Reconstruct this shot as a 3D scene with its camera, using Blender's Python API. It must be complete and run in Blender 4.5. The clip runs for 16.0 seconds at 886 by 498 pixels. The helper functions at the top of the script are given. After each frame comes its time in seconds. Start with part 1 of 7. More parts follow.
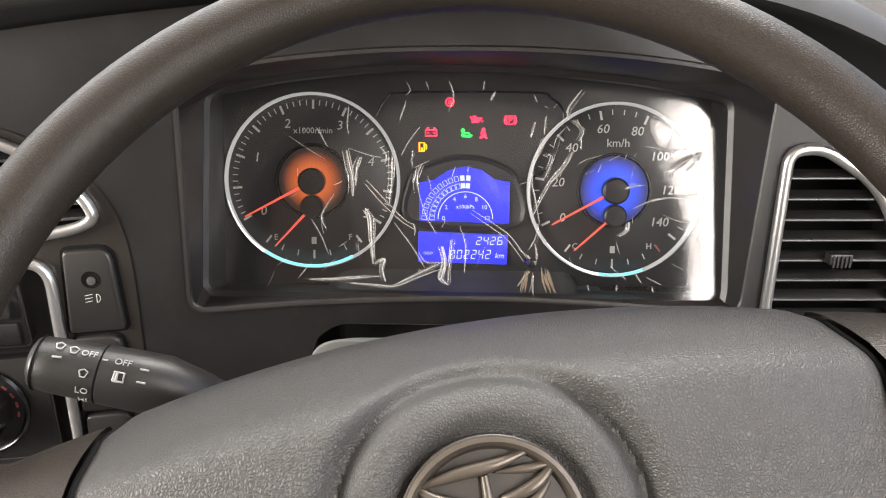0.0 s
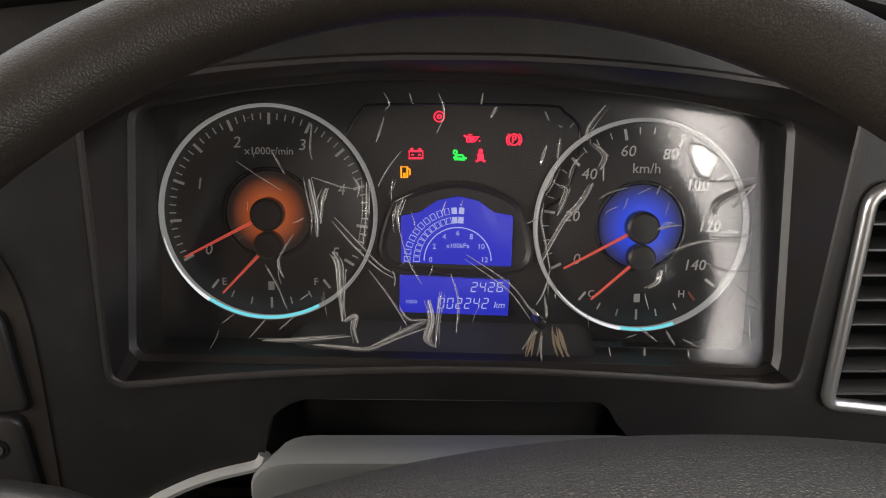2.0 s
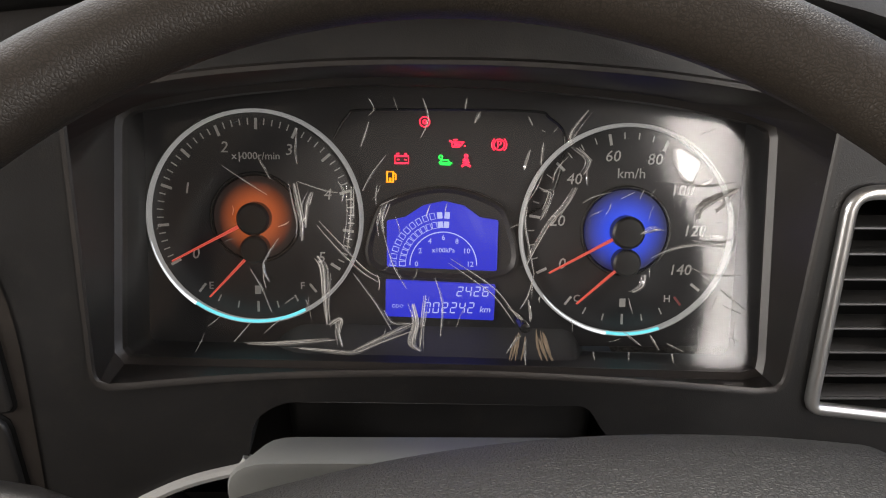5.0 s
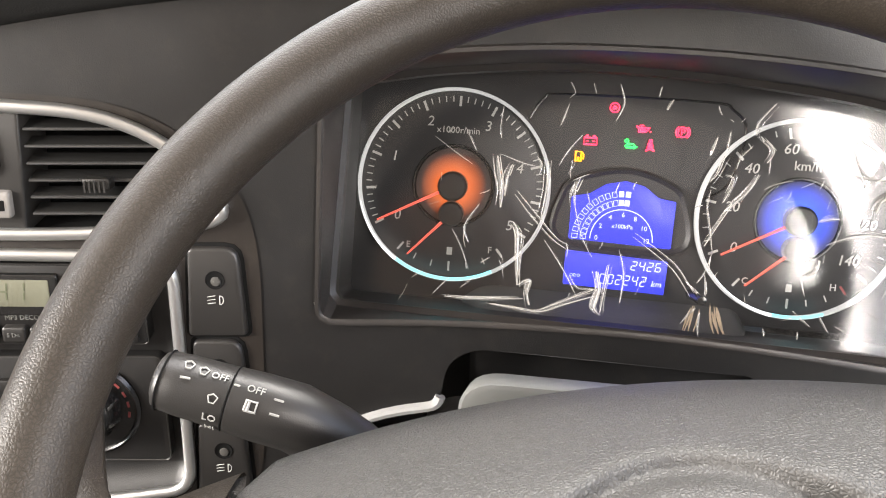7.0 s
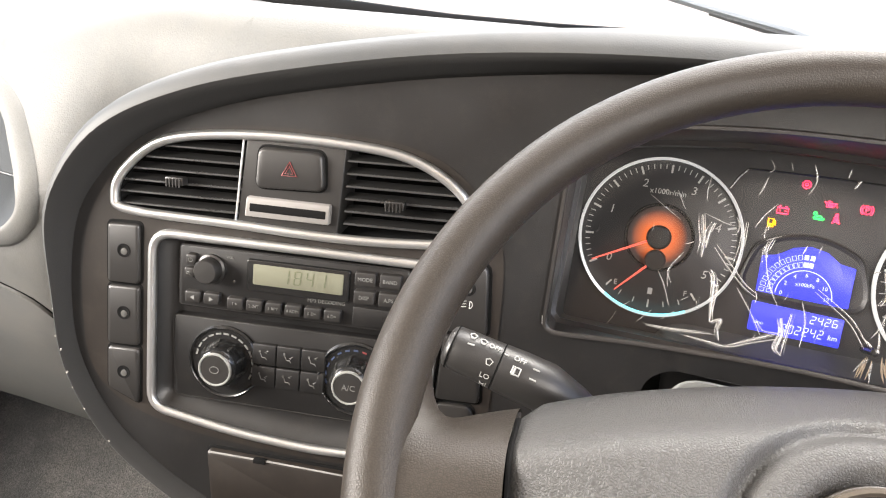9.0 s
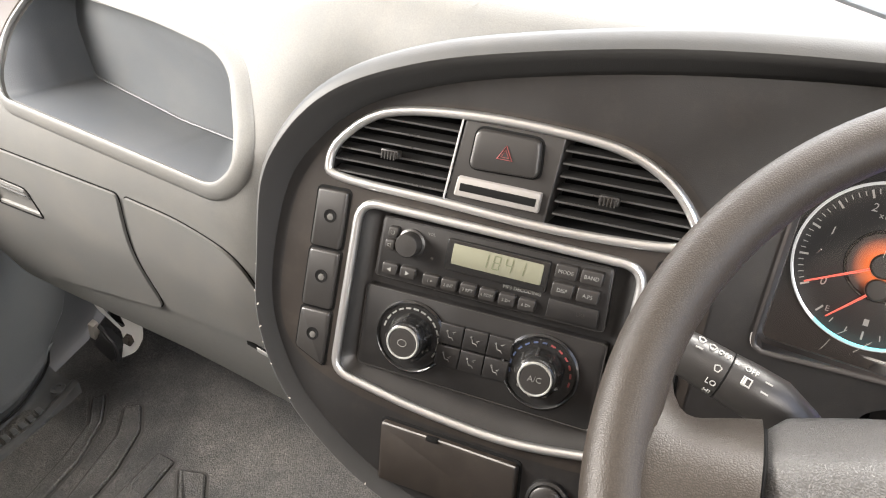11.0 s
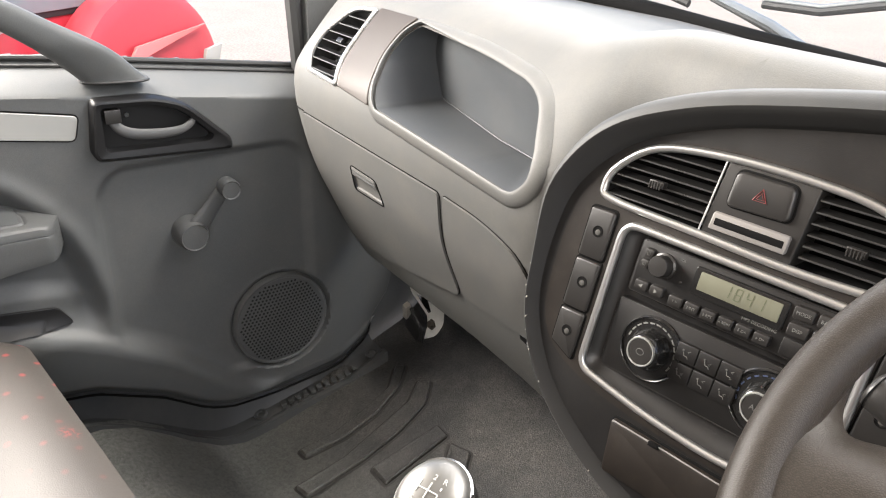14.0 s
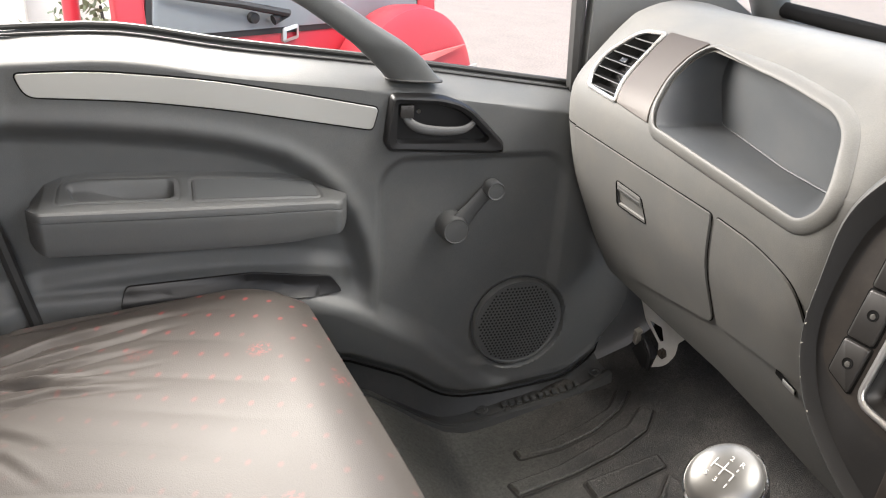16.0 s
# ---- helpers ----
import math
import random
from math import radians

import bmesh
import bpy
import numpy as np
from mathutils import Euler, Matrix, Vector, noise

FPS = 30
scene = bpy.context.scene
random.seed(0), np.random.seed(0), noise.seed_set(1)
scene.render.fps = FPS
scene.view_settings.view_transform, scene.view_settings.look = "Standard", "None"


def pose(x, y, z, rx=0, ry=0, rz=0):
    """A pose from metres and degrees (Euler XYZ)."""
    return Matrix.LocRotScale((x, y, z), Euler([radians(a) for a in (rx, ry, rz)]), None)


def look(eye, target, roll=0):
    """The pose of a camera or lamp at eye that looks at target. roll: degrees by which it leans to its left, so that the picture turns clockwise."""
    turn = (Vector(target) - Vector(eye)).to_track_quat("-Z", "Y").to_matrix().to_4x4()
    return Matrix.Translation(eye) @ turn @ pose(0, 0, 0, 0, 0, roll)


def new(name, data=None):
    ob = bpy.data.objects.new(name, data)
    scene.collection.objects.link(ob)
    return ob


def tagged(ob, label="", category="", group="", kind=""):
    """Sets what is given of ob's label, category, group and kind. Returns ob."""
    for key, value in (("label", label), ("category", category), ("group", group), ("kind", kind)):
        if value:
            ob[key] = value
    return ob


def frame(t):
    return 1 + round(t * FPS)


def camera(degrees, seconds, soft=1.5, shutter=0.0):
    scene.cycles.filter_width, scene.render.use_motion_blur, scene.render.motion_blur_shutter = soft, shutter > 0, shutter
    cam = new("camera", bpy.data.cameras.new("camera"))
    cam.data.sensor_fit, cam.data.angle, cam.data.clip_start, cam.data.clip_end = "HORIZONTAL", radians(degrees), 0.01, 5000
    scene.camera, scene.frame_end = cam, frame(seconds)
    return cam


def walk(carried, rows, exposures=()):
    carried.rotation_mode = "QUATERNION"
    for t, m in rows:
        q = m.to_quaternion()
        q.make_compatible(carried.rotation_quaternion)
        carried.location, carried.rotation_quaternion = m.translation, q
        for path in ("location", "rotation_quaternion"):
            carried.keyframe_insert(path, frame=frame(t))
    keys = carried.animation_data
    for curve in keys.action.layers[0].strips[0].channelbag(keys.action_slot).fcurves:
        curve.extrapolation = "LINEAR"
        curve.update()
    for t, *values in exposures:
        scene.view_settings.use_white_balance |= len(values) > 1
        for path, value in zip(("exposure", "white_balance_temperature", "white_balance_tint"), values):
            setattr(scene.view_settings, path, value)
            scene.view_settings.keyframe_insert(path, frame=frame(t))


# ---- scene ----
cam = camera(59.3, 16.0, 1.1)
METRES, EYE, TILT, LEAN, TURN = 0.7, 1.15, -32.0, 0.0, 0.0
ROWS = [
    (0.0, 0.0, 0.0, 0.0, 0.0, 0.0, -0.0),
    (0.5, 0.0036, 0.0583, 0.0113, -0.12, -1.54, 0.15),
    (1.0, 0.0003, 0.1107, 0.0306, -0.16, -2.58, 0.19),
    (1.5, -0.0069, 0.1424, 0.0448, -0.32, -2.58, -0.09),
    (2.0, 0.0006, 0.1454, 0.059, -0.88, -1.81, -0.25),
    (2.5, 0.0076, 0.1554, 0.0601, -1.21, -1.64, -0.24),
    (3.0, 0.0168, 0.1548, 0.0589, -1.43, -1.55, -0.17),
    (5.5, 0.0154, 0.1328, 0.0492, 0.26, -0.98, -0.52),
    (6.0, -0.0101, 0.1187, 0.0421, 1.8, -0.92, -1.6),
    (6.5, -0.0403, 0.0996, 0.0355, 3.73, -0.82, -3.06),
    (7.0, -0.0639, 0.0749, 0.0239, 5.84, -1.14, -4.36),
    (7.5, -0.0764, 0.0287, 0.0194, 8.74, -0.89, -5.32),
    (8.0, -0.0824, -0.0411, 0.0046, 11.46, 0.87, -6.9),
    (8.5, -0.0947, -0.0785, -0.0133, 14.04, 2.5, -8.95),
    (11.0, -0.1915, -0.1223, -0.0736, 24.26, 1.51, -18.05),
    (11.5, -0.2195, -0.0969, -0.066, 29.19, -1.91, -20.14),
    (12.0, -0.1963, -0.1056, -0.0637, 34.77, -5.01, -22.43),
    (12.5, -0.158, -0.1253, -0.058, 39.29, -6.05, -23.98),
    (13.0, -0.1147, -0.1519, -0.0547, 42.27, -5.62, -25.02),
    (13.5, -0.0781, -0.1718, -0.0635, 45.2, -5.15, -26.01),
    (14.0, -0.0473, -0.2011, -0.0822, 49.52, -5.5, -27.38),
    (14.5, -0.0435, -0.236, -0.1172, 54.82, -6.86, -29.14),
    (15.0, -0.0333, -0.2676, -0.1452, 60.04, -8.89, -30.81),
    (15.5, -0.0281, -0.2896, -0.1661, 64.75, -10.99, -32.32),
    (16.0, -0.0251, -0.3019, -0.1792, 67.94, -12.47, -33.54),
]
EXPOSURES = [(0.0, 3.0), (0.5, 2.95), (1.0, 2.75), (1.5, 2.4), (2.0, 1.8), (3.0, 1.7), (5.5, 2.2), (6.0, 2.35), (6.5, 2.95), (7.0, 3.5), (7.5, 3.7), (8.5, 3.6), (11.0, 3.65), (12.0, 3.95), (12.5, 4.0), (13.0, 3.9), (13.5, 3.65), (14.0, 3.15), (14.5, 2.65), (15.0, 2.75), (16.0, 2.97)]
walk(cam, [(t, pose(0, 0, EYE, TILT, LEAN, TURN) @ pose(METRES * x, METRES * y, METRES * z, 90 + pitch, roll, yaw)) for t, x, y, z, yaw, pitch, roll in ROWS], EXPOSURES)

# ---- world, sun ----
world = bpy.data.worlds.new("sky")
scene.world = world
world.use_nodes = True
wt = world.node_tree
sky = wt.nodes.new("ShaderNodeTexSky")
sky.sky_type = 'NISHITA'
sky.sun_disc = False
sky.sun_elevation = radians(52)
sky.sun_rotation = radians(150)
sky.dust_density = 4.0
wt.links.new(sky.outputs[0], wt.nodes["Background"].inputs[0])
wt.nodes["Background"].inputs[1].default_value = 0.08
sun_data = bpy.data.lights.new("sun", 'SUN')
sun_data.energy, sun_data.angle, sun_data.color = 0.6, radians(20), (1.0, 0.95, 0.87)
sun = new("sun", sun_data)
sun.matrix_world = look((3, 6, 9), (0, 0, 0))


def window_light(name, at, to, w, h, power, roll=0, spread=180):
    """The sky's light in an opening of the cab."""
    d = bpy.data.lights.new(name, 'AREA')
    d.shape, d.size, d.size_y, d.energy, d.color, d.spread = 'RECTANGLE', w, h, power, (1.0, 0.925, 0.84), radians(spread)
    new(name, d).matrix_world = look(at, to, roll)


DRIVER_ROLL = -17
window_light("windscreen_light", (-0.38, 0.60, 1.40), (-0.38, -0.2, 0.90), 1.5, 0.58, 2.1)
window_light("passenger_window_light", (-1.40, -0.26, 1.38), (0.1, 0.30, 0.75), 0.60, 0.48, 7.6)
window_light("driver_window_light", (0.478, -0.395, 1.36), (-0.5, -0.395, 1.36), 0.30, 0.52, 1.8, DRIVER_ROLL)


# ---- materials ----
def mat(name, color, rough=0.5, metal=0.0, grain=0.0, grain_scale=900.0, vary=0.12, vary_scale=6.0, spec=0.5, coat=0.0, leather=0.0,
        dust=0.0, dust_color=(0.32, 0.27, 0.21), speckle=0.0, dust_scale=14, dust_from=0.45):
    """Plastic, leather or metal: colour that varies at two scales, fine grain in the relief, dust in blotches."""
    m = bpy.data.materials.new(name)
    m.use_nodes = True
    nt = m.node_tree
    b = nt.nodes["Principled BSDF"]
    b.inputs["Roughness"].default_value = rough
    b.inputs["Metallic"].default_value = metal
    b.inputs["Specular IOR Level"].default_value = spec
    b.inputs["Coat Weight"].default_value = coat
    co = nt.nodes.new("ShaderNodeTexCoord")
    n1 = nt.nodes.new("ShaderNodeTexNoise")
    n1.inputs["Scale"].default_value, n1.inputs["Detail"].default_value = vary_scale, 6
    nt.links.new(co.outputs["Object"], n1.inputs["Vector"])
    n2 = nt.nodes.new("ShaderNodeTexNoise")
    n2.inputs["Scale"].default_value, n2.inputs["Detail"].default_value = grain_scale, 2
    nt.links.new(co.outputs["Object"], n2.inputs["Vector"])
    mix = nt.nodes.new("ShaderNodeMix")
    mix.data_type = 'RGBA'
    mix.inputs[6].default_value = (*[c * (1 - vary) for c in color], 1)
    mix.inputs[7].default_value = (*[min(1, c * (1 + vary)) for c in color], 1)
    nt.links.new(n1.outputs[0], mix.inputs[0])
    last = mix.outputs[2]
    if dust:
        n3 = nt.nodes.new("ShaderNodeTexNoise")
        n3.inputs["Scale"].default_value, n3.inputs["Detail"].default_value, n3.inputs["Roughness"].default_value = dust_scale, 8, 0.7
        nt.links.new(co.outputs["Object"], n3.inputs["Vector"])
        rp = nt.nodes.new("ShaderNodeValToRGB")
        rp.color_ramp.elements[0].position, rp.color_ramp.elements[1].position = dust_from, dust_from + 0.35
        rp.color_ramp.elements[1].color = (dust, dust, dust, 1)
        nt.links.new(n3.outputs[0], rp.inputs[0])
        mx = nt.nodes.new("ShaderNodeMix")
        mx.data_type = 'RGBA'
        mx.inputs[7].default_value = (*dust_color, 1)
        nt.links.new(rp.outputs[0], mx.inputs[0])
        nt.links.new(last, mx.inputs[6])
        last = mx.outputs[2]
    if speckle:
        mr = nt.nodes.new("ShaderNodeMapRange")
        mr.inputs["From Min"].default_value, mr.inputs["From Max"].default_value = 0.3, 0.7
        mr.inputs["To Min"].default_value, mr.inputs["To Max"].default_value = 1 - speckle, 1 + speckle
        nt.links.new(n2.outputs[0], mr.inputs[0])
        sc = nt.nodes.new("ShaderNodeVectorMath")
        sc.operation = 'SCALE'
        nt.links.new(last, sc.inputs[0])
        nt.links.new(mr.outputs[0], sc.inputs[3])
        last = sc.outputs[0]
    nt.links.new(last, b.inputs["Base Color"])
    rr = nt.nodes.new("ShaderNodeMapRange")
    rr.inputs["To Min"].default_value, rr.inputs["To Max"].default_value = max(0.02, rough - 0.08), min(1, rough + 0.08)
    nt.links.new(n1.outputs[0], rr.inputs[0])
    nt.links.new(rr.outputs[0], b.inputs["Roughness"])
    if grain or leather:
        bump = nt.nodes.new("ShaderNodeBump")
        bump.inputs["Strength"].default_value = grain or leather
        bump.inputs["Distance"].default_value = 0.0006 if leather else 0.0003
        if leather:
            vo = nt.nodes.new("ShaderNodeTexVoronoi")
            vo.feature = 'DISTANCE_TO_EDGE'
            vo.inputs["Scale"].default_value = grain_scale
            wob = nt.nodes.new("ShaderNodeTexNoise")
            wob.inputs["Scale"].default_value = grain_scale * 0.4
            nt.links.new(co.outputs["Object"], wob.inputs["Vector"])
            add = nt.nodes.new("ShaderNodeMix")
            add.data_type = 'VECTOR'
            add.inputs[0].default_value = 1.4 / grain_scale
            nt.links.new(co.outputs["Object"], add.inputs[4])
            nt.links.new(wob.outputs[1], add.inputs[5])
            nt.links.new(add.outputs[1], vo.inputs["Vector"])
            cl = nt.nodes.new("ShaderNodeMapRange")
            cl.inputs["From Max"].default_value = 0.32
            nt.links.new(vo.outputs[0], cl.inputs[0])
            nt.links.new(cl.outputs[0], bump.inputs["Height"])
            # Creases between the cells are darkened in the base colour, as shade.
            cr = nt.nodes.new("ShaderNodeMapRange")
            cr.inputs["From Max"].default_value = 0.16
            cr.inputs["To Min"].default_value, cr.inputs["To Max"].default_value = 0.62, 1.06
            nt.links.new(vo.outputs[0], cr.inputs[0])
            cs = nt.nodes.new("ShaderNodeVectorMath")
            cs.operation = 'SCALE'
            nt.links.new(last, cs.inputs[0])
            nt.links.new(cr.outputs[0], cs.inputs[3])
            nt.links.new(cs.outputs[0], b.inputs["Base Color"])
        else:
            nt.links.new(n2.outputs[0], bump.inputs["Height"])
        nt.links.new(bump.outputs[0], b.inputs["Normal"])
    return m


def glow(name, color, strength):
    m = bpy.data.materials.new(name)
    m.use_nodes = True
    b = m.node_tree.nodes["Principled BSDF"]
    b.inputs["Base Color"].default_value = (*[c * 0.3 for c in color], 1)
    b.inputs["Emission Color"].default_value = (*color, 1)
    b.inputs["Emission Strength"].default_value = strength
    b.inputs["Roughness"].default_value = 0.4
    return m


def clear(name, tint, gloss_rough=0.02, ior=1.45, haze=0.0, wavy=0.0):
    """Thin clear sheet: lets light through, gloss by Fresnel, with a little milky haze in place of reflections, mostly
    on creases.
    """
    m = bpy.data.materials.new(name)
    m.use_nodes = True
    nt = m.node_tree
    nt.nodes.remove(nt.nodes["Principled BSDF"])
    out = nt.nodes["Material Output"]
    tr = nt.nodes.new("ShaderNodeBsdfTransparent")
    tr.inputs[0].default_value = (*tint, 1)
    gl = nt.nodes.new("ShaderNodeBsdfGlossy")
    gl.inputs["Roughness"].default_value = gloss_rough
    fr = nt.nodes.new("ShaderNodeFresnel")
    fr.inputs[0].default_value = ior
    mx = nt.nodes.new("ShaderNodeMixShader")
    nt.links.new(fr.outputs[0], mx.inputs[0])
    nt.links.new(tr.outputs[0], mx.inputs[1])
    nt.links.new(gl.outputs[0], mx.inputs[2])
    last = mx
    if wavy:
        co = nt.nodes.new("ShaderNodeTexCoord")
        nz = nt.nodes.new("ShaderNodeTexNoise")
        nz.inputs["Scale"].default_value, nz.inputs["Detail"].default_value = 45, 3
        nt.links.new(co.outputs["Object"], nz.inputs["Vector"])
        bp = nt.nodes.new("ShaderNodeBump")
        bp.inputs["Strength"].default_value, bp.inputs["Distance"].default_value = wavy, 0.002
        nt.links.new(nz.outputs[0], bp.inputs["Height"])
        nt.links.new(bp.outputs[0], gl.inputs["Normal"])
    if haze:
        df = nt.nodes.new("ShaderNodeBsdfDiffuse")
        df.inputs[0].default_value = (0.8, 0.78, 0.74, 1)
        m2 = nt.nodes.new("ShaderNodeMixShader")
        m2.inputs[0].default_value = haze
        nt.links.new(mx.outputs[0], m2.inputs[1])
        nt.links.new(df.outputs[0], m2.inputs[2])
        last = m2
    nt.links.new(last.outputs[0], out.inputs[0])
    return m


BLACK = mat("black_plastic", (0.0072, 0.0069, 0.0069), 0.40, spec=0.55, grain=0.35, grain_scale=1500, vary=0.3, vary_scale=25, dust=0.06, dust_color=(0.2, 0.17, 0.14), dust_scale=60, dust_from=0.52)
BLACK_SOFT = mat("black_soft_plastic", (0.050, 0.051, 0.051), 0.6, spec=0.35, grain=0.5, grain_scale=1100, vary=0.12)
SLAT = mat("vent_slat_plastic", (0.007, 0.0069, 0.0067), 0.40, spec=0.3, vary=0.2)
# Lighter copy of the slat plastic, painting the highlight on its front edge.
SLAT_GLINT = mat("vent_slat_glint", (0.030, 0.030, 0.030), 0.30, spec=0.8, vary=0.3, vary_scale=60)
CAVITY = mat("dark_cavity", (0.006, 0.006, 0.006), 0.9, spec=0.1, vary=0.2)
LAMP_GREY = mat("grey_gloss_plastic", (0.07, 0.068, 0.064), 0.2, spec=0.7, vary=0.2)
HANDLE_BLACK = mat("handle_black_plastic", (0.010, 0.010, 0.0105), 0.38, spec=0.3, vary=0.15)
GLOSSY = mat("gloss_black", (0.012, 0.012, 0.012), 0.22, vary=0.2)
SWITCH = mat("switch_plastic", (0.0165, 0.0155, 0.0148), 0.40, spec=0.5, grain=0.25, grain_scale=1600, dust=0.012)
BROWN = mat("bronze_panel_plastic", (0.045, 0.037, 0.031), 0.46, metal=0.1, spec=0.35, vary=0.15, grain=0.1)
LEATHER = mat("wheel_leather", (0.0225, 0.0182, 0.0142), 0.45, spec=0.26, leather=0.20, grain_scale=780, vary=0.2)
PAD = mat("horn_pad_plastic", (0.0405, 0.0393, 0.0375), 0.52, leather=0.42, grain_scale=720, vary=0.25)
GREY = mat("grey_dash_plastic", (0.101, 0.101, 0.097), 0.56, spec=0.33, grain=0.8, grain_scale=800, speckle=0.07, vary=0.12, vary_scale=5, dust=0.10)
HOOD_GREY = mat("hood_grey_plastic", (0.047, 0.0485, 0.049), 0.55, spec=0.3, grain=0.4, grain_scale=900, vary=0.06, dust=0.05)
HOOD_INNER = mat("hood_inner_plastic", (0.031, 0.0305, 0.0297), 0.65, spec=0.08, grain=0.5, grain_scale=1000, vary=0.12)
COLLAR_GREY = mat("collar_grey_plastic", (0.17, 0.173, 0.166), 0.5, grain=0.3, vary=0.06)
EDGE_GREY = mat("light_grey_edge", (0.22, 0.215, 0.205), 0.45, vary=0.4, vary_scale=60)
# The tray recess gets a darker, bluer grey than the dashboard body.
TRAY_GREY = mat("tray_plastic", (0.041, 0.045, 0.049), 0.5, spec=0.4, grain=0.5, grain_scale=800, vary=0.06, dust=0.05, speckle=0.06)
GREY_LIGHT = mat("grey_trim_plastic", (0.3, 0.3, 0.295), 0.5, grain=0.3, vary=0.06)
SILL_SOFT = mat("smooth_door_plastic", (0.078, 0.082, 0.084), 0.38, grain=0.15, grain_scale=900, vary=0.05)
SILL_BLACK = mat("sill_plastic", (0.046, 0.048, 0.049), 0.42, grain=0.4, grain_scale=800, vary=0.1, dust=0.08)
DOOR = mat("door_plastic", (0.070, 0.073, 0.074), 0.5, spec=0.4, grain=0.8, grain_scale=750, speckle=0.09, vary=0.07, dust=0.05)
STRIP_SILVER = mat("satin_silver_strip", (0.44, 0.44, 0.42), 0.36, metal=0.55, vary=0.04)
SILVER = mat("silver_paint", (0.60, 0.60, 0.595), 0.30, metal=0.9, vary=0.06)
SLOT_SILVER = mat("slot_frame_paint", (0.22, 0.21, 0.20), 0.4, metal=0.2, vary=0.08)
BRONZE_BLACK = mat("bronze_black_plastic", (0.015, 0.0122, 0.0102), 0.36, spec=0.55, grain=0.25, grain_scale=1500, vary=0.3, vary_scale=25, dust=0.07, dust_color=(0.2, 0.165, 0.13), dust_scale=60, dust_from=0.5)
DIAL_WHITE = mat("dial_print", (0.38, 0.38, 0.365), 0.5, vary=0.08, vary_scale=200)
STALK_WHITE = mat("stalk_print", (0.29, 0.29, 0.275), 0.5, vary=0.2, vary_scale=300)
CHROME = mat("chrome", (0.8, 0.8, 0.8), 0.12, metal=1.0, vary=0.03)
WHITE = mat("white_print", (0.50, 0.50, 0.48), 0.5, vary=0.05)
CREAM = mat("cream_plastic", (0.33, 0.31, 0.275), 0.45, vary=0.08)
RED_PRINT = mat("red_print", (0.19, 0.035, 0.035), 0.5, vary=0.35, vary_scale=300)
BLUE_PRINT = mat("blue_print", (0.035, 0.05, 0.10), 0.5, vary=0.35, vary_scale=300)
NEEDLE = glow("needle_red", (0.9, 0.12, 0.08), 0.14)
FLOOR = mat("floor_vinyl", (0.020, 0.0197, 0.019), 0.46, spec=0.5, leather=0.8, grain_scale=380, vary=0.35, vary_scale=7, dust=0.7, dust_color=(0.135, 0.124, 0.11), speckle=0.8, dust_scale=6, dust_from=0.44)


def lighten_dust(m):
    """Pale speckle near the door opening: dust, lightened further in place of light falling there."""
    nt = m.node_tree
    b = nt.nodes["Principled BSDF"]
    src = b.inputs["Base Color"].links[0].from_socket
    co = nt.nodes.new("ShaderNodeTexCoord")
    sx = nt.nodes.new("ShaderNodeSeparateXYZ")
    nt.links.new(co.outputs["Object"], sx.inputs[0])
    fy = nt.nodes.new("ShaderNodeMapRange")
    fy.inputs["From Min"].default_value, fy.inputs["From Max"].default_value = 0.42, 0.16
    nt.links.new(sx.outputs[1], fy.inputs[0])
    nz = nt.nodes.new("ShaderNodeTexNoise")
    nz.inputs["Scale"].default_value, nz.inputs["Detail"].default_value, nz.inputs["Roughness"].default_value = 150, 6, 0.7
    nt.links.new(co.outputs["Object"], nz.inputs["Vector"])
    rg = nt.nodes.new("ShaderNodeMapRange")
    rg.inputs["From Min"].default_value, rg.inputs["From Max"].default_value = 0.22, 0.78
    nt.links.new(nz.outputs[0], rg.inputs[0])
    mu = nt.nodes.new("ShaderNodeMath")
    mu.operation = 'MULTIPLY'
    nt.links.new(fy.outputs[0], mu.inputs[0])
    nt.links.new(rg.outputs[0], mu.inputs[1])
    mx = nt.nodes.new("ShaderNodeMix")
    mx.data_type = 'RGBA'
    # Lightened dust colour, making up for light missing on this stretch.
    mx.inputs[7].default_value = (0.17, 0.174, 0.16, 1)
    nt.links.new(mu.outputs[0], mx.inputs[0])
    nt.links.new(src, mx.inputs[6])
    nt.links.new(mx.outputs[2], b.inputs["Base Color"])


lighten_dust(FLOOR)
DARK_MATT = mat("dark_brown_matt", (0.024, 0.022, 0.020), 0.8, vary=0.6, vary_scale=40)
WHITE_METAL = mat("painted_bracket", (0.62, 0.62, 0.6), 0.4, dust=0.4)
RUBBER = mat("rubber", (0.02, 0.02, 0.02), 0.6, vary=0.2)
DIAL = mat("dial_face", (0.012, 0.012, 0.013), 0.5, vary=0.1)
BACK_BROWN = mat("brown_back_trim", (0.15, 0.11, 0.085), 0.8, grain=0.5, vary=0.25, vary_scale=4)
LINER = mat("headliner", (0.28, 0.26, 0.235), 0.9, grain=0.5, vary=0.05)
RED_PAINT = mat("red_car_paint", (0.42, 0.028, 0.042), 0.3, coat=0.6, vary=0.08)
RED_VINYL = mat("red_vinyl", (0.42, 0.035, 0.045), 0.35, vary=0.1)
# Grey base colour stands in for the sky mirrored in the car's glass.
CAR_GLASS = mat("sky_grey_car_glass", (0.20, 0.22, 0.23), 0.06, vary=0.2)
GROUND = mat("sandy_ground", (0.21, 0.178, 0.15), 0.9, grain=1.0, grain_scale=40, speckle=0.2, vary=0.22, vary_scale=2.5, dust=0.6, dust_color=(0.26, 0.225, 0.195))
LCD_BLUE = glow("lcd_blue", (0.035, 0.045, 0.80), 0.145)
LCD_INK = glow("lcd_ink", (0.5, 0.55, 0.95), 0.2)
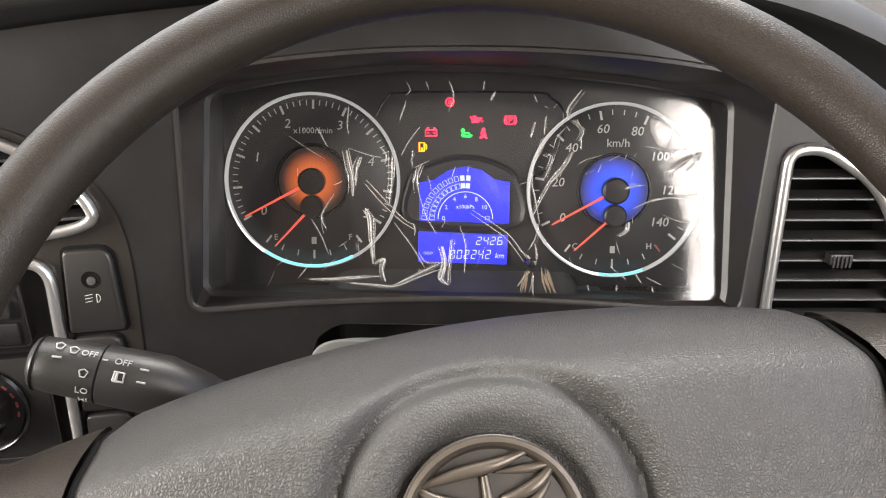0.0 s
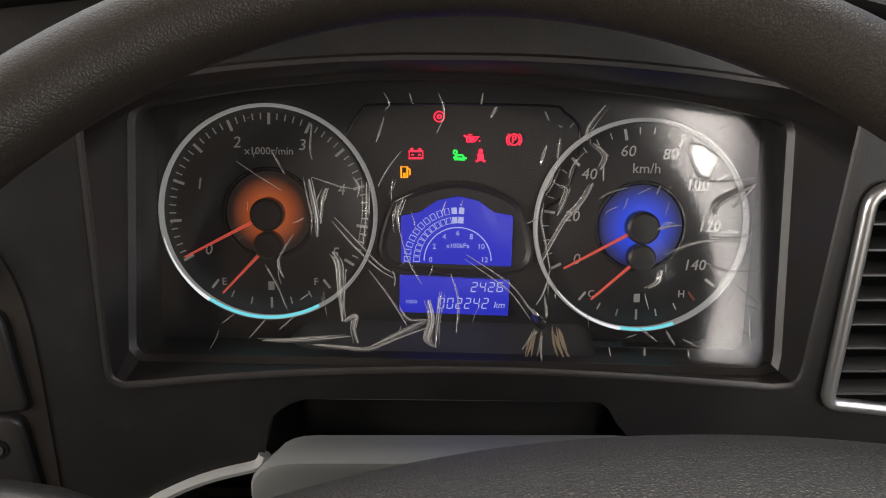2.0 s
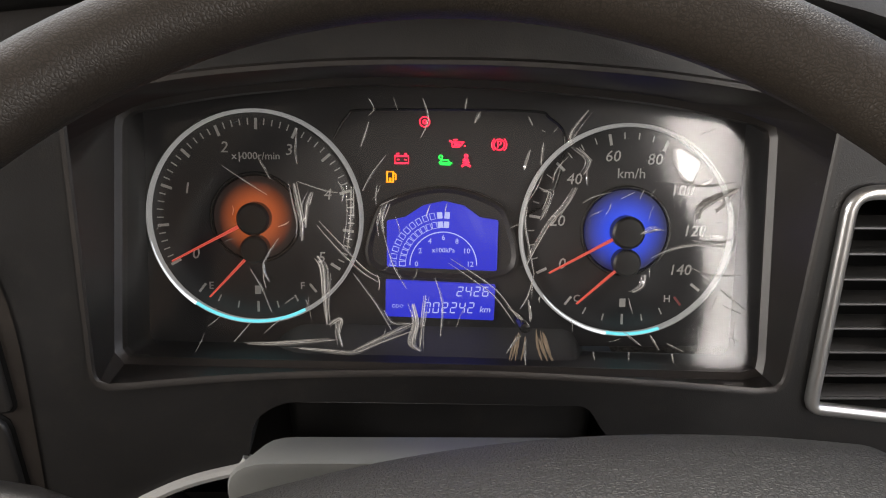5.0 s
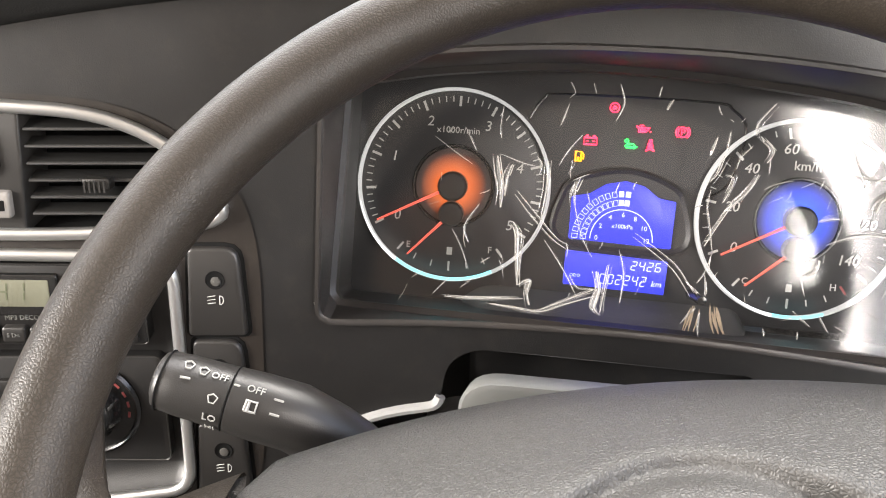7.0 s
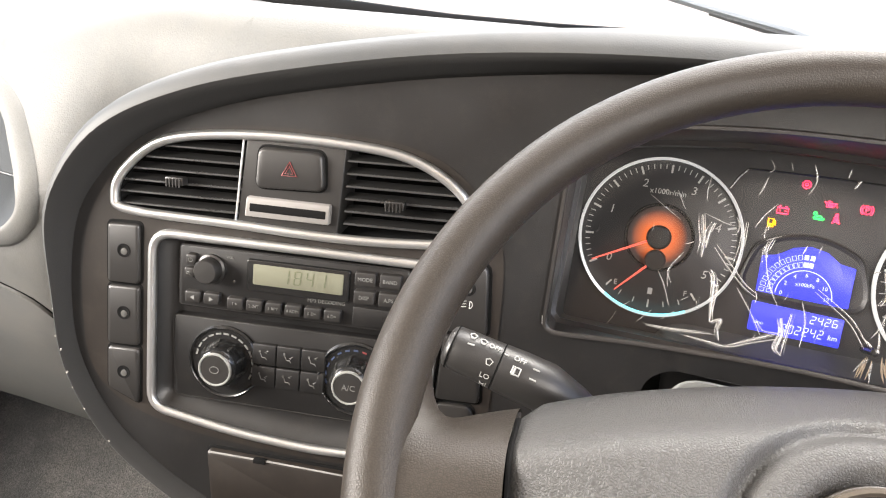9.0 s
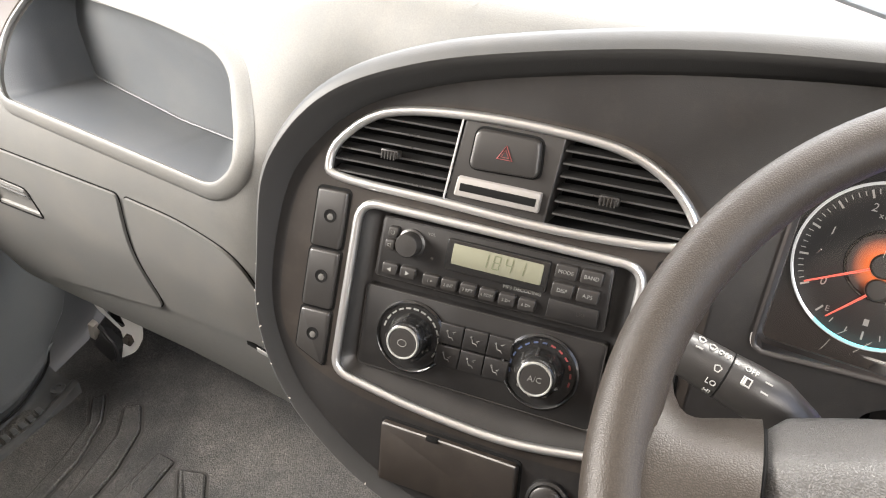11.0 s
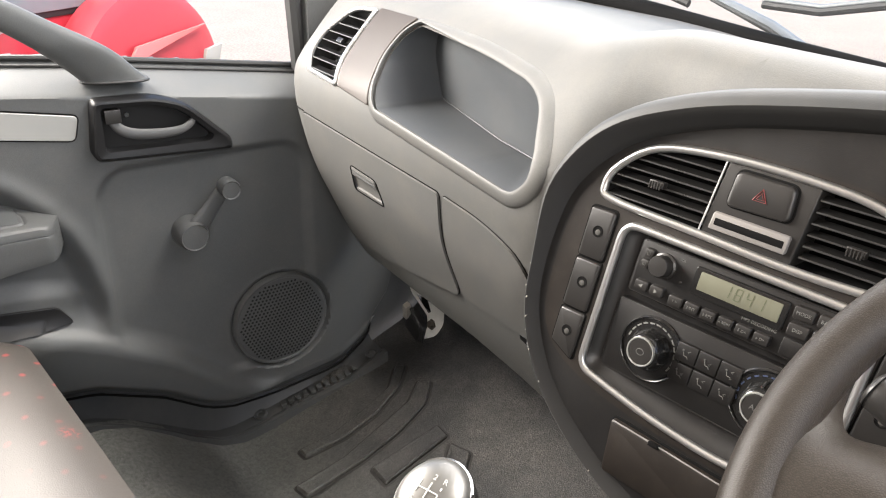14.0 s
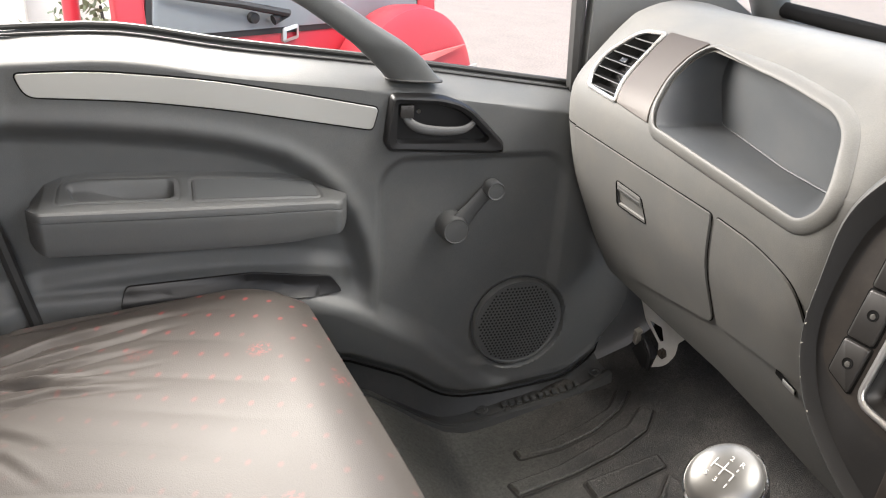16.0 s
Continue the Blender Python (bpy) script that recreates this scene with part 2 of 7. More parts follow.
LCD_GREEN = mat("lcd_green", (0.15, 0.15, 0.11), 0.3, vary=0.04)
LCD_DARK = mat("lcd_segments", (0.09, 0.10, 0.06), 0.4)
GLOW_RED = glow("telltale_red", (1.0, 0.02, 0.06), 0.55)
GLOW_GREEN = glow("telltale_green", (0.02, 0.9, 0.08), 0.42)
GLOW_AMBER = glow("telltale_amber", (1.0, 0.28, 0.0), 0.5)
SHINE_WHITE = glow("dial_painted_shine", (0.85, 0.88, 0.9), 0.3)
GLOW_CYAN = glow("dial_edge_light", (0.16, 0.72, 0.82), 0.3)
PRINT_GREY = mat("worn_grey_print", (0.15, 0.15, 0.142), 0.5, vary=0.3, vary_scale=300)
DARK_CHROME = mat("dark_chrome", (0.20, 0.20, 0.195), 0.25, metal=0.9, vary=0.05)
# Chrome ring with a faint emission added in place of the light it mirrors.
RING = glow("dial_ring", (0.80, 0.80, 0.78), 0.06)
# Brown blotches on the bezel: dust, and brown reflections put in as colour.
BEZEL_BLACK = mat("bezel_black_plastic", (0.017, 0.015, 0.014), 0.42, grain=0.3, grain_scale=1500, vary=0.25, dust=0.12, dust_color=(0.12, 0.09, 0.065))
LENS = clear("lens_plastic", (0.93, 0.93, 0.93), 0.10, 1.57, haze=0.004, wavy=0.004)
GLASS = clear("window_glass", (0.96, 0.97, 0.96), 0.01)
# The films' milky haze paints the reflections on flanks and crests.
FILM = clear("film_crease", (0.96, 0.96, 0.96), 0.11, 1.9, haze=0.18)
FILM_EDGE = clear("film_fold_edge", (0.95, 0.94, 0.92), 0.18, 1.9, haze=0.42)


def disc_glow(name, color, r0, r1, peak, dark):
    """A dial's lit disc: brightest at its hub, dying out towards its edge, as the lamp behind it makes it."""
    m = bpy.data.materials.new(name)
    m.use_nodes = True
    nt = m.node_tree
    b = nt.nodes["Principled BSDF"]
    co = nt.nodes.new("ShaderNodeTexCoord")
    ln = nt.nodes.new("ShaderNodeVectorMath")
    ln.operation = 'LENGTH'
    nt.links.new(co.outputs["Object"], ln.inputs[0])
    rp = nt.nodes.new("ShaderNodeMapRange")
    rp.inputs["From Min"].default_value, rp.inputs["From Max"].default_value = r0, r1
    rp.inputs["To Min"].default_value, rp.inputs["To Max"].default_value = peak, dark
    nt.links.new(ln.outputs["Value"], rp.inputs[0])
    b.inputs["Base Color"].default_value = (0.02, 0.02, 0.02, 1)
    b.inputs["Emission Color"].default_value = (*color, 1)
    nt.links.new(rp.outputs[0], b.inputs["Emission Strength"])
    return m


# seat cloth: brown-grey vinyl with rows of small red dots and blotchy red prints
def seat_cloth():
    m = mat("seat_cover_cloth", (0.044, 0.0385, 0.0345), 0.55, grain=0.8, grain_scale=600, speckle=0.10, vary=0.16, vary_scale=5)
    nt = m.node_tree
    b = nt.nodes["Principled BSDF"]
    src = b.inputs["Base Color"].links[0].from_socket
    co = nt.nodes.new("ShaderNodeTexCoord")
    mp = nt.nodes.new("ShaderNodeMapping")
    mp.vector_type = 'TEXTURE'
    mp.inputs["Scale"].default_value = (0.049, 0.036, 1000)
    mp.inputs["Rotation"].default_value = (0, 0, radians(-27.5))
    mp.inputs["Location"].default_value = (-1.055, -0.194, 0)
    jn = nt.nodes.new("ShaderNodeTexNoise")
    jn.inputs["Scale"].default_value = 14
    nt.links.new(co.outputs["Object"], jn.inputs["Vector"])
    jm = nt.nodes.new("ShaderNodeMix")
    jm.data_type = 'VECTOR'
    jm.inputs[0].default_value = 0.008
    nt.links.new(co.outputs["Object"], jm.inputs[4])
    nt.links.new(jn.outputs[1], jm.inputs[5])
    nt.links.new(jm.outputs[1], mp.inputs["Vector"])
    fr = nt.nodes.new("ShaderNodeVectorMath")
    fr.operation = 'FRACTION'
    nt.links.new(mp.outputs[0], fr.inputs[0])
    sb = nt.nodes.new("ShaderNodeVectorMath")
    sb.operation = 'DISTANCE'
    sb.inputs[1].default_value = (0.5, 0.5, 0)
    nt.links.new(fr.outputs[0], sb.inputs[0])
    lt = nt.nodes.new("ShaderNodeMapRange")
    lt.inputs["From Min"].default_value, lt.inputs["From Max"].default_value = 0.05, 0.13
    lt.inputs["To Min"].default_value, lt.inputs["To Max"].default_value = 0.95, 0.0
    nt.links.new(sb.outputs["Value"], lt.inputs[0])
    nz = nt.nodes.new("ShaderNodeTexNoise")
    nz.inputs["Scale"].default_value = 7
    nt.links.new(co.outputs["Object"], nz.inputs["Vector"])
    gt = nt.nodes.new("ShaderNodeMapRange")
    gt.inputs["From Min"].default_value, gt.inputs["From Max"].default_value = 0.30, 0.46
    nt.links.new(nz.outputs[0], gt.inputs[0])
    mul = nt.nodes.new("ShaderNodeMath")
    mul.operation = 'MULTIPLY'
    nt.links.new(lt.outputs[0], mul.inputs[0])
    nt.links.new(gt.outputs[0], mul.inputs[1])
    sx = nt.nodes.new("ShaderNodeSeparateXYZ")
    nt.links.new(co.outputs["Object"], sx.inputs[0])
    fx = nt.nodes.new("ShaderNodeMapRange")
    fx.inputs["From Min"].default_value, fx.inputs["From Max"].default_value = -0.78, -1.05
    fx.inputs["To Min"].default_value, fx.inputs["To Max"].default_value = 0.13, 0.9
    nt.links.new(sx.outputs[0], fx.inputs[0])
    m3 = nt.nodes.new("ShaderNodeMath")
    m3.operation = 'MULTIPLY'
    nt.links.new(mul.outputs[0], m3.inputs[0])
    nt.links.new(fx.outputs[0], m3.inputs[1])
    fy = nt.nodes.new("ShaderNodeMapRange")
    fy.inputs["From Min"].default_value, fy.inputs["From Max"].default_value = -0.42, -0.22
    fy.inputs["To Min"].default_value, fy.inputs["To Max"].default_value = 0.25, 1.0
    nt.links.new(sx.outputs[1], fy.inputs[0])
    mul = nt.nodes.new("ShaderNodeMath")
    mul.operation = 'MULTIPLY'
    nt.links.new(m3.outputs[0], mul.inputs[0])
    nt.links.new(fy.outputs[0], mul.inputs[1])
    vo = nt.nodes.new("ShaderNodeTexVoronoi")
    vo.inputs["Scale"].default_value = 7.5
    nt.links.new(co.outputs["Object"], vo.inputs["Vector"])
    bl = nt.nodes.new("ShaderNodeMapRange")
    bl.inputs["From Min"].default_value, bl.inputs["From Max"].default_value = 0.09, 0.15
    bl.inputs["To Min"].default_value, bl.inputs["To Max"].default_value = 0.45, 0.0
    nt.links.new(vo.outputs["Distance"], bl.inputs[0])
    br_ = nt.nodes.new("ShaderNodeTexNoise")
    br_.inputs["Scale"].default_value = 220
    nt.links.new(co.outputs["Object"], br_.inputs["Vector"])
    b2 = nt.nodes.new("ShaderNodeMapRange")
    b2.inputs["From Min"].default_value, b2.inputs["From Max"].default_value = 0.45, 0.62
    nt.links.new(br_.outputs[0], b2.inputs[0])
    b3 = nt.nodes.new("ShaderNodeMath")
    b3.operation = 'MULTIPLY'
    nt.links.new(bl.outputs[0], b3.inputs[0])
    nt.links.new(b2.outputs[0], b3.inputs[1])
    b4 = nt.nodes.new("ShaderNodeMath")
    b4.operation = 'MULTIPLY'
    nt.links.new(b3.outputs[0], b4.inputs[0])
    nt.links.new(fy.outputs[0], b4.inputs[1])
    both = nt.nodes.new("ShaderNodeMath")
    both.operation = 'MAXIMUM'
    nt.links.new(mul.outputs[0], both.inputs[0])
    nt.links.new(b4.outputs[0], both.inputs[1])
    mul = both
    mx = nt.nodes.new("ShaderNodeMix")
    mx.data_type = 'RGBA'
    mx.inputs[7].default_value = (0.26, 0.042, 0.040, 1)
    nt.links.new(mul.outputs[0], mx.inputs[0])
    nt.links.new(src, mx.inputs[6])
    nt.links.new(mx.outputs[2], b.inputs["Base Color"])
    return m


SEAT = seat_cloth()


# ---- building helpers ----
def thing(name, at, label, category, group="", kind=""):
    e = new(name)
    e.empty_display_size = 0.05
    e.location = at
    return tagged(e, label, category, group, kind)


def part(name, bm, material, parent=None, label="", smooth=True):
    """Links a bmesh in world places as one mesh object under a thing or a part."""
    me = bpy.data.meshes.new(name)
    bmesh.ops.recalc_face_normals(bm, faces=bm.faces[:])
    bm.to_mesh(me)
    bm.free()
    me.materials.append(material)
    if smooth:
        me.polygons.foreach_set("use_smooth", [True] * len(me.polygons))
        me.set_sharp_from_angle(angle=radians(38))
    ob = new(name, me)
    if parent is not None:
        ob.parent = parent
        if parent.type == 'EMPTY':
            ob.matrix_parent_inverse = Matrix.Translation(-Vector(parent.location))
    if label:
        ob["label"] = label
    return ob


def face_driver(ob):
    """Turns an open sheet's front towards the seats."""
    if ob.data.polygons[0].normal.y > 0:
        ob.data.flip_normals()
    return ob


def structure(name, bm, material, label, category, smooth=True):
    return tagged(part(name, bm, material, None, "", smooth), label, category, "", "structure")


def offset2(poly, a):
    """The polygon moved inwards by a (outwards: minus)."""
    n = len(poly)
    area = sum(poly[i][0] * poly[(i + 1) % n][1] - poly[(i + 1) % n][0] * poly[i][1] for i in range(n))
    sg = 1 if area > 0 else -1
    out = []
    for i in range(n):
        p, q, r = Vector(poly[i - 1]), Vector(poly[i]), Vector(poly[(i + 1) % n])
        e1, e2 = (q - p).normalized(), (r - q).normalized()
        n1, n2 = Vector((-e1.y, e1.x)) * sg, Vector((-e2.y, e2.x)) * sg
        b = n1 + n2
        k = max(0.35, b.length_squared / 2)
        out.append(tuple(q + b * (a / k / 1.0) * 1.0))
    return out


def rounded(pts, r, n=4):
    out = []
    m = len(pts)
    for i in range(m):
        p, q, s = Vector(pts[i - 1]), Vector(pts[i]), Vector(pts[(i + 1) % m])
        rr = r[i] if isinstance(r, (list, tuple)) else r
        a, b = (p - q), (s - q)
        k = min(rr, a.length * 0.45, b.length * 0.45)
        a, b = q + a.normalized() * k, q + b.normalized() * k
        for j in range(n + 1):
            t = j / n
            out.append(tuple((1 - t) ** 2 * a + 2 * t * (1 - t) * q + t * t * b))
    return out


def smooth_curve(pts, n=6, closed=True):
    out = []
    m = len(pts)
    rng = range(m) if closed else range(m - 1)
    for i in rng:
        g = (lambda k: Vector(pts[k % m])) if closed else (lambda k: Vector(pts[max(0, min(m - 1, k))]))
        p0, p1, p2, p3 = g(i - 1), g(i), g(i + 1), g(i + 2)
        for j in range(n):
            t = j / n
            out.append(tuple(0.5 * (2 * p1 + (p2 - p0) * t + (2 * p0 - 5 * p1 + 4 * p2 - p3) * t * t + (3 * p1 - p0 - 3 * p2 + p3) * t ** 3)))
    if not closed:
        out.append(tuple(pts[-1]))
    return out


def shell(poly, mp, layers, cap0=False, cap1=True, bm=None):
    """Rings of the outline, each inset and set at a depth, joined one to the next; mp(a, b, d) places a point."""
    bm = bm or bmesh.new()
    rings = []
    for inset, d in layers:
        rings.append([bm.verts.new(mp(a, b, d)) for a, b in (offset2(poly, inset) if inset else poly)])
    n = len(poly)
    for r0, r1 in zip(rings, rings[1:]):
        for i in range(n):
            bm.faces.new((r0[i], r0[(i + 1) % n], r1[(i + 1) % n], r1[i]))
    if cap0:
        bmesh.ops.triangulate(bm, faces=[bm.faces.new(rings[0])])
    if cap1:
        bmesh.ops.triangulate(bm, faces=[bm.faces.new(rings[-1])])
    return bm


def plate(poly, mp, d0, d1, bev=0.001, bm=None):
    return shell(poly, mp, [(0, d0), (0, d1 - bev), (bev * 0.35, d1 - bev * 0.3), (bev, d1)], bm=bm)


def curved_plate(poly, mp, d0, d1, bev, cuts_a, cuts_b):
    """A plate whose face follows a curved surface."""
    bm = sheet(offset2(poly, bev), [], lambda a, b, d: mp(a, b, d1), cuts_a, cuts_b)
    return shell(poly, mp, [(0, d0), (0, d1 - bev), (bev * 0.35, d1 - bev * 0.3), (bev, d1)], cap1=False, bm=bm)


def tube(path, r, closed=False, seg=8, bm=None, flat=1.0, up=None):
    """A round bar along a path; r: one radius or one for each point; flat: height over width."""
    bm = bm or bmesh.new()
    P = [Vector(p) for p in path]
    n = len(P)
    rings = []
    prev = None
    for i, p in enumerate(P):
        t = ((P[(i + 1) % n] if closed or i < n - 1 else p) - (P[i - 1] if closed or i > 0 else p)).normalized()
        if prev is None:
            ref = Vector(up) if up else (Vector((0, 0, 1)) if abs(t.z) < 0.9 else Vector((0, 1, 0)))
            a = (ref - t * ref.dot(t)).normalized()
        else:
            ref = Vector(up) if up else prev
            a = (ref - t * ref.dot(t)).normalized()
        prev = a
        b = t.cross(a)
        rr = r[i] if isinstance(r, (list, tuple)) else r
        rings.append([bm.verts.new(p + rr * (math.cos(k * 2 * math.pi / seg) * b + flat * math.sin(k * 2 * math.pi / seg) * a)) for k in range(seg)])
    for i in range(n if closed else n - 1):
        r0, r1 = rings[i], rings[(i + 1) % n]
        for k in range(seg):
            bm.faces.new((r0[k], r0[(k + 1) % seg], r1[(k + 1) % seg], r1[k]))
    if not closed:
        bm.faces.new(rings[0])
        bm.faces.new(rings[-1])
    return bm


def lathe(profile, m, seg=32, bm=None, cap=True):
    """Turns (radius, height) rows round the z axis of the pose m."""
    bm = bm or bmesh.new()
    rings = [[bm.verts.new(m @ Vector((r * math.cos(k * 2 * math.pi / seg), r * math.sin(k * 2 * math.pi / seg), h))) for k in range(seg)] for r, h in profile]
    for r0, r1 in zip(rings, rings[1:]):
        for k in range(seg):
            bm.faces.new((r0[k], r0[(k + 1) % seg], r1[(k + 1) % seg], r1[k]))
    if cap:
        bm.faces.new(rings[0])
        bm.faces.new(rings[-1])
    return bm


def grid(fn, us, vs, bm=None):
    bm = bm or bmesh.new()
    V = [[bm.verts.new(fn(u, v)) for v in vs] for u in us]
    for i in range(len(us) - 1):
        for j in range(len(vs) - 1):
            bm.faces.new((V[i][j], V[i + 1][j], V[i + 1][j + 1], V[i][j + 1]))
    return bm


def sheet(outer, holes, mp, cuts_a=(), cuts_b=()):
    """A sheet with holes, filled in the plane and then bent by mp."""
    bm = bmesh.new()
    edges = []
    for poly in (outer, *holes):
        vs = [bm.verts.new((a, b, 0)) for a, b in poly]
        edges += [bm.edges.new((vs[i], vs[(i + 1) % len(vs)])) for i in range(len(vs))]
    bmesh.ops.triangle_fill(bm, use_beauty=True, use_dissolve=False, edges=edges)
    for a in cuts_a:
        bmesh.ops.bisect_plane(bm, geom=bm.verts[:] + bm.edges[:] + bm.faces[:], plane_co=(a, 0, 0), plane_no=(1, 0, 0))
    for b in cuts_b:
        bmesh.ops.bisect_plane(bm, geom=bm.verts[:] + bm.edges[:] + bm.faces[:], plane_co=(0, b, 0), plane_no=(0, 1, 0))
    for v in bm.verts:
        v.co = mp(v.co.x, v.co.y, 0)
    return bm


def box(m, sx, sy, sz, bev=0.0, bm=None):
    b2 = bmesh.new()
    bmesh.ops.create_cube(b2, size=1)
    for v in b2.verts:
        v.co = Vector((v.co.x * sx, v.co.y * sy, v.co.z * sz))
    if bev:
        bmesh.ops.bevel(b2, geom=b2.edges[:], offset=bev, segments=2, affect='EDGES', profile=0.6)
    for v in b2.verts:
        v.co = m @ v.co
    if bm is None:
        return b2
    me = bpy.data.meshes.new("tmp")
    b2.to_mesh(me)
    b2.free()
    bm.from_mesh(me)
    bpy.data.meshes.remove(me)
    return bm


def lettering(name, s, size, m, material, parent, extrude=0.0002, slant=0.0):
    cu = bpy.data.curves.new(name, 'FONT')
    cu.body, cu.size, cu.align_x, cu.align_y, cu.extrude, cu.resolution_u, cu.shear = s, size, 'CENTER', 'CENTER', extrude, 2, slant
    tmp = bpy.data.objects.new(name, cu)
    scene.collection.objects.link(tmp)
    bpy.context.view_layer.update()
    me = bpy.data.meshes.new_from_object(tmp.evaluated_get(bpy.context.evaluated_depsgraph_get()))
    bpy.data.objects.remove(tmp)
    bpy.data.curves.remove(cu)
    bm = bmesh.new()
    bm.from_mesh(me)
    bpy.data.meshes.remove(me)
    for v in bm.verts:
        v.co = m @ v.co
    return part(name, bm, material, parent, smooth=False)


def frame_of(o, a, b):
    """A pose at o with x along a and y towards b."""
    a = Vector(a).normalized()
    n = a.cross(Vector(b)).normalized()
    b = n.cross(a)
    return Matrix(((a.x, b.x, n.x, o[0]), (a.y, b.y, n.y, o[1]), (a.z, b.z, n.z, o[2]), (0, 0, 0, 1)))


def seven(s, w, h, gap, t, mp, d):
    """Seven-stroke figures, as on a liquid crystal panel, centred."""
    on = {"0": "abcdef", "1": "bc", "2": "abged", "4": "fgbc", "6": "afgedc", "8": "abcdefg"}
    bm = bmesh.new()
    x = -(len(s) * (w + gap) - gap) / 2

    def bar(x0, y0, x1, y1):
        bm.faces.new([bm.verts.new(mp(a, b, d)) for a, b in ((x0, y0), (x1, y0), (x1, y1), (x0, y1))])
    for c in s:
        if c == ":":
            bar(x + w / 2 - t / 2, h * 0.2, x + w / 2 + t / 2, h * 0.2 + t)
            bar(x + w / 2 - t / 2, -h * 0.2 - t, x + w / 2 + t / 2, -h * 0.2)
        for k in on.get(c, ""):
            bar(*{"a": (x + t, h / 2 - t, x + w - t, h / 2), "d": (x + t, -h / 2, x + w - t, -h / 2 + t), "g": (x + t, -t / 2, x + w - t, t / 2),
                  "f": (x, t / 2, x + t, h / 2 - t / 2), "b": (x + w - t, t / 2, x + w, h / 2 - t / 2),
                  "e": (x, -h / 2 + t / 2, x + t, -t / 2), "c": (x + w - t, -h / 2 + t / 2, x + w, -t / 2)}[k])
        x += w + gap
    return bm


def ss(a, b, x):
    t = max(0.0, min(1.0, (x - a) / (b - a)))
    return t * t * (3 - 2 * t)


def lerp_table(tab, x):
    return float(np.interp(x, [a for a, _ in tab], [b for _, b in tab]))


# ---- the curved fascia: x across, z up, d out towards the driver ----
def F(x, z, d=0.0):
    s = x + 0.10
    soft = -0.03 * math.log1p(math.exp(-s / 0.03)) if s > -3 else s
    return Vector((x, 0.383 + 0.15 * soft + 0.266 * (z - 0.8) - 1.035 * d, z))


def at_F(x, z, d=0.0):
    """A pose on the fascia: x across, y up it, z out of it."""
    p = F(x, z, d)
    return frame_of(p, F(x + 0.004, z, d) - F(x - 0.004, z, d), F(x, z + 0.004, d) - F(x, z - 0.004, d))


FASCIA_IN = smooth_curve([(-0.515, 0.80), (-0.522, 0.85), (-0.517, 0.905), (-0.498, 0.940), (-0.466, 0.970), (-0.42, 0.991), (-0.357, 1.008), (-0.245, 1.026),
                          (-0.11, 1.037), (0.02, 1.04), (0.13, 1.034), (0.21, 1.012), (0.28, 0.97), (0.318, 0.92), (0.325, 0.86), (0.31, 0.80), (0.27, 0.74),
                          (0.2, 0.70), (0.1, 0.675), (-0.1, 0.655), (-0.24, 0.655), (-0.33, 0.668), (-0.40, 0.69), (-0.455, 0.722), (-0.49, 0.755)], 5)
VENT_TRIM = smooth_curve([(-0.470, 0.919), (-0.482, 0.929), (-0.474, 0.949), (-0.442, 0.972), (-0.38, 0.980), (-0.309, 0.979), (-0.262, 0.973), (-0.228, 0.956),
                          (-0.207, 0.931), (-0.211, 0.920), (-0.245, 0.915), (-0.311, 0.913), (-0.39, 0.916)], 5)
STACK_TRIM = rounded([(-0.4515, 0.904), (-0.234, 0.900), (-0.231, 0.757), (-0.30, 0.7475), (-0.38, 0.7535), (-0.4515, 0.766)], [0.016, 0.016, 0.014, 0.05, 0.05, 0.014], 6)
BEZEL = rounded([(-0.1575, 0.8605), (-0.06, 0.8630), (0.02, 0.8640), (0.09, 0.8610), (0.189, 0.8530), (0.197, 0.996), (0.12, 1.008), (0.05, 1.013), (-0.03, 1.013),
                 (-0.10, 1.008), (-0.154, 1.000)], [0.012, 0.04, 0.04, 0.04, 0.012, 0.006, 0.03, 0.03, 0.03, 0.03, 0.006], 4)
RIGHT_VENT = rounded([(0.2025, 0.847), (0.205, 0.955), (0.225, 0.957), (0.262, 0.935), (0.283, 0.895), (0.284, 0.838)], [0.006, 0.010, 0.02, 0.04, 0.03, 0.008], 5)
COLUMN_GAP = rounded([(-0.15, 0.70), (-0.158, 0.789), (-0.118, 0.806), (-0.086, 0.812), (-0.082, 0.838), (-0.067, 0.8475), (0.09, 0.845), (0.097, 0.832), (0.13, 0.80), (0.14, 0.70)],
                     [0.01, 0.02, 0.03, 0.006, 0.012, 0.01, 0.012, 0.01, 0.02, 0.01], 4)

CUTS = [-0.5 + 0.04 * i for i in range(8)] + [-0.18 + 0.02 * i for i in range(10)]
dash = thing("dashboard", (0, 0.6, 0.7), "grey moulded plastic dashboard with black oval driver's fascia and open tray", "dashboard")
part("fascia", sheet(FASCIA_IN, [VENT_TRIM, STACK_TRIM, BEZEL, RIGHT_VENT, COLUMN_GAP], F, CUTS), BLACK, dash, "matt black plastic oval fascia")

# the hood lip round the fascia: a soft rounded moulding, deeper over the instruments
lip_sections = [(0.001, -0.012), (0.0, 0.0), (-0.004, 0.008), (-0.011, 0.020), (-0.0145, 0.0255), (-0.0175, 0.0275), (-0.0205, 0.0265), (-0.025, 0.019), (-0.029, 0.006), (-0.031, -0.01), (-0.032, -0.04)]
over_sections = lip_sections[:6] + [(-0.0212, 0.0266), (-0.0252, 0.0215), (-0.0262, 0.012), (-0.021, -0.002), (0.002, -0.04)]


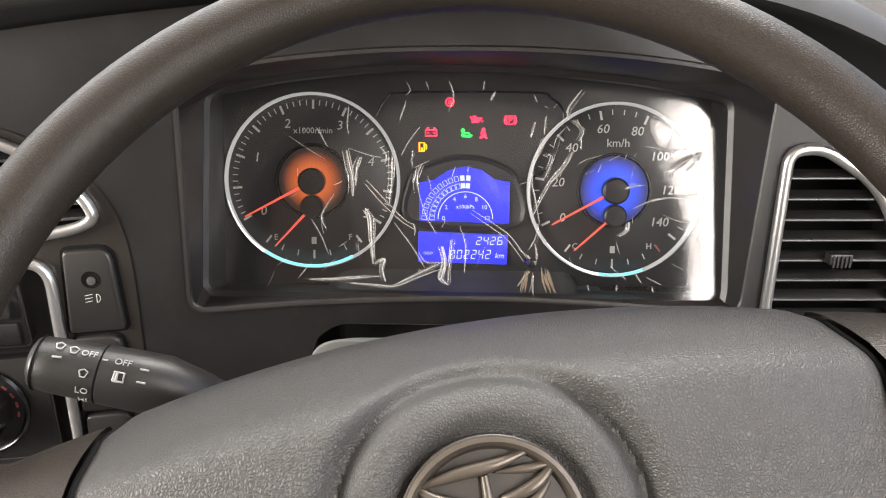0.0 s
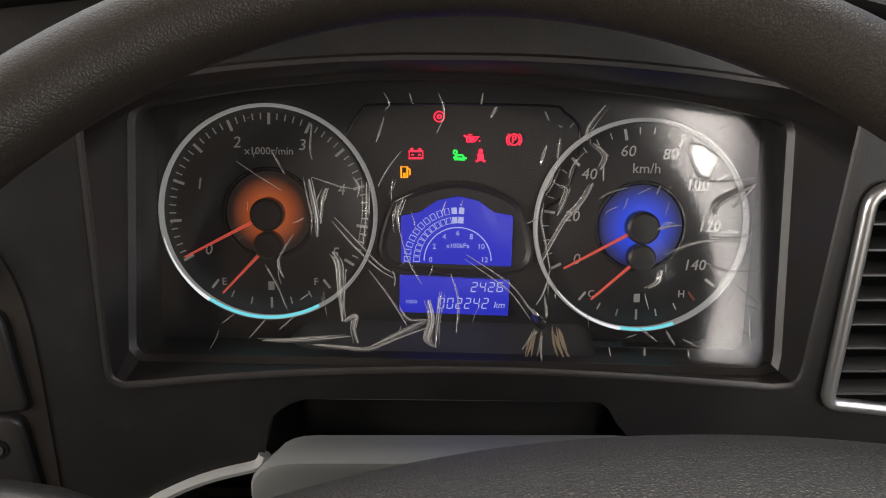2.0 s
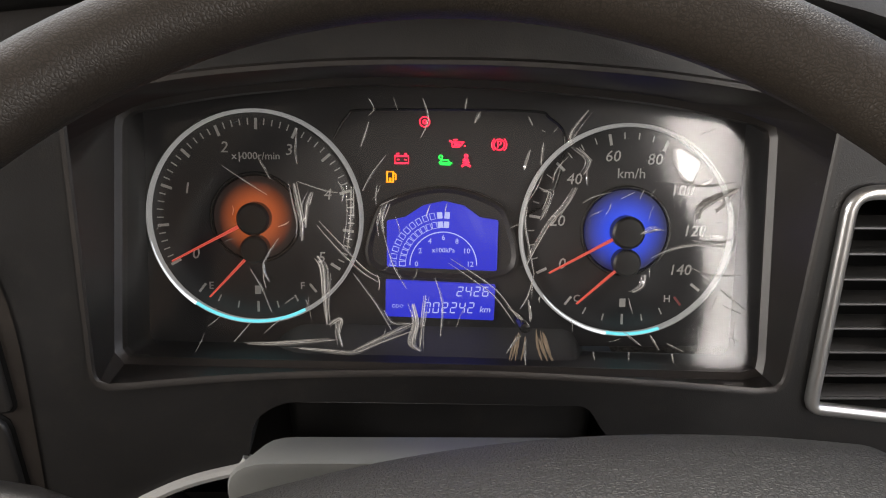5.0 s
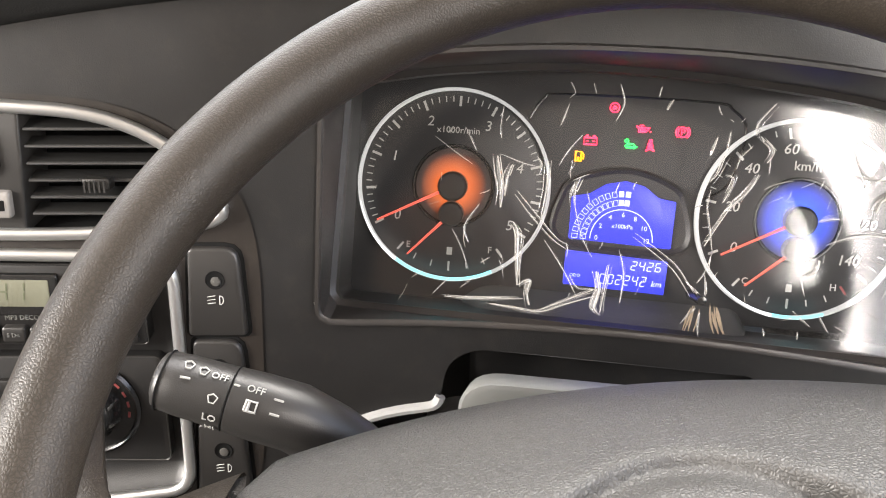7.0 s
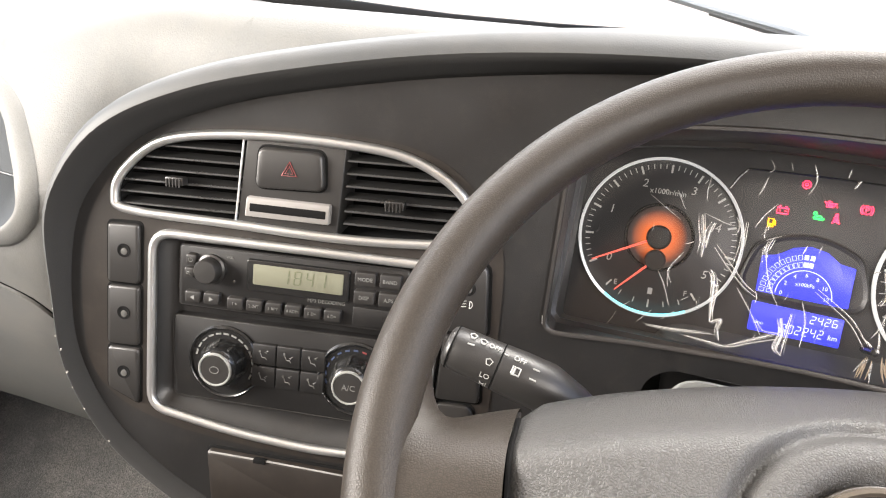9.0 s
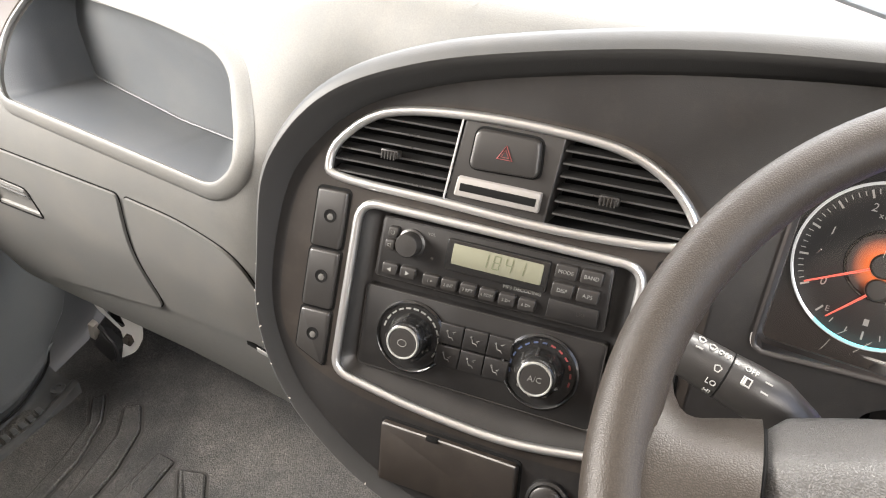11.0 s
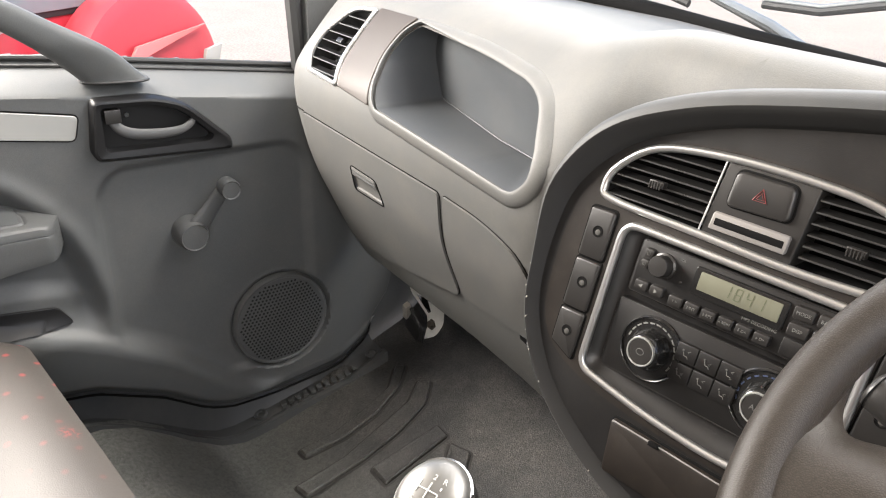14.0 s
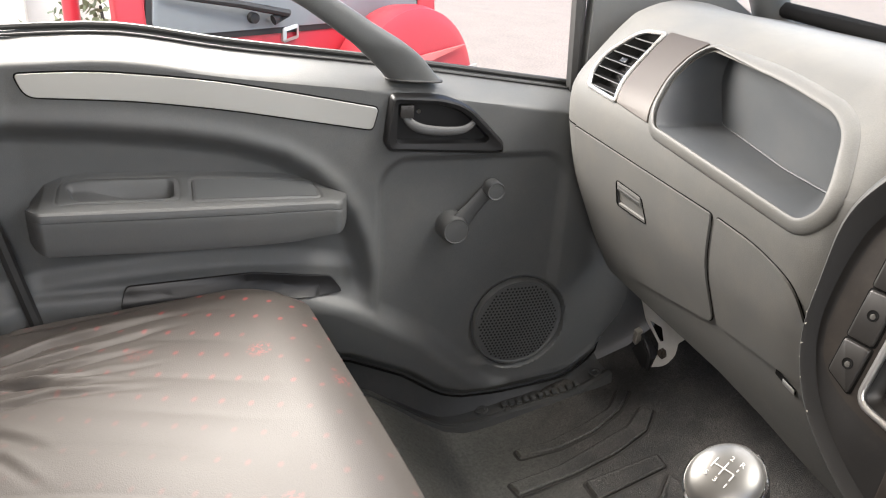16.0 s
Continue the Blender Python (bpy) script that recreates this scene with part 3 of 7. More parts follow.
def lip(rows):
    """Rings of the moulding: a plain skirt at the sides, a roll that falls away behind along the top."""
    bm = bmesh.new()
    rings = []
    for (inset, d), (inset2, d2) in rows:
        ring = []
        for (a, b), (a2, b2), (a0, b0) in zip(offset2(FASCIA_IN, inset or 1e-6), offset2(FASCIA_IN, inset2 or 1e-6), FASCIA_IN):
            up = ss(0.83, 1.0, b0)
            a, b, e = a + (a2 - a) * up, b + (b2 - b) * up, d + (d2 - d) * up
            k = 0.45 + 0.55 * up + 0.9 * ss(-0.25, 0.0, a0) * up
            w = 0.32 + 0.88 * up
            ring.append(bm.verts.new(F(a0 + (a - a0) * w, b0 + (b - b0) * w, e * k if e > 0 else e)))
        rings.append(ring)
    n = len(FASCIA_IN)
    for r0, r1 in zip(rings, rings[1:]):
        for i in range(n):
            bm.faces.new((r0[i], r0[(i + 1) % n], r1[(i + 1) % n], r1[i]))
    return bm


lip_rows = list(zip(lip_sections, over_sections))
# One moulding in two greys, the inner face darker than the outer.
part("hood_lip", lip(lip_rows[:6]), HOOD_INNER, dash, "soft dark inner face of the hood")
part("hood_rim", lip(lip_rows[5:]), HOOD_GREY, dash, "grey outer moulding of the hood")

# Added sheet: its brown tint stands in for the cab mirrored in the fascia.
BROWN_SHEET = smooth_curve([(-0.507, 0.80), (-0.512, 0.85), (-0.508, 0.90), (-0.494, 0.932), (-0.470, 0.962), (-0.435, 0.978), (-0.38, 0.9855), (-0.309, 0.9845), (-0.256, 0.978), (-0.219, 0.958),
                          (-0.192, 0.92), (-0.187, 0.85), (-0.192, 0.76), (-0.225, 0.742), (-0.30, 0.7385), (-0.38, 0.743), (-0.44, 0.752), (-0.485, 0.770)], 5)
part("reflection_sheet", sheet(BROWN_SHEET, [VENT_TRIM, STACK_TRIM], lambda a, b, d: F(a, b, 0.0008), CUTS), BRONZE_BLACK, dash, "brown sheet added for the cab's reflection round the vents and radio")
# Pale tube painted in for the highlight on the bezel's lower edge.
low_edge = [p for p in BEZEL if p[1] < 0.875]
part("bezel_highlight", tube([F(a, b, 0.0006) for a, b in low_edge], 0.0010, False, 6), EDGE_GREY, dash, "pale line put in as the highlight on the lower bezel edge")
# bare chips along the worn edge of the hood
rim_line = [p for p in zip(offset2(FASCIA_IN, -0.0175), FASCIA_IN) if p[1][0] < -0.36 and p[1][1] < 0.90]
for k in range(8):
    (a, b), (a0, b0) = rim_line[random.randrange(len(rim_line))]
    up = ss(0.83, 1.0, b0)
    w = 0.32 + 0.88 * up
    q = F(a0 + (a - a0) * w + random.uniform(-0.002, 0.002), b0 + (b - b0) * w + random.uniform(-0.003, 0.003), 0.0275 * (0.45 + 0.55 * up) - 0.0004)
    part("paint_chip", box(Matrix.Translation(q) @ pose(0, 0, 0, random.uniform(-20, 20), random.uniform(-40, 40), 0), random.uniform(0.0007, 0.0014), 0.0010, random.uniform(0.0008, 0.0024), 0.0003), CREAM, dash)


# air vents in the fascia: a well, slats, a tab
def vent_slat(x0, x1, z, d, parent, tilt=0.3):
    w = 0.0075
    bm = grid(lambda u, v: F(x0 + (x1 - x0) * u, z + (v - 0.5) * w * tilt + 0.0006 * (1 if 0 < v < 1 else 0), d - v * w), [0, 0.25, 0.5, 0.75, 1], [0, 0.1, 0.9, 1])
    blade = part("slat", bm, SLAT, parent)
    part("edge_glint", tube([F(x0 + (x1 - x0) * u, z - 0.5 * w * tilt, d) for u in (0, 0.25, 0.5, 0.75, 1)], 0.0009, False, 8), SLAT_GLINT, blade)


def span(poly, z):
    xs = []
    n = len(poly)
    for i in range(n):
        (a0, b0), (a1, b1) = poly[i], poly[(i + 1) % n]
        if (b0 - z) * (b1 - z) < 0:
            xs.append(a0 + (a1 - a0) * (z - b0) / (b1 - b0))
    return (min(xs), max(xs)) if len(xs) >= 2 else None


vents = thing("centre_air_vent", F(-0.34, 0.93), "twin black air vents in one silver oval surround, hazard switch between", "air vent")
part("well", shell(VENT_TRIM, F, [(0, 0.0), (0.001, -0.03)], bm=None), CAVITY, vents)
part("surround", tube([F(a, b, 0.0035) for a, b in VENT_TRIM], 0.0036, True, 10), SILVER, vents, "silver oval surround")
for i in range(6):
    z = 0.924 + i * 0.0088
    sp = span(offset2(VENT_TRIM, 0.003), z)
    if sp and sp[0] < -0.40:
        vent_slat(sp[0], -0.384, z, 0.001, vents)
    if sp and sp[1] > -0.28:
        vent_slat(-0.306, sp[1], z, 0.001, vents)
for x, z in ((-0.432, 0.944), (-0.268, 0.941)):
    tab = part("tab", box(at_F(x, z, 0.005), 0.014, 0.006, 0.008, 0.001), SWITCH, vents)
    for i in range(5):
        part("rib", box(at_F(x - 0.005 + i * 0.0025, z, 0.0095), 0.001, 0.006, 0.001), SWITCH, tab)
block = rounded([(-0.3855, 0.914), (-0.3805, 0.9785), (-0.3065, 0.9775), (-0.3095, 0.912)], 0.002, 3)
part("centre_block", plate(block, F, -0.02, 0.003, 0.001), SWITCH, vents, "dark plastic block")
part("edge_line", tube([F(-0.3865, 0.915, 0.0035), F(-0.382, 0.979, 0.0035)], 0.0009, False, 6), SILVER, vents)
HAZ = rounded([(-0.371, 0.9445), (-0.370, 0.973), (-0.322, 0.972), (-0.3195, 0.9455)], 0.006, 5)
part("hazard_well", plate(offset2(HAZ, -0.0017), F, 0.0, 0.0034, 0.0002), CAVITY, vents)
hazard = part("hazard_button", plate(HAZ, F, 0.0, 0.007, 0.002), SWITCH, vents, "black button with a red warning triangle")
for s, w in ((0.0064, 0.0006), (0.0034, 0.0004)):
    tri = [(-0.3455 + s * math.cos(radians(90 + 120 * k)), 0.9585 + s * math.sin(radians(90 + 120 * k))) for k in range(3)]
    part("triangle", tube([F(a, b, 0.0072) for a, b in tri], w, True, 6), RED_PRINT, hazard)
SLOT = rounded([(-0.3785, 0.9235), (-0.3775, 0.9375), (-0.3145, 0.9365), (-0.3145, 0.9225)], 0.0015, 3)
slot = part("card_slot", plate(SLOT, F, 0.0, 0.006, 0.001), SLOT_SILVER, vents, "pale silver slot frame")
part("gap", plate(rounded([(-0.3745, 0.9277), (-0.3745, 0.9333), (-0.3175, 0.9323), (-0.3175, 0.9267)], 0.0005, 2), F, 0.004, 0.0063, 0.0002), CAVITY, slot)

right_vent = thing("side_air_vent", F(0.245, 0.9), "black air vent with silver surround beside the instruments", "air vent")
part("well", shell(RIGHT_VENT, F, [(0, 0.0), (0.001, -0.03)]), CAVITY, right_vent)
part("surround", tube([F(a, b, 0.003) for a, b in RIGHT_VENT], 0.0036, True, 10), SILVER, right_vent, "silver surround")
for i in range(8):
    z = 0.852 + i * 0.0125
    sp = span(offset2(RIGHT_VENT, 0.003), z)
    if sp:
        vent_slat(sp[0], sp[1], z, 0.001, right_vent)
tab = part("tab", box(at_F(0.243, 0.892, 0.005), 0.014, 0.007, 0.008, 0.001), SWITCH, right_vent)
for i in range(5):
    part("rib", box(at_F(0.238 + i * 0.0025, 0.892, 0.0095), 0.001, 0.007, 0.001), SWITCH, tab)

# blank switches in columns
def blank_switch(poly, hole, mark=None):
    t = thing("dash_switch", F(*hole), "black blank dashboard switch with a round lamp hollow", "switch", "dashboard switches")
    part("gap", plate(offset2(poly, -0.0020), F, -0.004, 0.0013, 0.0001), CAVITY, t)
    part("cap", plate(poly, F, -0.002, 0.004, 0.0016), SWITCH, t)
    # Flat dark disc for the hollow's shade, grey disc for the glint in it.
    hm = at_F(hole[0], hole[1], 0.0041)
    part("hollow_shade", lathe([(0.0054, -0.001), (0.0054, 0.0003), (0.0050, 0.0004), (0.0047, 0.0002), (0.0045, 0.0001), (0.0005, 0.0001)], hm, 20), CAVITY, t, "near-black disc put in for shade in the lamp hollow")
    part("hollow_glint", lathe([(0.0029, 0.0), (0.0026, 0.0006), (0.0015, 0.0009), (0.0002, 0.0010)], hm @ pose(0.0003, -0.0008, 0), 14), LAMP_GREY, t, "small grey disc put in for the glint in the hollow")
    if mark:
        mx, mz = mark
        b = tube([F(mx + 0.0022 + 0.002 * math.cos(k), mz + 0.0026 * math.sin(k), 0.0042) for k in [radians(a) for a in range(-90, 91, 20)]], 0.00025, True, 5)
        for i in range(3):
            tube([F(mx - 0.0045, mz + 0.002 - i * 0.002, 0.0042), F(mx - 0.0002, mz + 0.0026 - i * 0.002, 0.0042)], 0.00022, False, 5, b)
        part("fog_lamp_mark", b, WHITE, t)


for z1, z0, bot in ((0.9075, 0.8625, 0), (0.8595, 0.8135, 0), (0.8105, 0.7665, 0.011)):
    blank_switch(rounded([(-0.4885, z0 + bot), (-0.4885, z1), (-0.4625, z1 + 0.0005), (-0.4625, z0)], 0.003, 3), (-0.4745, (z0 + z1) / 2 + 0.003))
for z1, z0, mk in ((0.905, 0.8545, 1), (0.8515, 0.803, 0), (0.800, 0.750, 1)):
    blank_switch(rounded([(-0.2275, z0), (-0.2255, z1), (-0.1985, z1), (-0.1945, z0)], [0.003, 0.003, 0.008, 0.003], 3), (-0.211, z0 + 0.033), (-0.211, z0 + 0.0215) if mk else None)

# centre stack: recess with silver trim, radio, heater panel
stack = thing("centre_stack", F(-0.34, 0.82), "black centre stack recess framed by a silver trim", "console")
part("well", shell(STACK_TRIM, F, [(0, 0.0), (0.003, -0.006), (0.012, -0.010)]), BLACK, stack)
part("surround", tube([F(a, b, 0.003) for a, b in STACK_TRIM], 0.0036, True, 10), SILVER, stack, "silver surround")

radio = thing("car_radio", F(-0.343, 0.87, -0.01), "black single-slot car radio with a green display reading 1841", "radio")
RB = rounded([(-0.4325, 0.8485), (-0.4325, 0.8945), (-0.2555, 0.8925), (-0.2525, 0.846)], 0.003, 3)
part("body", plate(RB, F, -0.012, -0.0015, 0.0012), BLACK, radio)
part("edge", tube([F(a, b, -0.0025) for a, b in RB], 0.0007, True, 6), SWITCH, radio)
DP = rounded([(-0.3775, 0.866), (-0.3780, 0.8895), (-0.2985, 0.8885), (-0.2985, 0.865)], 0.002, 3)
part("display_frame", plate(DP, F, -0.002, 0.0008, 0.0008), GLOSSY, radio)
disp = part("display", plate(rounded([(-0.3725, 0.8715), (-0.3725, 0.8868), (-0.303, 0.8858), (-0.303, 0.8705)], 0.001, 2), F, 0.0, 0.0011, 0.0002), LCD_GREEN, radio, "green liquid crystal display")
part("time", seven("1841", 0.0056, 0.0105, 0.0038, 0.0008, lambda a, b, d: F(-0.333 + a + 0.1 * b, 0.8795 + b, d), 0.0013), LCD_DARK, disp, smooth=False)


def radio_button(x, z, w, h, s="", size=0.0042):
    b = part("button", plate(rounded([(x - w / 2, z - h / 2), (x - w / 2, z + h / 2), (x + w / 2, z + h / 2), (x + w / 2, z - h / 2)], 0.0016, 3), F, -0.002, 0.0022, 0.0008), SWITCH, radio)
    if s:
        lettering("print", s, size, at_F(x, z, 0.0024), PRINT_GREY, b)
    return b


m = at_F(-0.4065, 0.8785, -0.0015)
part("volume_knob", lathe([(0.0115, 0), (0.0115, 0.002), (0.0098, 0.003), (0.0095, 0.011), (0.0085, 0.0125), (0.001, 0.013)], m, 32), SWITCH, radio, "round black volume knob")
power = radio_button(-0.4215, 0.8855, 0.008, 0.0075)
pm = at_F(-0.4215, 0.8855, 0.0024)
part("power_mark", tube([pm @ Vector((0.0016 * math.cos(radians(a)), 0.0016 * math.sin(radians(a)), 0)) for a in range(120, 421, 20)], 0.00022, False, 5), PRINT_GREY, power)
part("power_mark", tube([pm @ Vector((0, 0.0003, 0)), pm @ Vector((0, 0.0020, 0))], 0.00022, False, 5), PRINT_GREY, power)
mute = radio_button(-0.4225, 0.8755, 0.008, 0.0075)
mm_ = at_F(-0.4225, 0.8755, 0.0024)
part("mute_mark", tube([mm_ @ Vector(p) for p in ((-0.0018, -0.0007, 0), (-0.0018, 0.0007, 0), (-0.0006, 0.0007, 0), (0.0008, 0.0018, 0), (0.0008, -0.0018, 0), (-0.0006, -0.0007, 0))], 0.00022, True, 5), PRINT_GREY, mute)
part("indicator", lathe([(0.0012, 0), (0.0012, 0.0006), (0.0003, 0.0008)], at_F(-0.3885, 0.8705, -0.0015), 12), LAMP_GREY, radio)
for i, x in enumerate((-0.4195, -0.4045)):
    b = radio_button(x, 0.857, 0.0125, 0.0085)
    sg = -1 if i == 0 else 1
    bm = bmesh.new()
    bm.faces.new([bm.verts.new(F(x + sg * a, 0.857 + c, 0.0024)) for a, c in ((-0.0015, 0.0018), (-0.0015, -0.0018), (0.0018, 0))])
    part("arrow", bm, PRINT_GREY, b, smooth=False)
for i, s in enumerate(("1 ▸", "2 INT", "3 RPT", "4 RDM", "5 D◂", "6 D▸")):
    radio_button(-0.3855 + i * 0.0152, 0.8555 - i * 0.0002, 0.0128, 0.0085, s.replace("▸", ">").replace("◂", "<"), 0.0034)
for i, s in enumerate(("MODE", "BAND", "DISP", "A.PS")):
    radio_button(-0.2865 + (i % 2) * 0.0185, 0.8845 - (i // 2) * 0.0135, 0.0158, 0.0098, s, 0.0040)
lettering("print", "MP3 DECODING", 0.0040, at_F(-0.316, 0.8628, -0.0013), PRINT_GREY, radio)
lettering("print", "VOL", 0.0032, at_F(-0.392, 0.8885, -0.0013), PRINT_GREY, radio)
usb = part("port_cover", plate(rounded([(-0.295, 0.849), (-0.295, 0.8625), (-0.258, 0.862), (-0.257, 0.8485)], 0.001, 2), F, -0.002, 0.0, 0.0006), BLACK, radio, "black socket cover")
lettering("print", "USB", 0.0042, at_F(-0.270, 0.8553, 0.0001), SWITCH, usb)

heater = thing("heater_panel", F(-0.343, 0.805, -0.01), "black heater control panel with two chrome-ringed dials", "climate control")
HP = rounded([(-0.4365, 0.7735), (-0.4385, 0.8385), (-0.2475, 0.837), (-0.2455, 0.770)], 0.004, 3)
part("body", plate(HP, F, -0.012, -0.004, 0.001), BLACK, heater)
part("edge", tube([F(a, b, -0.0042) for a, b in HP], 0.0006, True, 6), SWITCH, heater)
for i in range(6):
    x0, z0 = -0.3715 + (i % 3) * 0.0195, (0.8165 if i < 3 else 0.799)
    b = part("button", plate(rounded([(x0, z0 - 0.008), (x0, z0 + 0.008), (x0 + 0.0188, z0 + 0.008), (x0 + 0.0188, z0 - 0.008)], 0.0006, 2), F, -0.006, -0.001, 0.0006), BLACK, heater)
    mk = tube([F(x0 + 0.0068, z0 + 0.0014, -0.0008), F(x0 + 0.0080, z0 - 0.0018, -0.0008), F(x0 + 0.0108, z0 - 0.0020, -0.0008), F(x0 + 0.0118, z0 - 0.0036, -0.0008)], 0.00036, False, 5)
    tube([F(x0 + 0.0062 + 0.0006 * math.cos(q), z0 + 0.0026 + 0.0006 * math.sin(q), -0.0008) for q in (0, 1.05, 2.1, 3.14, 4.2, 5.24)], 0.0003, True, 5, mk)
    up_ = 0.0022 if i % 2 == 0 else -0.0002
    tube([F(x0 + 0.0128, z0 + up_ + 0.0012, -0.0008), F(x0 + 0.0104, z0 + up_, -0.0008), F(x0 + 0.0118, z0 + up_ - 0.0008, -0.0008)], 0.00026, False, 5, mk)
    part("mark", mk, PRINT_GREY, b)
for x, z, s, cols in ((-0.395, 0.8055, "", "w"), (-0.2905, 0.8050, "A/C", "rb")):
    m = at_F(x, z, -0.004)
    dial = part("dial", lathe([(0.0300, -0.002), (0.0300, 0.0015), (0.0285, 0.003), (0.0275, 0.0025), (0.0265, 0.001), (0.021, 0.0012), (0.001, 0.0012)], m, 48), GLOSSY, heater, "glossy black dial bezel")
    part("grip", lathe([(0.0182, 0.001), (0.0178, 0.006), (0.0158, 0.0125), (0.0140, 0.0165), (0.0128, 0.0172)], m, 48), GLOSSY, dial, "glossy black tapered grip")
    for k in range(9):
        a = radians(20 + 40 * k)
        part("grip_rib", box(m @ pose(0.0172 * math.cos(a), 0.0172 * math.sin(a), 0.007, 0, -14, math.degrees(a)), 0.0022, 0.0022, 0.011, 0.0006), DARK_CHROME, dial, "chrome rib")
    part("ring", lathe([(0.0132, 0.014), (0.0132, 0.0182), (0.0128, 0.0190), (0.0120, 0.0190), (0.0116, 0.0182)], m, 48, cap=False), STRIP_SILVER, dial, "pale silver ring")
    part("cap", lathe([(0.0117, 0.012), (0.0117, 0.0180), (0.0110, 0.0186), (0.001, 0.0187)], m, 40), SWITCH, dial, "black push cap")
    if s:
        lettering("print", s, 0.0064, m @ pose(0, 0, 0.0190), PRINT_GREY, dial)
    else:
        part("mark", tube([m @ Vector((0.0036 * math.cos(k), 0.0027 * math.sin(k), 0.0189)) for k in [radians(20 * q) for q in range(18)]], 0.0003, True, 5), PRINT_GREY, dial)
    for k in range(13):
        a = radians(165 - k * 190 / 12) if cols == "w" else radians(190 - k * 200 / 12)
        col = PRINT_GREY if cols == "w" else (RED_PRINT if k > 6 else BLUE_PRINT)
        ln = 0.0044 if cols == "w" else 0.0036
        part("scale_mark", box(m @ pose(0.0232 * math.cos(a), 0.0232 * math.sin(a), 0.0013, 0, 0, math.degrees(a)), 0.0013, ln, 0.0005), col, dial)

ash = thing("ashtray_drawer", F(-0.345, 0.71), "black closed ashtray drawer below the centre stack", "ashtray")
AP = rounded([(-0.397, 0.6885), (-0.4025, 0.7365), (-0.2885, 0.7330), (-0.2835, 0.6865)], 0.003, 3)
part("gap", plate(offset2(AP, -0.0022), F, -0.01, 0.0009, 0.0002), CAVITY, ash)
part("drawer_front", plate(AP, F, -0.005, 0.006, 0.002), BRONZE_BLACK, ash)
part("top_edge", tube([F(-0.4005, 0.7365, 0.0058), F(-0.345, 0.7352, 0.0058), F(-0.2895, 0.7330, 0.0058)], 0.0008, False, 6), EDGE_GREY, ash, "light grey top edge")
part("notch", box(at_F(-0.358, 0.7345, 0.005), 0.010, 0.0036, 0.0046, 0.0005), CAVITY, ash)
socket = thing("lighter_socket", F(-0.262, 0.708), "round black power socket cap below the radio", "socket")
part("rim", lathe([(0.0165, 0), (0.0165, 0.005), (0.014, 0.006), (0.0135, 0.003)], at_F(-0.262, 0.712, 0), 32), BLACK, socket)
part("cap", lathe([(0.0130, 0), (0.0130, 0.008), (0.011, 0.0095), (0.001, 0.0098)], at_F(-0.262, 0.712, 0), 32), SWITCH, socket)

# ---- instrument cluster ----
FN = Vector((0, -0.912, 0.410))


def FP(a, b, h=0.0):
    """On the dial board: a across, b up it, h towards the driver."""
    return Vector((a, 0.484 + 0.45 * b / 1.0966, 0.904 + b / 1.0966)) + h * FN


def LP(a, z, h=0.0):
    """On the clear lens, by x and height."""
    return Vector((a, 0.422 + 0.55 * (z - 0.86), z)) + h * Vector((0, -0.876, 0.482))


LENS_EDGE = rounded([(-0.1535, 0.8560), (0.0, 0.8535), (0.182, 0.8495), (0.1845, 0.9625), (0.1333, 0.9725), (0.0602, 0.9792), (-0.027, 0.9814), (-0.0997, 0.9757), (-0.1505, 0.9670)],
                    [0.005, 0.05, 0.005, 0.005, 0.04, 0.04, 0.04, 0.04, 0.006], 4)
cluster = thing("instrument_cluster", (0.017, 0.45, 0.9), "lit instrument cluster with two round dials and blue displays", "instrument cluster")
bz = bmesh.new()
n = len(BEZEL)
# the bezel slopes from the fascia in to the lens: match both outlines by angle


def by_angle(poly, c, k):
    out = []
    for i in range(k):
        a = 2 * math.pi * i / k
        dx, dz = math.cos(a), math.sin(a) * 0.45
        best = None
        m_ = len(poly)
        for j in range(m_):
            (x0, z0), (x1, z1) = poly[j], poly[(j + 1) % m_]
            den = dx * (z1 - z0) - dz * (x1 - x0)
            if abs(den) < 1e-12:
                continue
            t = ((x0 - c[0]) * (z1 - z0) - (z0 - c[1]) * (x1 - x0)) / den
            u = ((x0 - c[0]) * dz - (z0 - c[1]) * dx) / den
            if t > 0 and -1e-9 <= u <= 1 + 1e-9 and (best is None or t > best):
                best = t
        out.append((c[0] + best * dx, c[1] + best * dz))
    return out


BA, LA = by_angle(BEZEL, (0.016, 0.92), 160), by_angle(LENS_EDGE, (0.016, 0.915), 160)
rows = [[F(a, b, -0.002) for a, b in BA], [F(a, b, 0.0035) for a, b in BA], [F(a, b, 0.0035) for a, b in offset2(BA, 0.002)],
        [F(a, b, 0.0025) for a, b in offset2(BA, 0.003)], [LP(a, b, 0.005) for a, b in offset2(LA, -0.003)], [LP(a, b, 0.002) for a, b in LA], [LP(a, b, -0.005) for a, b in LA]]
VR = [[bz.verts.new(p) for p in r] for r in rows]
for r0, r1 in zip(VR, VR[1:]):
    for i in range(160):
        bz.faces.new((r0[i], r0[(i + 1) % 160], r1[(i + 1) % 160], r1[i]))
part("frame", bz, BEZEL_BLACK, cluster, "black sloping bezel")
lens = part("lens", shell(LENS_EDGE, LP, [(0, 0.0)], cap1=True), LENS, cluster, "clear plastic lens")
lens.visible_shadow = False
face_driver(lens)
board_edge = rounded([(-0.165, -0.075), (0.195, -0.075), (0.195, 0.11), (-0.165, 0.11)], 0.002, 2)
part("dial_board", plate(board_edge, FP, -0.004, 0.0, 0.0005), DIAL, cluster, "matt black dial board")
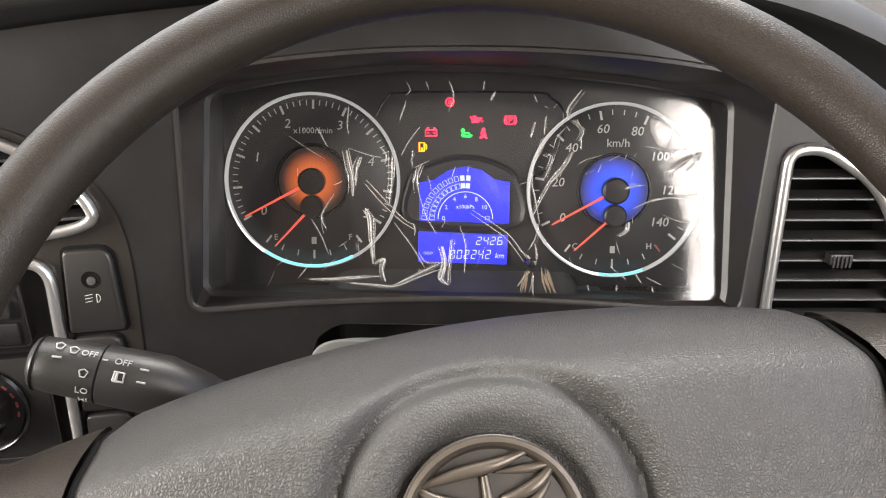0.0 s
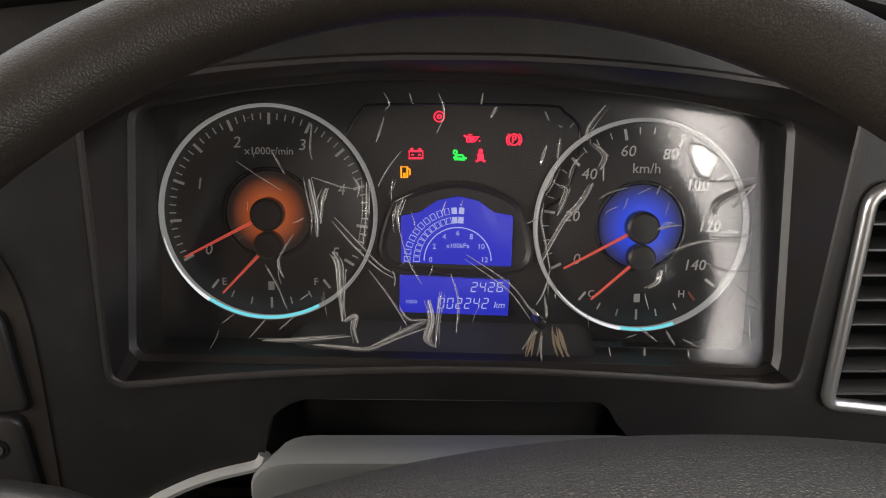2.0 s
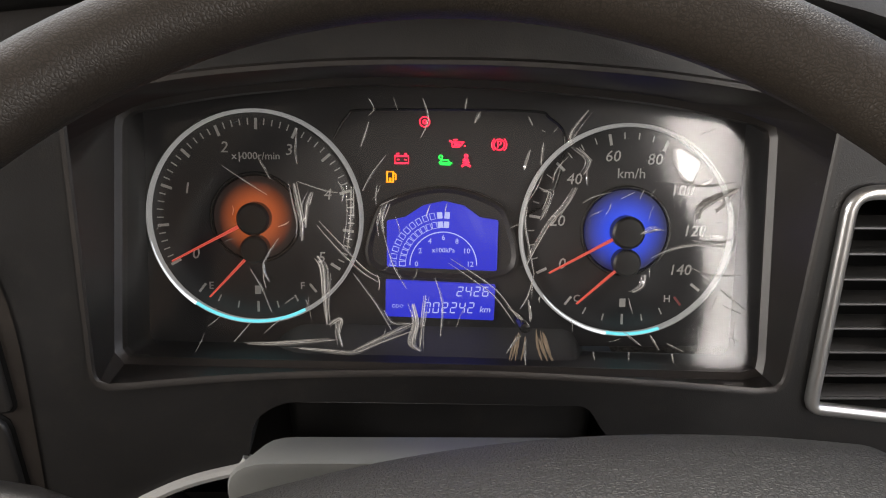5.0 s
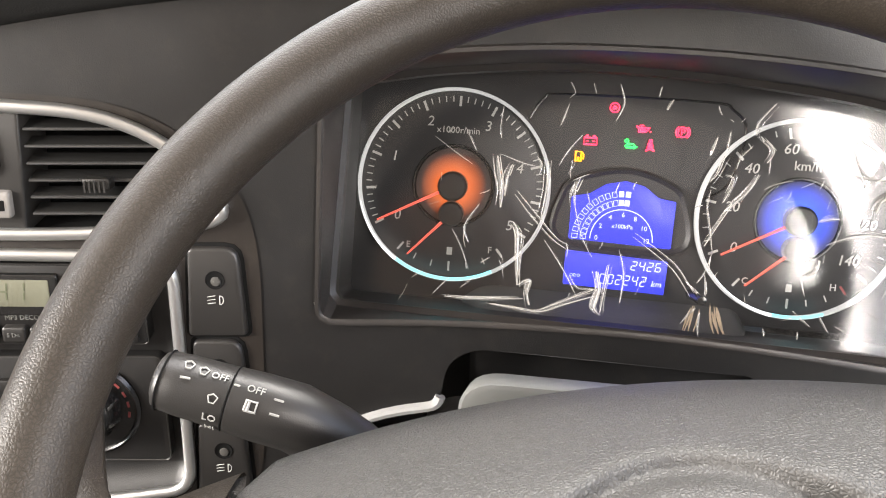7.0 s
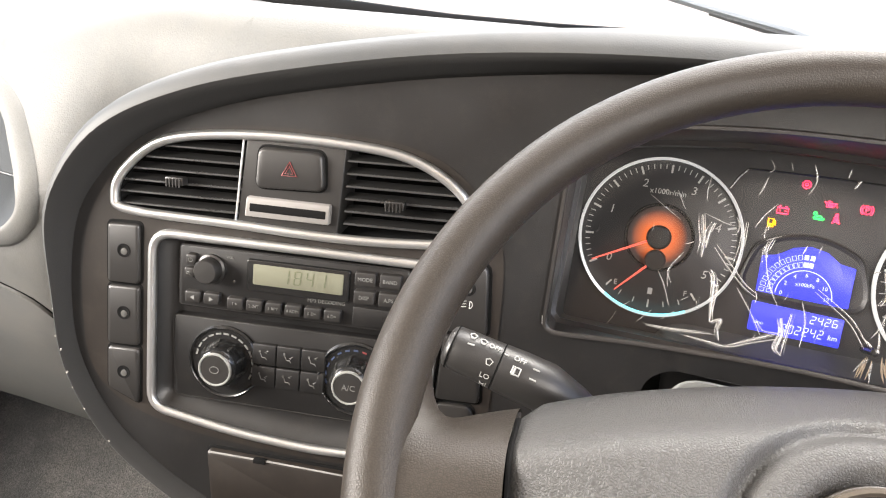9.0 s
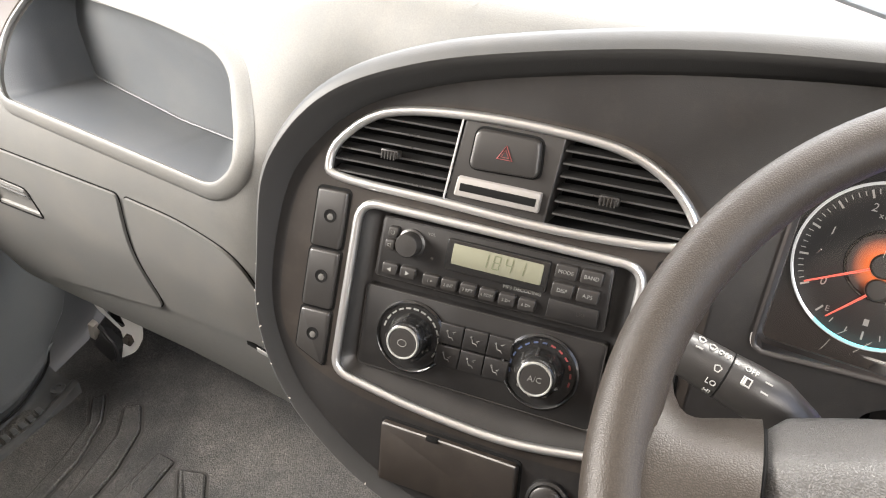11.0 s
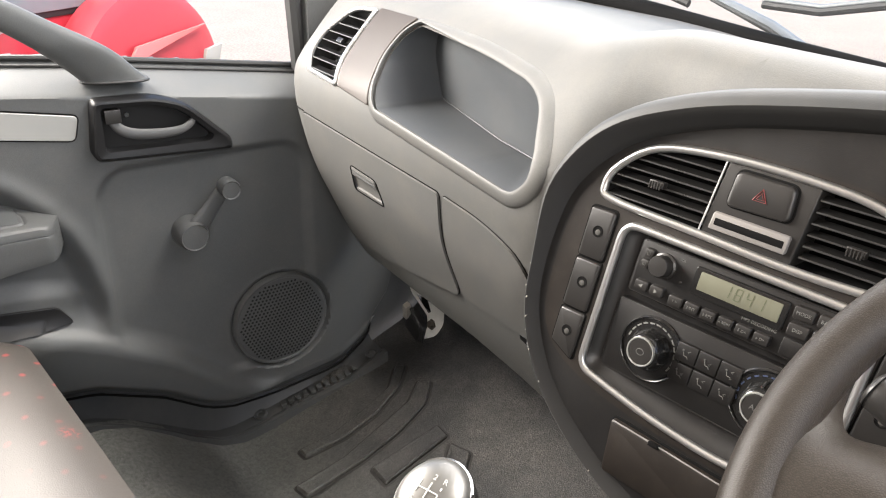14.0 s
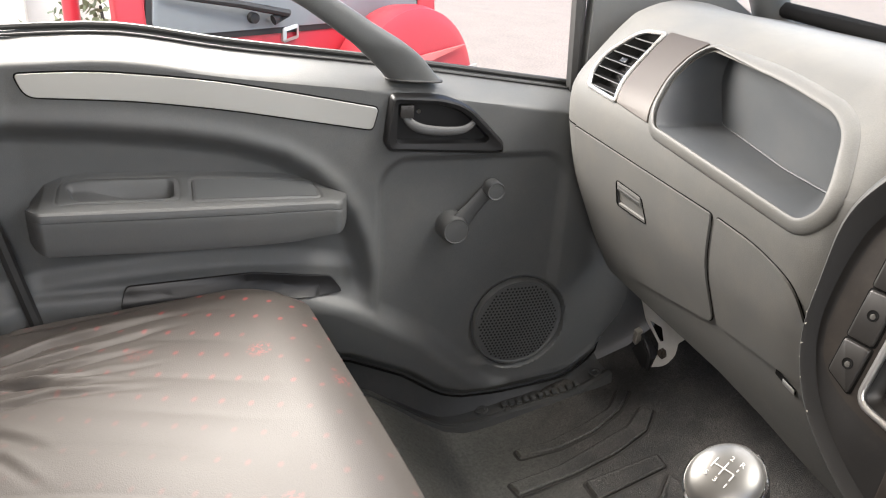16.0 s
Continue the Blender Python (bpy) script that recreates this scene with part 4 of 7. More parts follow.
part("side_wall", shell([(a, b) for a, b in LENS_EDGE], lambda a, z, d: LP(a, z, 0) if d == 0 else FP(a, (z - 0.904) * 1.0966 - (0.02 if z < 0.9 else -0.02), 0.0), [(0, 0), (0, 1)], cap1=False), DIAL, cluster)


def dial(cx, cz, ring_label, span_deg, major, minor, numbers, unit, glow_mat, needle_tip, low_needle_tip, low_marks, edge_arc):
    cb = (cz - 0.904) * 1.0966
    m = frame_of(FP(cx, cb, 0.0005), (1, 0, 0), FP(0, 1) - FP(0, 0))
    g = part("dial", lathe([(0.0580, 0.0), (0.0575, 0.0003), (0.001, 0.0004)], m, 64), DIAL, cluster, ring_label)
    part("ring", lathe([(0.0586, 0.0), (0.0586, 0.0048), (0.0592, 0.0060), (0.0600, 0.0056), (0.0606, 0.0030), (0.0607, 0.0)], m, 96, cap=False), RING, g, "chrome ring, its brightness put in as faint emission")
    for k in range(major[0]):
        a = radians(span_deg[0] + (span_deg[1] - span_deg[0]) * k / (major[0] - 1))
        L = major[1] if k % major[2] == 0 else major[1] * 0.75
        part("long_mark", box(m @ pose((0.0555 - L / 2) * math.cos(a), (0.0555 - L / 2) * math.sin(a), 0.0008, 0, 0, math.degrees(a)), L, 0.0015, 0.0004), DIAL_WHITE, g)
    for k in range(minor[0]):
        if k % minor[1] == 0:
            continue
        a = radians(span_deg[0] + (span_deg[1] - span_deg[0]) * k / (minor[0] - 1))
        part("short_mark", box(m @ pose(0.0537 * math.cos(a), 0.0537 * math.sin(a), 0.0008, 0, 0, math.degrees(a)), 0.0036, 0.0006, 0.0004), DIAL_WHITE, g)
    for s, a, r in numbers:
        lettering("figure", s, 0.0088, m @ pose(r * math.cos(radians(a)), r * math.sin(radians(a)), 0.001), DIAL_WHITE, g, slant=0.15)
    lettering("unit", unit[0], unit[1], m @ pose(unit[2], unit[3], 0.001), DIAL_WHITE, g)
    disc = lathe([(0.0235, 0.0002), (0.0235, 0.0012), (0.001, 0.0013)], Matrix.Identity(4), 64)
    me = bpy.data.meshes.new("lit_disc")
    disc.to_mesh(me)
    disc.free()
    me.materials.append(glow_mat)
    ob = new("lit_disc", me)
    ob.parent = g
    ob.matrix_basis = m
    ob["label"] = "lit disc round the pointer hub"
    part("disc_rim", lathe([(0.0235, 0.0), (0.0245, 0.0022), (0.0255, 0.0022), (0.0262, 0.0)], m, 64, cap=False), GLOSSY, g)
    low = -0.0172
    for (tx, tz), (hx, hb), w in ((needle_tip, (0, 0), 0.0011), (low_needle_tip, (0, low), 0.0010)):
        q = Vector((tx - cx, (tz - cz) * 1.0966, 0))
        h = Vector((hx, hb, 0))
        dirn = (q - h).normalized()
        side = Vector((-dirn.y, dirn.x, 0))
        bm = bmesh.new()
        lo = [bm.verts.new(m @ (p + Vector((0, 0, 0.0045)))) for p in (h + side * w, h - side * w, q - side * w * 0.5, q + side * w * 0.5)]
        hi = [bm.verts.new(m @ (p + Vector((0, 0, 0.006)))) for p in (h + side * w * 0.6, h - side * w * 0.6, q - side * w * 0.3, q + side * w * 0.3)]
        bm.faces.new(hi)
        for i in range(4):
            bm.faces.new((lo[i], lo[(i + 1) % 4], hi[(i + 1) % 4], hi[i]))
        part("pointer", bm, NEEDLE, g, "red pointer", smooth=False)
    part("hub", lathe([(0.0092, 0.001), (0.0092, 0.0085), (0.0078, 0.0098), (0.001, 0.0100)], m, 40), BLACK, g, "round black hub")
    part("hub", lathe([(0.0078, 0.001), (0.0078, 0.0080), (0.0066, 0.0092), (0.001, 0.0094)], m @ pose(0, low, 0), 40), BLACK, g, "round black hub")
    for k in range(7):
        a = radians(-128 + k * 76 / 6)
        part("long_mark" if k % 3 == 0 else "short_mark", box(m @ pose(0.0512 * math.cos(a), 0.0512 * math.sin(a), 0.0008, 0, 0, math.degrees(a)), 0.006 if k % 3 == 0 else 0.004, 0.0013 if k % 3 == 0 else 0.0007, 0.0004),
             RED_PRINT if low_marks[2] and k == 6 else DIAL_WHITE, g)
    lettering("figure", low_marks[0], 0.0058, m @ pose(-0.0265, -0.0392, 0.001), DIAL_WHITE, g)
    lettering("figure", low_marks[1], 0.0058, m @ pose(0.0255, -0.0392, 0.001), DIAL_WHITE, g)
    part("gauge_mark", box(m @ pose(0, -0.0415, 0.0008), 0.0034, 0.0048, 0.0004), DIAL_WHITE, g)
    part("edge_light", tube([m @ Vector((0.0586 * math.cos(radians(a)), 0.0586 * math.sin(radians(a)), 0.0058)) for a in range(*edge_arc, 3)], 0.0009, False, 8), GLOW_CYAN, g, "cyan edge light")
    # Glowing white arc stands in for a reflection on the chrome ring.
    part("painted_shine", tube([m @ Vector((0.0590 * math.cos(radians(a)), 0.0590 * math.sin(radians(a)), 0.0060)) for a in range(edge_arc[0] - 42, edge_arc[0] + 1, 3)], [0.0002 + 0.0008 * k / 14 for k in range(15)], False, 8), SHINE_WHITE, g, "white arc put in for the shine on the ring")
    return g


ORANGE_DISC = disc_glow("orange_disc", (0.85, 0.16, 0.03), 0.011, 0.021, 0.105, 0.002)
BLUE_DISC = disc_glow("blue_disc", (0.02, 0.08, 0.95), 0.011, 0.0225, 0.21, 0.02)
dial(-0.0903, 0.9035, "black rev counter dial with white figures and orange-lit centre", (209, -32), (11, 0.0062, 1), (51, 5),
     [("0", 211, 0.0405), ("1", 157, 0.0415), ("2", 113, 0.0425), ("3", 63, 0.0425), ("4", 18, 0.0425), ("5", -32, 0.0430)],
     ("x1000r/min", 0.0058, 0.001, 0.0345), ORANGE_DISC, (-0.1370, 0.8813), (-0.1166, 0.8627), ("E", "F", False), (-125, -60))
dial(0.1188, 0.8975, "black speedometer dial with white figures and blue-lit centre", (206, -38), (8, 0.0062, 1), (29, 4),
     [("0", 208, 0.0405), ("20", 172, 0.0395), ("40", 136, 0.0420), ("60", 102, 0.0430), ("80", 70, 0.0430), ("100", 37, 0.0385), ("120", 0, 0.0390), ("140", -35, 0.0390)],
     ("km/h", 0.0080, 0.002, 0.0325), BLUE_DISC, (0.0755, 0.8760), (0.0915, 0.8597), ("C", "H", True), (-100, -68))


def fb(z):
    return (z - 0.904) * 1.0966


# blue displays in the middle
U1 = rounded([(-0.0165, fb(0.8785)), (-0.0165, fb(0.9025)), (-0.006, fb(0.9045)), (0.004, fb(0.9105)), (0.0155, fb(0.9128)), (0.027, fb(0.9105)), (0.036, fb(0.9045)), (0.0465, fb(0.9030)), (0.0460, fb(0.8765))], 0.001, 3)
part("display_hood", shell(smooth_curve([(-0.0225, fb(0.876)), (-0.0235, fb(0.905)), (-0.010, fb(0.9155)), (0.0155, fb(0.9205)), (0.040, fb(0.915)), (0.053, fb(0.904)), (0.052, fb(0.874))], 5), FP,
                                  [(0, 0), (0, 0.003), (0.0015, 0.004), (0.004, 0.002)], cap1=True), DIAL, cluster)
upper = part("upper_display", plate(U1, FP, 0.0015, 0.0032, 0.0003), LCD_BLUE, cluster, "blue lit air pressure display")
c0 = (0.0155, fb(0.8795))
for r, k0 in ((0.0285, 12), (0.0232, 12)):
    for k in range(k0):
        a = radians(178 - k * 92 / (k0 - 1))
        p = FP(c0[0] + r * math.cos(a), c0[1] + r * math.sin(a), 0.0034)
        mm = frame_of(p, FP(-math.sin(a), math.cos(a)) - FP(0, 0), FP(math.cos(a), math.sin(a)) - FP(0, 0))
        sq = [(-0.0013, -0.0017), (0.0013, -0.0017), (0.0013, 0.0017), (-0.0013, 0.0017)]
        if k > k0 - 3:
            part("bar_cell", box(mm, 0.0030, 0.0036, 0.0002), LCD_INK, upper)
        else:
            part("bar_cell", tube([mm @ Vector((x, y, 0)) for x, y in sq], 0.00025, True, 4), LCD_INK, upper)
part("scale_arc", tube([FP(c0[0] + 0.0190 * math.cos(radians(a)), c0[1] + 0.0190 * math.sin(radians(a)), 0.0034) for a in range(0, 181, 6)], 0.0003, False, 5), LCD_INK, upper)
for k, s in enumerate(("0", "2", "4", "6", "8", "10", "12")):
    a = radians(180 - 30 * k)
    rr = 0.0152
    lettering("figure", s, 0.0042, frame_of(FP(c0[0] + rr * math.cos(a), c0[1] + rr * math.sin(a) + 0.0005, 0.0034), (1, 0, 0), FP(0, 1) - FP(0, 0)), LCD_INK, upper, 0.0001)
lettering("unit", "x100kPa", 0.0038, frame_of(FP(c0[0], c0[1] + 0.0085, 0.0034), (1, 0, 0), FP(0, 1) - FP(0, 0)), LCD_INK, upper, 0.0001)
lower = part("lower_display", plate(rounded([(-0.0175, fb(0.8520)), (-0.0172, fb(0.8715)), (0.0455, fb(0.8690)), (0.0448, fb(0.8500))], 0.0008, 2), FP, 0.0, 0.0022, 0.0003), LCD_BLUE, cluster, "blue lit distance display")
slant = lambda ox, oz: (lambda a, b, d: FP(ox + a + 0.12 * b, fb(oz) + b, d))
part("trip_figures", seven("2426", 0.0036, 0.0058, 0.0013, 0.0006, slant(0.0325, 0.8655), 0.0025), LCD_INK, lower, smooth=False)
part("distance_figures", seven("002242", 0.0036, 0.0064, 0.0014, 0.0006, slant(0.0190, 0.8568), 0.0025), LCD_INK, lower, smooth=False)
lettering("unit", "km", 0.0052, frame_of(FP(0.0395, fb(0.8558), 0.0024), (1, 0, 0), FP(0, 1) - FP(0, 0)), LCD_INK, lower, 0.0001, 0.2)
lettering("unit", "ODO", 0.0028, frame_of(FP(-0.0105, fb(0.8575), 0.0024), (1, 0, 0), FP(0, 1) - FP(0, 0)), LCD_INK, lower, 0.0001)

# warning lamps
panel_edge = smooth_curve([(-0.046, fb(0.944)), (-0.038, fb(0.9555)), (-0.025, fb(0.9585)), (0.06, fb(0.9585)), (0.074, fb(0.955)), (0.083, fb(0.944)), (0.076, fb(0.915)), (0.06, fb(0.905))], 5, False)
part("panel_line", tube([FP(a, b, 0.0006) for a, b in panel_edge], 0.0008, False, 6), GLOSSY, cluster)


def at_P(x, z):
    return frame_of(FP(x, fb(z), 0.0008), (1, 0, 0), FP(0, 1) - FP(0, 0))


def arc(m, r, a0, a1, w=0.0004, cx=0.0, cy=0.0, bm=None):
    st = max(2, int(abs(a1 - a0) / 18))
    return tube([m @ Vector((cx + r * math.cos(radians(a0 + (a1 - a0) * i / st)), cy + r * math.sin(radians(a0 + (a1 - a0) * i / st)), 0)) for i in range(st + 1)], w, False, 5, bm)


def stroke(m, pts, w=0.0004, bm=None, closed=False):
    return tube([m @ Vector((a, b, 0)) for a, b in pts], w, closed, 5, bm)


m = at_P(0.0047, 0.9527)
b = arc(m, 0.0028, 0, 360)
arc(m, 0.0010, 0, 360, 0.0005, 0, 0, b)
part("warning_lamp", b, GLOW_RED, cluster, "lit red round warning symbol")
m = at_P(0.0227, 0.9420)
b = stroke(m, [(-0.0042, 0.0016), (-0.0026, 0.0006), (-0.0026, -0.0018), (0.0016, -0.0018), (0.0040, 0.0010), (0.0016, 0.0006), (-0.0026, 0.0006)], 0.0006)
stroke(m, [(-0.0016, -0.0006), (0.0016, -0.0006)], 0.0011, b)
stroke(m, [(-0.001, 0.0006), (-0.001, 0.0018), (-0.0022, 0.0020), (0.0004, 0.0020)], 0.0004, b)
stroke(m, [(0.0044, -0.0010), (0.0044, -0.0018)], 0.0005, b)
part("warning_lamp", b, GLOW_RED, cluster, "lit red oil can symbol")
m = at_P(0.0463, 0.9415)
b = arc(m, 0.0030, 0, 360, 0.00045)
arc(m, 0.0042, 130, 230, 0.0004, 0, 0, b)
arc(m, 0.0042, -50, 50, 0.0004, 0, 0, b)
stroke(m, [(-0.0008, -0.0018), (-0.0008, 0.0018), (0.0006, 0.0018), (0.0012, 0.0009), (0.0006, 0), (-0.0008, 0)], 0.0004, b)
part("warning_lamp", b, GLOW_RED, cluster, "lit red parking brake symbol")
m = at_P(-0.0081, 0.9338)
b = stroke(m, [(-0.0038, -0.0022), (0.0038, -0.0022), (0.0038, 0.0018), (-0.0038, 0.0018)], 0.0006, None, True)
stroke(m, [(-0.0026, 0.0018), (-0.0026, 0.0030), (-0.0014, 0.0030)], 0.0006, b)
stroke(m, [(0.0026, 0.0018), (0.0026, 0.0030), (0.0014, 0.0030)], 0.0006, b)
stroke(m, [(-0.0026, -0.0002), (-0.0012, -0.0002)], 0.0004, b)
stroke(m, [(0.0012, -0.0002), (0.0028, -0.0002)], 0.0004, b)
part("warning_lamp", b, GLOW_RED, cluster, "lit red battery symbol")
m = at_P(0.0162, 0.9330)
b = arc(m, 0.0010, 0, 360, 0.0005, -0.0025, 0.0022)
stroke(m, [(-0.0034, -0.0012), (-0.0018, 0.0004), (0.0014, 0.0006), (0.0028, -0.0012), (0.0040, -0.0012)], 0.0006, b)
stroke(m, [(-0.0030, -0.0014), (0.0030, -0.0016)], 0.0009, b)
part("warning_lamp", b, GLOW_GREEN, cluster, "lit green vehicle symbol")
m = at_P(0.0279, 0.9327)
b = arc(m, 0.0008, 0, 360, 0.0006, 0, 0.0032)
stroke(m, [(-0.0016, 0.0016), (0.0016, -0.0010)], 0.0009, b)
stroke(m, [(0.0012, 0.0016), (-0.0016, -0.0010)], 0.0009, b)
stroke(m, [(-0.0026, -0.0026), (0, -0.0012), (0.0026, -0.0026)], 0.0007, b)
part("warning_lamp", b, GLOW_RED, cluster, "lit red seat belt symbol")
m = at_P(-0.0141, 0.9249)
b = stroke(m, [(-0.0022, -0.0030), (-0.0022, 0.0028), (0.0012, 0.0028), (0.0012, -0.0030)], 0.0006, None, True)
stroke(m, [(-0.0012, -0.0016), (0.0002, -0.0016)], 0.0012, b)
stroke(m, [(0.0012, 0.0022), (0.0026, 0.0014), (0.0026, -0.0018)], 0.0005, b)
part("warning_lamp", b, GLOW_AMBER, cluster, "lit amber fuel pump symbol")
hole_m = frame_of(LP(0.0575, 0.8715, 0), (1, 0, 0), LP(0, 1) - LP(0, 0))
part("reset_stem", lathe([(0.0028, -0.02), (0.0028, 0.0105), (0.0024, 0.0115), (0.001, 0.0117)], hole_m, 24), GLOSSY, cluster, "glossy black reset stem")


# ---- creased protective film on the lens ----
film = thing("protective_film", LP(0.0, 0.9, 0.002), "crumpled clear protective film clinging to the cluster lens", "film")


FILM_N = Vector((0, -0.876, 0.482))


def crease(pts, w, material=None):
    """A thin raised wrinkle of film along a line, thick in its middle and thin at its ends."""
    path = smooth_curve([LP(a, z, 0.0012) for a, z in pts], 5, False)
    k = len(path)
    r = [max(0.00012, w * math.sin(math.pi * (i + 0.3) / (k - 0.4)) * (0.75 + 0.5 * random.random())) for i in range(k)]
    part("crease", tube(path, r, False, 8, None, 0.7, tuple(FILM_N)), material or FILM, film)


def fold(pts, w):
    """A sharp fold of film: a tent of two flat flanks with uneven width and height, and a bright pinched crest."""
    path = [Vector(p) for p in smooth_curve([LP(a, z, 0.0006) for a, z in pts], 4, False)]
    k = len(path)
    bm = bmesh.new()
    rows, crest = [], []
    lean = random.uniform(-0.45, 0.45)
    for i, p in enumerate(path):
        t = (path[min(k - 1, i + 1)] - path[max(0, i - 1)]).normalized()
        side = t.cross(FILM_N).normalized()
        hw = 0.78 * w * math.sin(math.pi * (i + 0.35) / (k - 0.3)) ** 0.7 * random.uniform(0.88, 1.12)
        top = p + FILM_N * (0.0002 + hw * random.uniform(0.8, 1.0)) + side * hw * lean
        rows.append([bm.verts.new(q) for q in (p - side * hw, top, p + side * hw)])
        crest.append(top)
    for r0, r1 in zip(rows, rows[1:]):
        bm.faces.new((r0[0], r1[0], r1[1], r0[1]))
        bm.faces.new((r0[1], r1[1], r1[2], r0[2]))
    ob = part("fold", bm, FILM, film, smooth=False)
    part("crest", tube(crest, [max(0.00011, 0.10 * w) for q in crest], False, 6), FILM_EDGE, ob)
    if w > 0.0010 and len(pts) > 2:
        e0, e1 = random.choice((-1, 1)) * random.uniform(0.0012, 0.0028), random.uniform(-0.0012, 0.0012)
        crease([(a + e0 + random.uniform(-0.0006, 0.0006), min(0.970, max(0.855, z + e1))) for a, z in pts], 0.22 * w)
        crease([(a - 0.6 * e0, min(0.970, max(0.855, z + 0.8 * e1))) for a, z in pts[:-1]], 0.16 * w, FILM_EDGE)
    if w > 0.0013:
        part("crest", tube([(r + q) * 0.5 - FILM_N * 0.0001 for r, q in zip([v + Vector((0.5 * w, 0, 0)) for v in path], crest)], 0.00012, False, 5), FILM_EDGE, ob)


fold([(-0.063, 0.936), (-0.061, 0.927), (-0.059, 0.918), (-0.059, 0.910)], 0.0020)
fold([(-0.054, 0.932), (-0.056, 0.926), (-0.057, 0.916)], 0.0016)
fold([(-0.051, 0.917), (-0.040, 0.906), (-0.028, 0.896), (-0.019, 0.891)], 0.0008)
fold([(-0.050, 0.919), (-0.037, 0.907), (-0.026, 0.897), (-0.018, 0.893)], 0.0008)
fold([(-0.051, 0.903), (-0.048, 0.898), (-0.047, 0.885), (-0.046, 0.871)], 0.0020)
fold([(-0.044, 0.895), (-0.045, 0.881), (-0.046, 0.872)], 0.0008)
fold([(-0.045, 0.871), (-0.039, 0.874), (-0.040, 0.868), (-0.038, 0.861)], 0.0016)
fold([(-0.088, 0.862), (-0.074, 0.862), (-0.056, 0.863), (-0.042, 0.864)], 0.0016)
fold([(-0.061, 0.860), (-0.048, 0.859), (-0.032, 0.858), (-0.020, 0.862), (-0.002, 0.868)], 0.0016)
fold([(-0.032, 0.859), (-0.020, 0.864), (-0.006, 0.870), (-0.001, 0.872)], 0.0012)
fold([(-0.001, 0.881), (0.001, 0.872), (-0.001, 0.863), (0.003, 0.859)], 0.0027)
fold([(0.006, 0.885), (0.004, 0.870), (0.003, 0.860)], 0.0012)
fold([(-0.016, 0.878), (-0.011, 0.872), (-0.002, 0.872)], 0.0010)
fold([(-0.014, 0.928), (-0.017, 0.921), (-0.016, 0.913)], 0.0012)
fold([(-0.016, 0.913), (-0.011, 0.899), (-0.004, 0.888)], 0.0008)
fold([(-0.015, 0.949), (-0.022, 0.941), (-0.027, 0.933)], 0.0008)
fold([(-0.040, 0.937), (-0.037, 0.933), (-0.038, 0.928)], 0.0010)
fold([(-0.033, 0.935), (-0.033, 0.920), (-0.035, 0.906)], 0.0012)
fold([(-0.024, 0.964), (-0.026, 0.958), (-0.028, 0.953)], 0.0010)
fold([(-0.024, 0.975), (-0.021, 0.970), (-0.024, 0.967)], 0.0006)
fold([(-0.011, 0.975), (-0.009, 0.970)], 0.0006)
fold([(0.004, 0.975), (0.007, 0.966), (0.003, 0.957)], 0.0008)
fold([(-0.071, 0.911), (-0.079, 0.899), (-0.076, 0.891)], 0.0010)
fold([(-0.086, 0.897), (-0.080, 0.888), (-0.075, 0.877)], 0.0008)
fold([(-0.068, 0.881), (-0.063, 0.884)], 0.0006)
fold([(-0.100, 0.944), (-0.088, 0.937), (-0.077, 0.931)], 0.0006)
fold([(-0.061, 0.937), (-0.047, 0.933), (-0.040, 0.932)], 0.0008)
fold([(-0.082, 0.949), (-0.075, 0.938)], 0.0008)
fold([(-0.061, 0.961), (-0.062, 0.951), (-0.061, 0.945)], 0.0008)
fold([(-0.095, 0.863), (-0.086, 0.872)], 0.0006)
fold([(-0.079, 0.867), (-0.070, 0.874)], 0.0006)
fold([(0.011, 0.893), (0.015, 0.881), (0.014, 0.866)], 0.0010)
fold([(-0.032, 0.895), (-0.020, 0.881), (-0.012, 0.869)], 0.0010)
fold([(0.090, 0.970), (0.083, 0.962), (0.081, 0.958), (0.081, 0.954)], 0.0014)
fold([(0.027, 0.975), (0.026, 0.970)], 0.0008)
fold([(0.034, 0.969), (0.031, 0.964)], 0.0014)
fold([(0.059, 0.967), (0.061, 0.963)], 0.0006)
fold([(0.066, 0.961), (0.068, 0.960)], 0.0006)
fold([(0.074, 0.962), (0.072, 0.960)], 0.0006)
fold([(0.060, 0.952), (0.057, 0.943)], 0.0012)
fold([(0.067, 0.955), (0.066, 0.945)], 0.0012)
fold([(0.065, 0.943), (0.062, 0.935), (0.058, 0.930)], 0.0012)
fold([(0.067, 0.933), (0.071, 0.932), (0.068, 0.924), (0.066, 0.920)], 0.0012)
fold([(0.084, 0.935), (0.079, 0.927), (0.070, 0.918), (0.058, 0.898)], 0.0016)
fold([(0.084, 0.953), (0.091, 0.947), (0.088, 0.941)], 0.0014)
fold([(0.090, 0.943), (0.090, 0.936)], 0.0008)
fold([(0.080, 0.949), (0.074, 0.943), (0.072, 0.937)], 0.0008)
fold([(0.059, 0.926), (0.058, 0.918), (0.060, 0.909), (0.063, 0.895)], 0.0010)
fold([(0.063, 0.895), (0.060, 0.885), (0.056, 0.879)], 0.0008)
fold([(0.019, 0.902), (0.035, 0.893), (0.045, 0.886), (0.055, 0.874)], 0.0008)
fold([(0.018, 0.900), (0.033, 0.891), (0.043, 0.884), (0.053, 0.872)], 0.0006)
fold([(0.125, 0.903), (0.135, 0.907), (0.147, 0.909), (0.164, 0.908)], 0.0012)
fold([(0.121, 0.895), (0.120, 0.890), (0.115, 0.887)], 0.0023)
fold([(0.124, 0.898), (0.124, 0.894)], 0.0008)
fold([(0.120, 0.914), (0.124, 0.916), (0.129, 0.916)], 0.0023)
fold([(0.120, 0.934), (0.118, 0.930)], 0.0008)
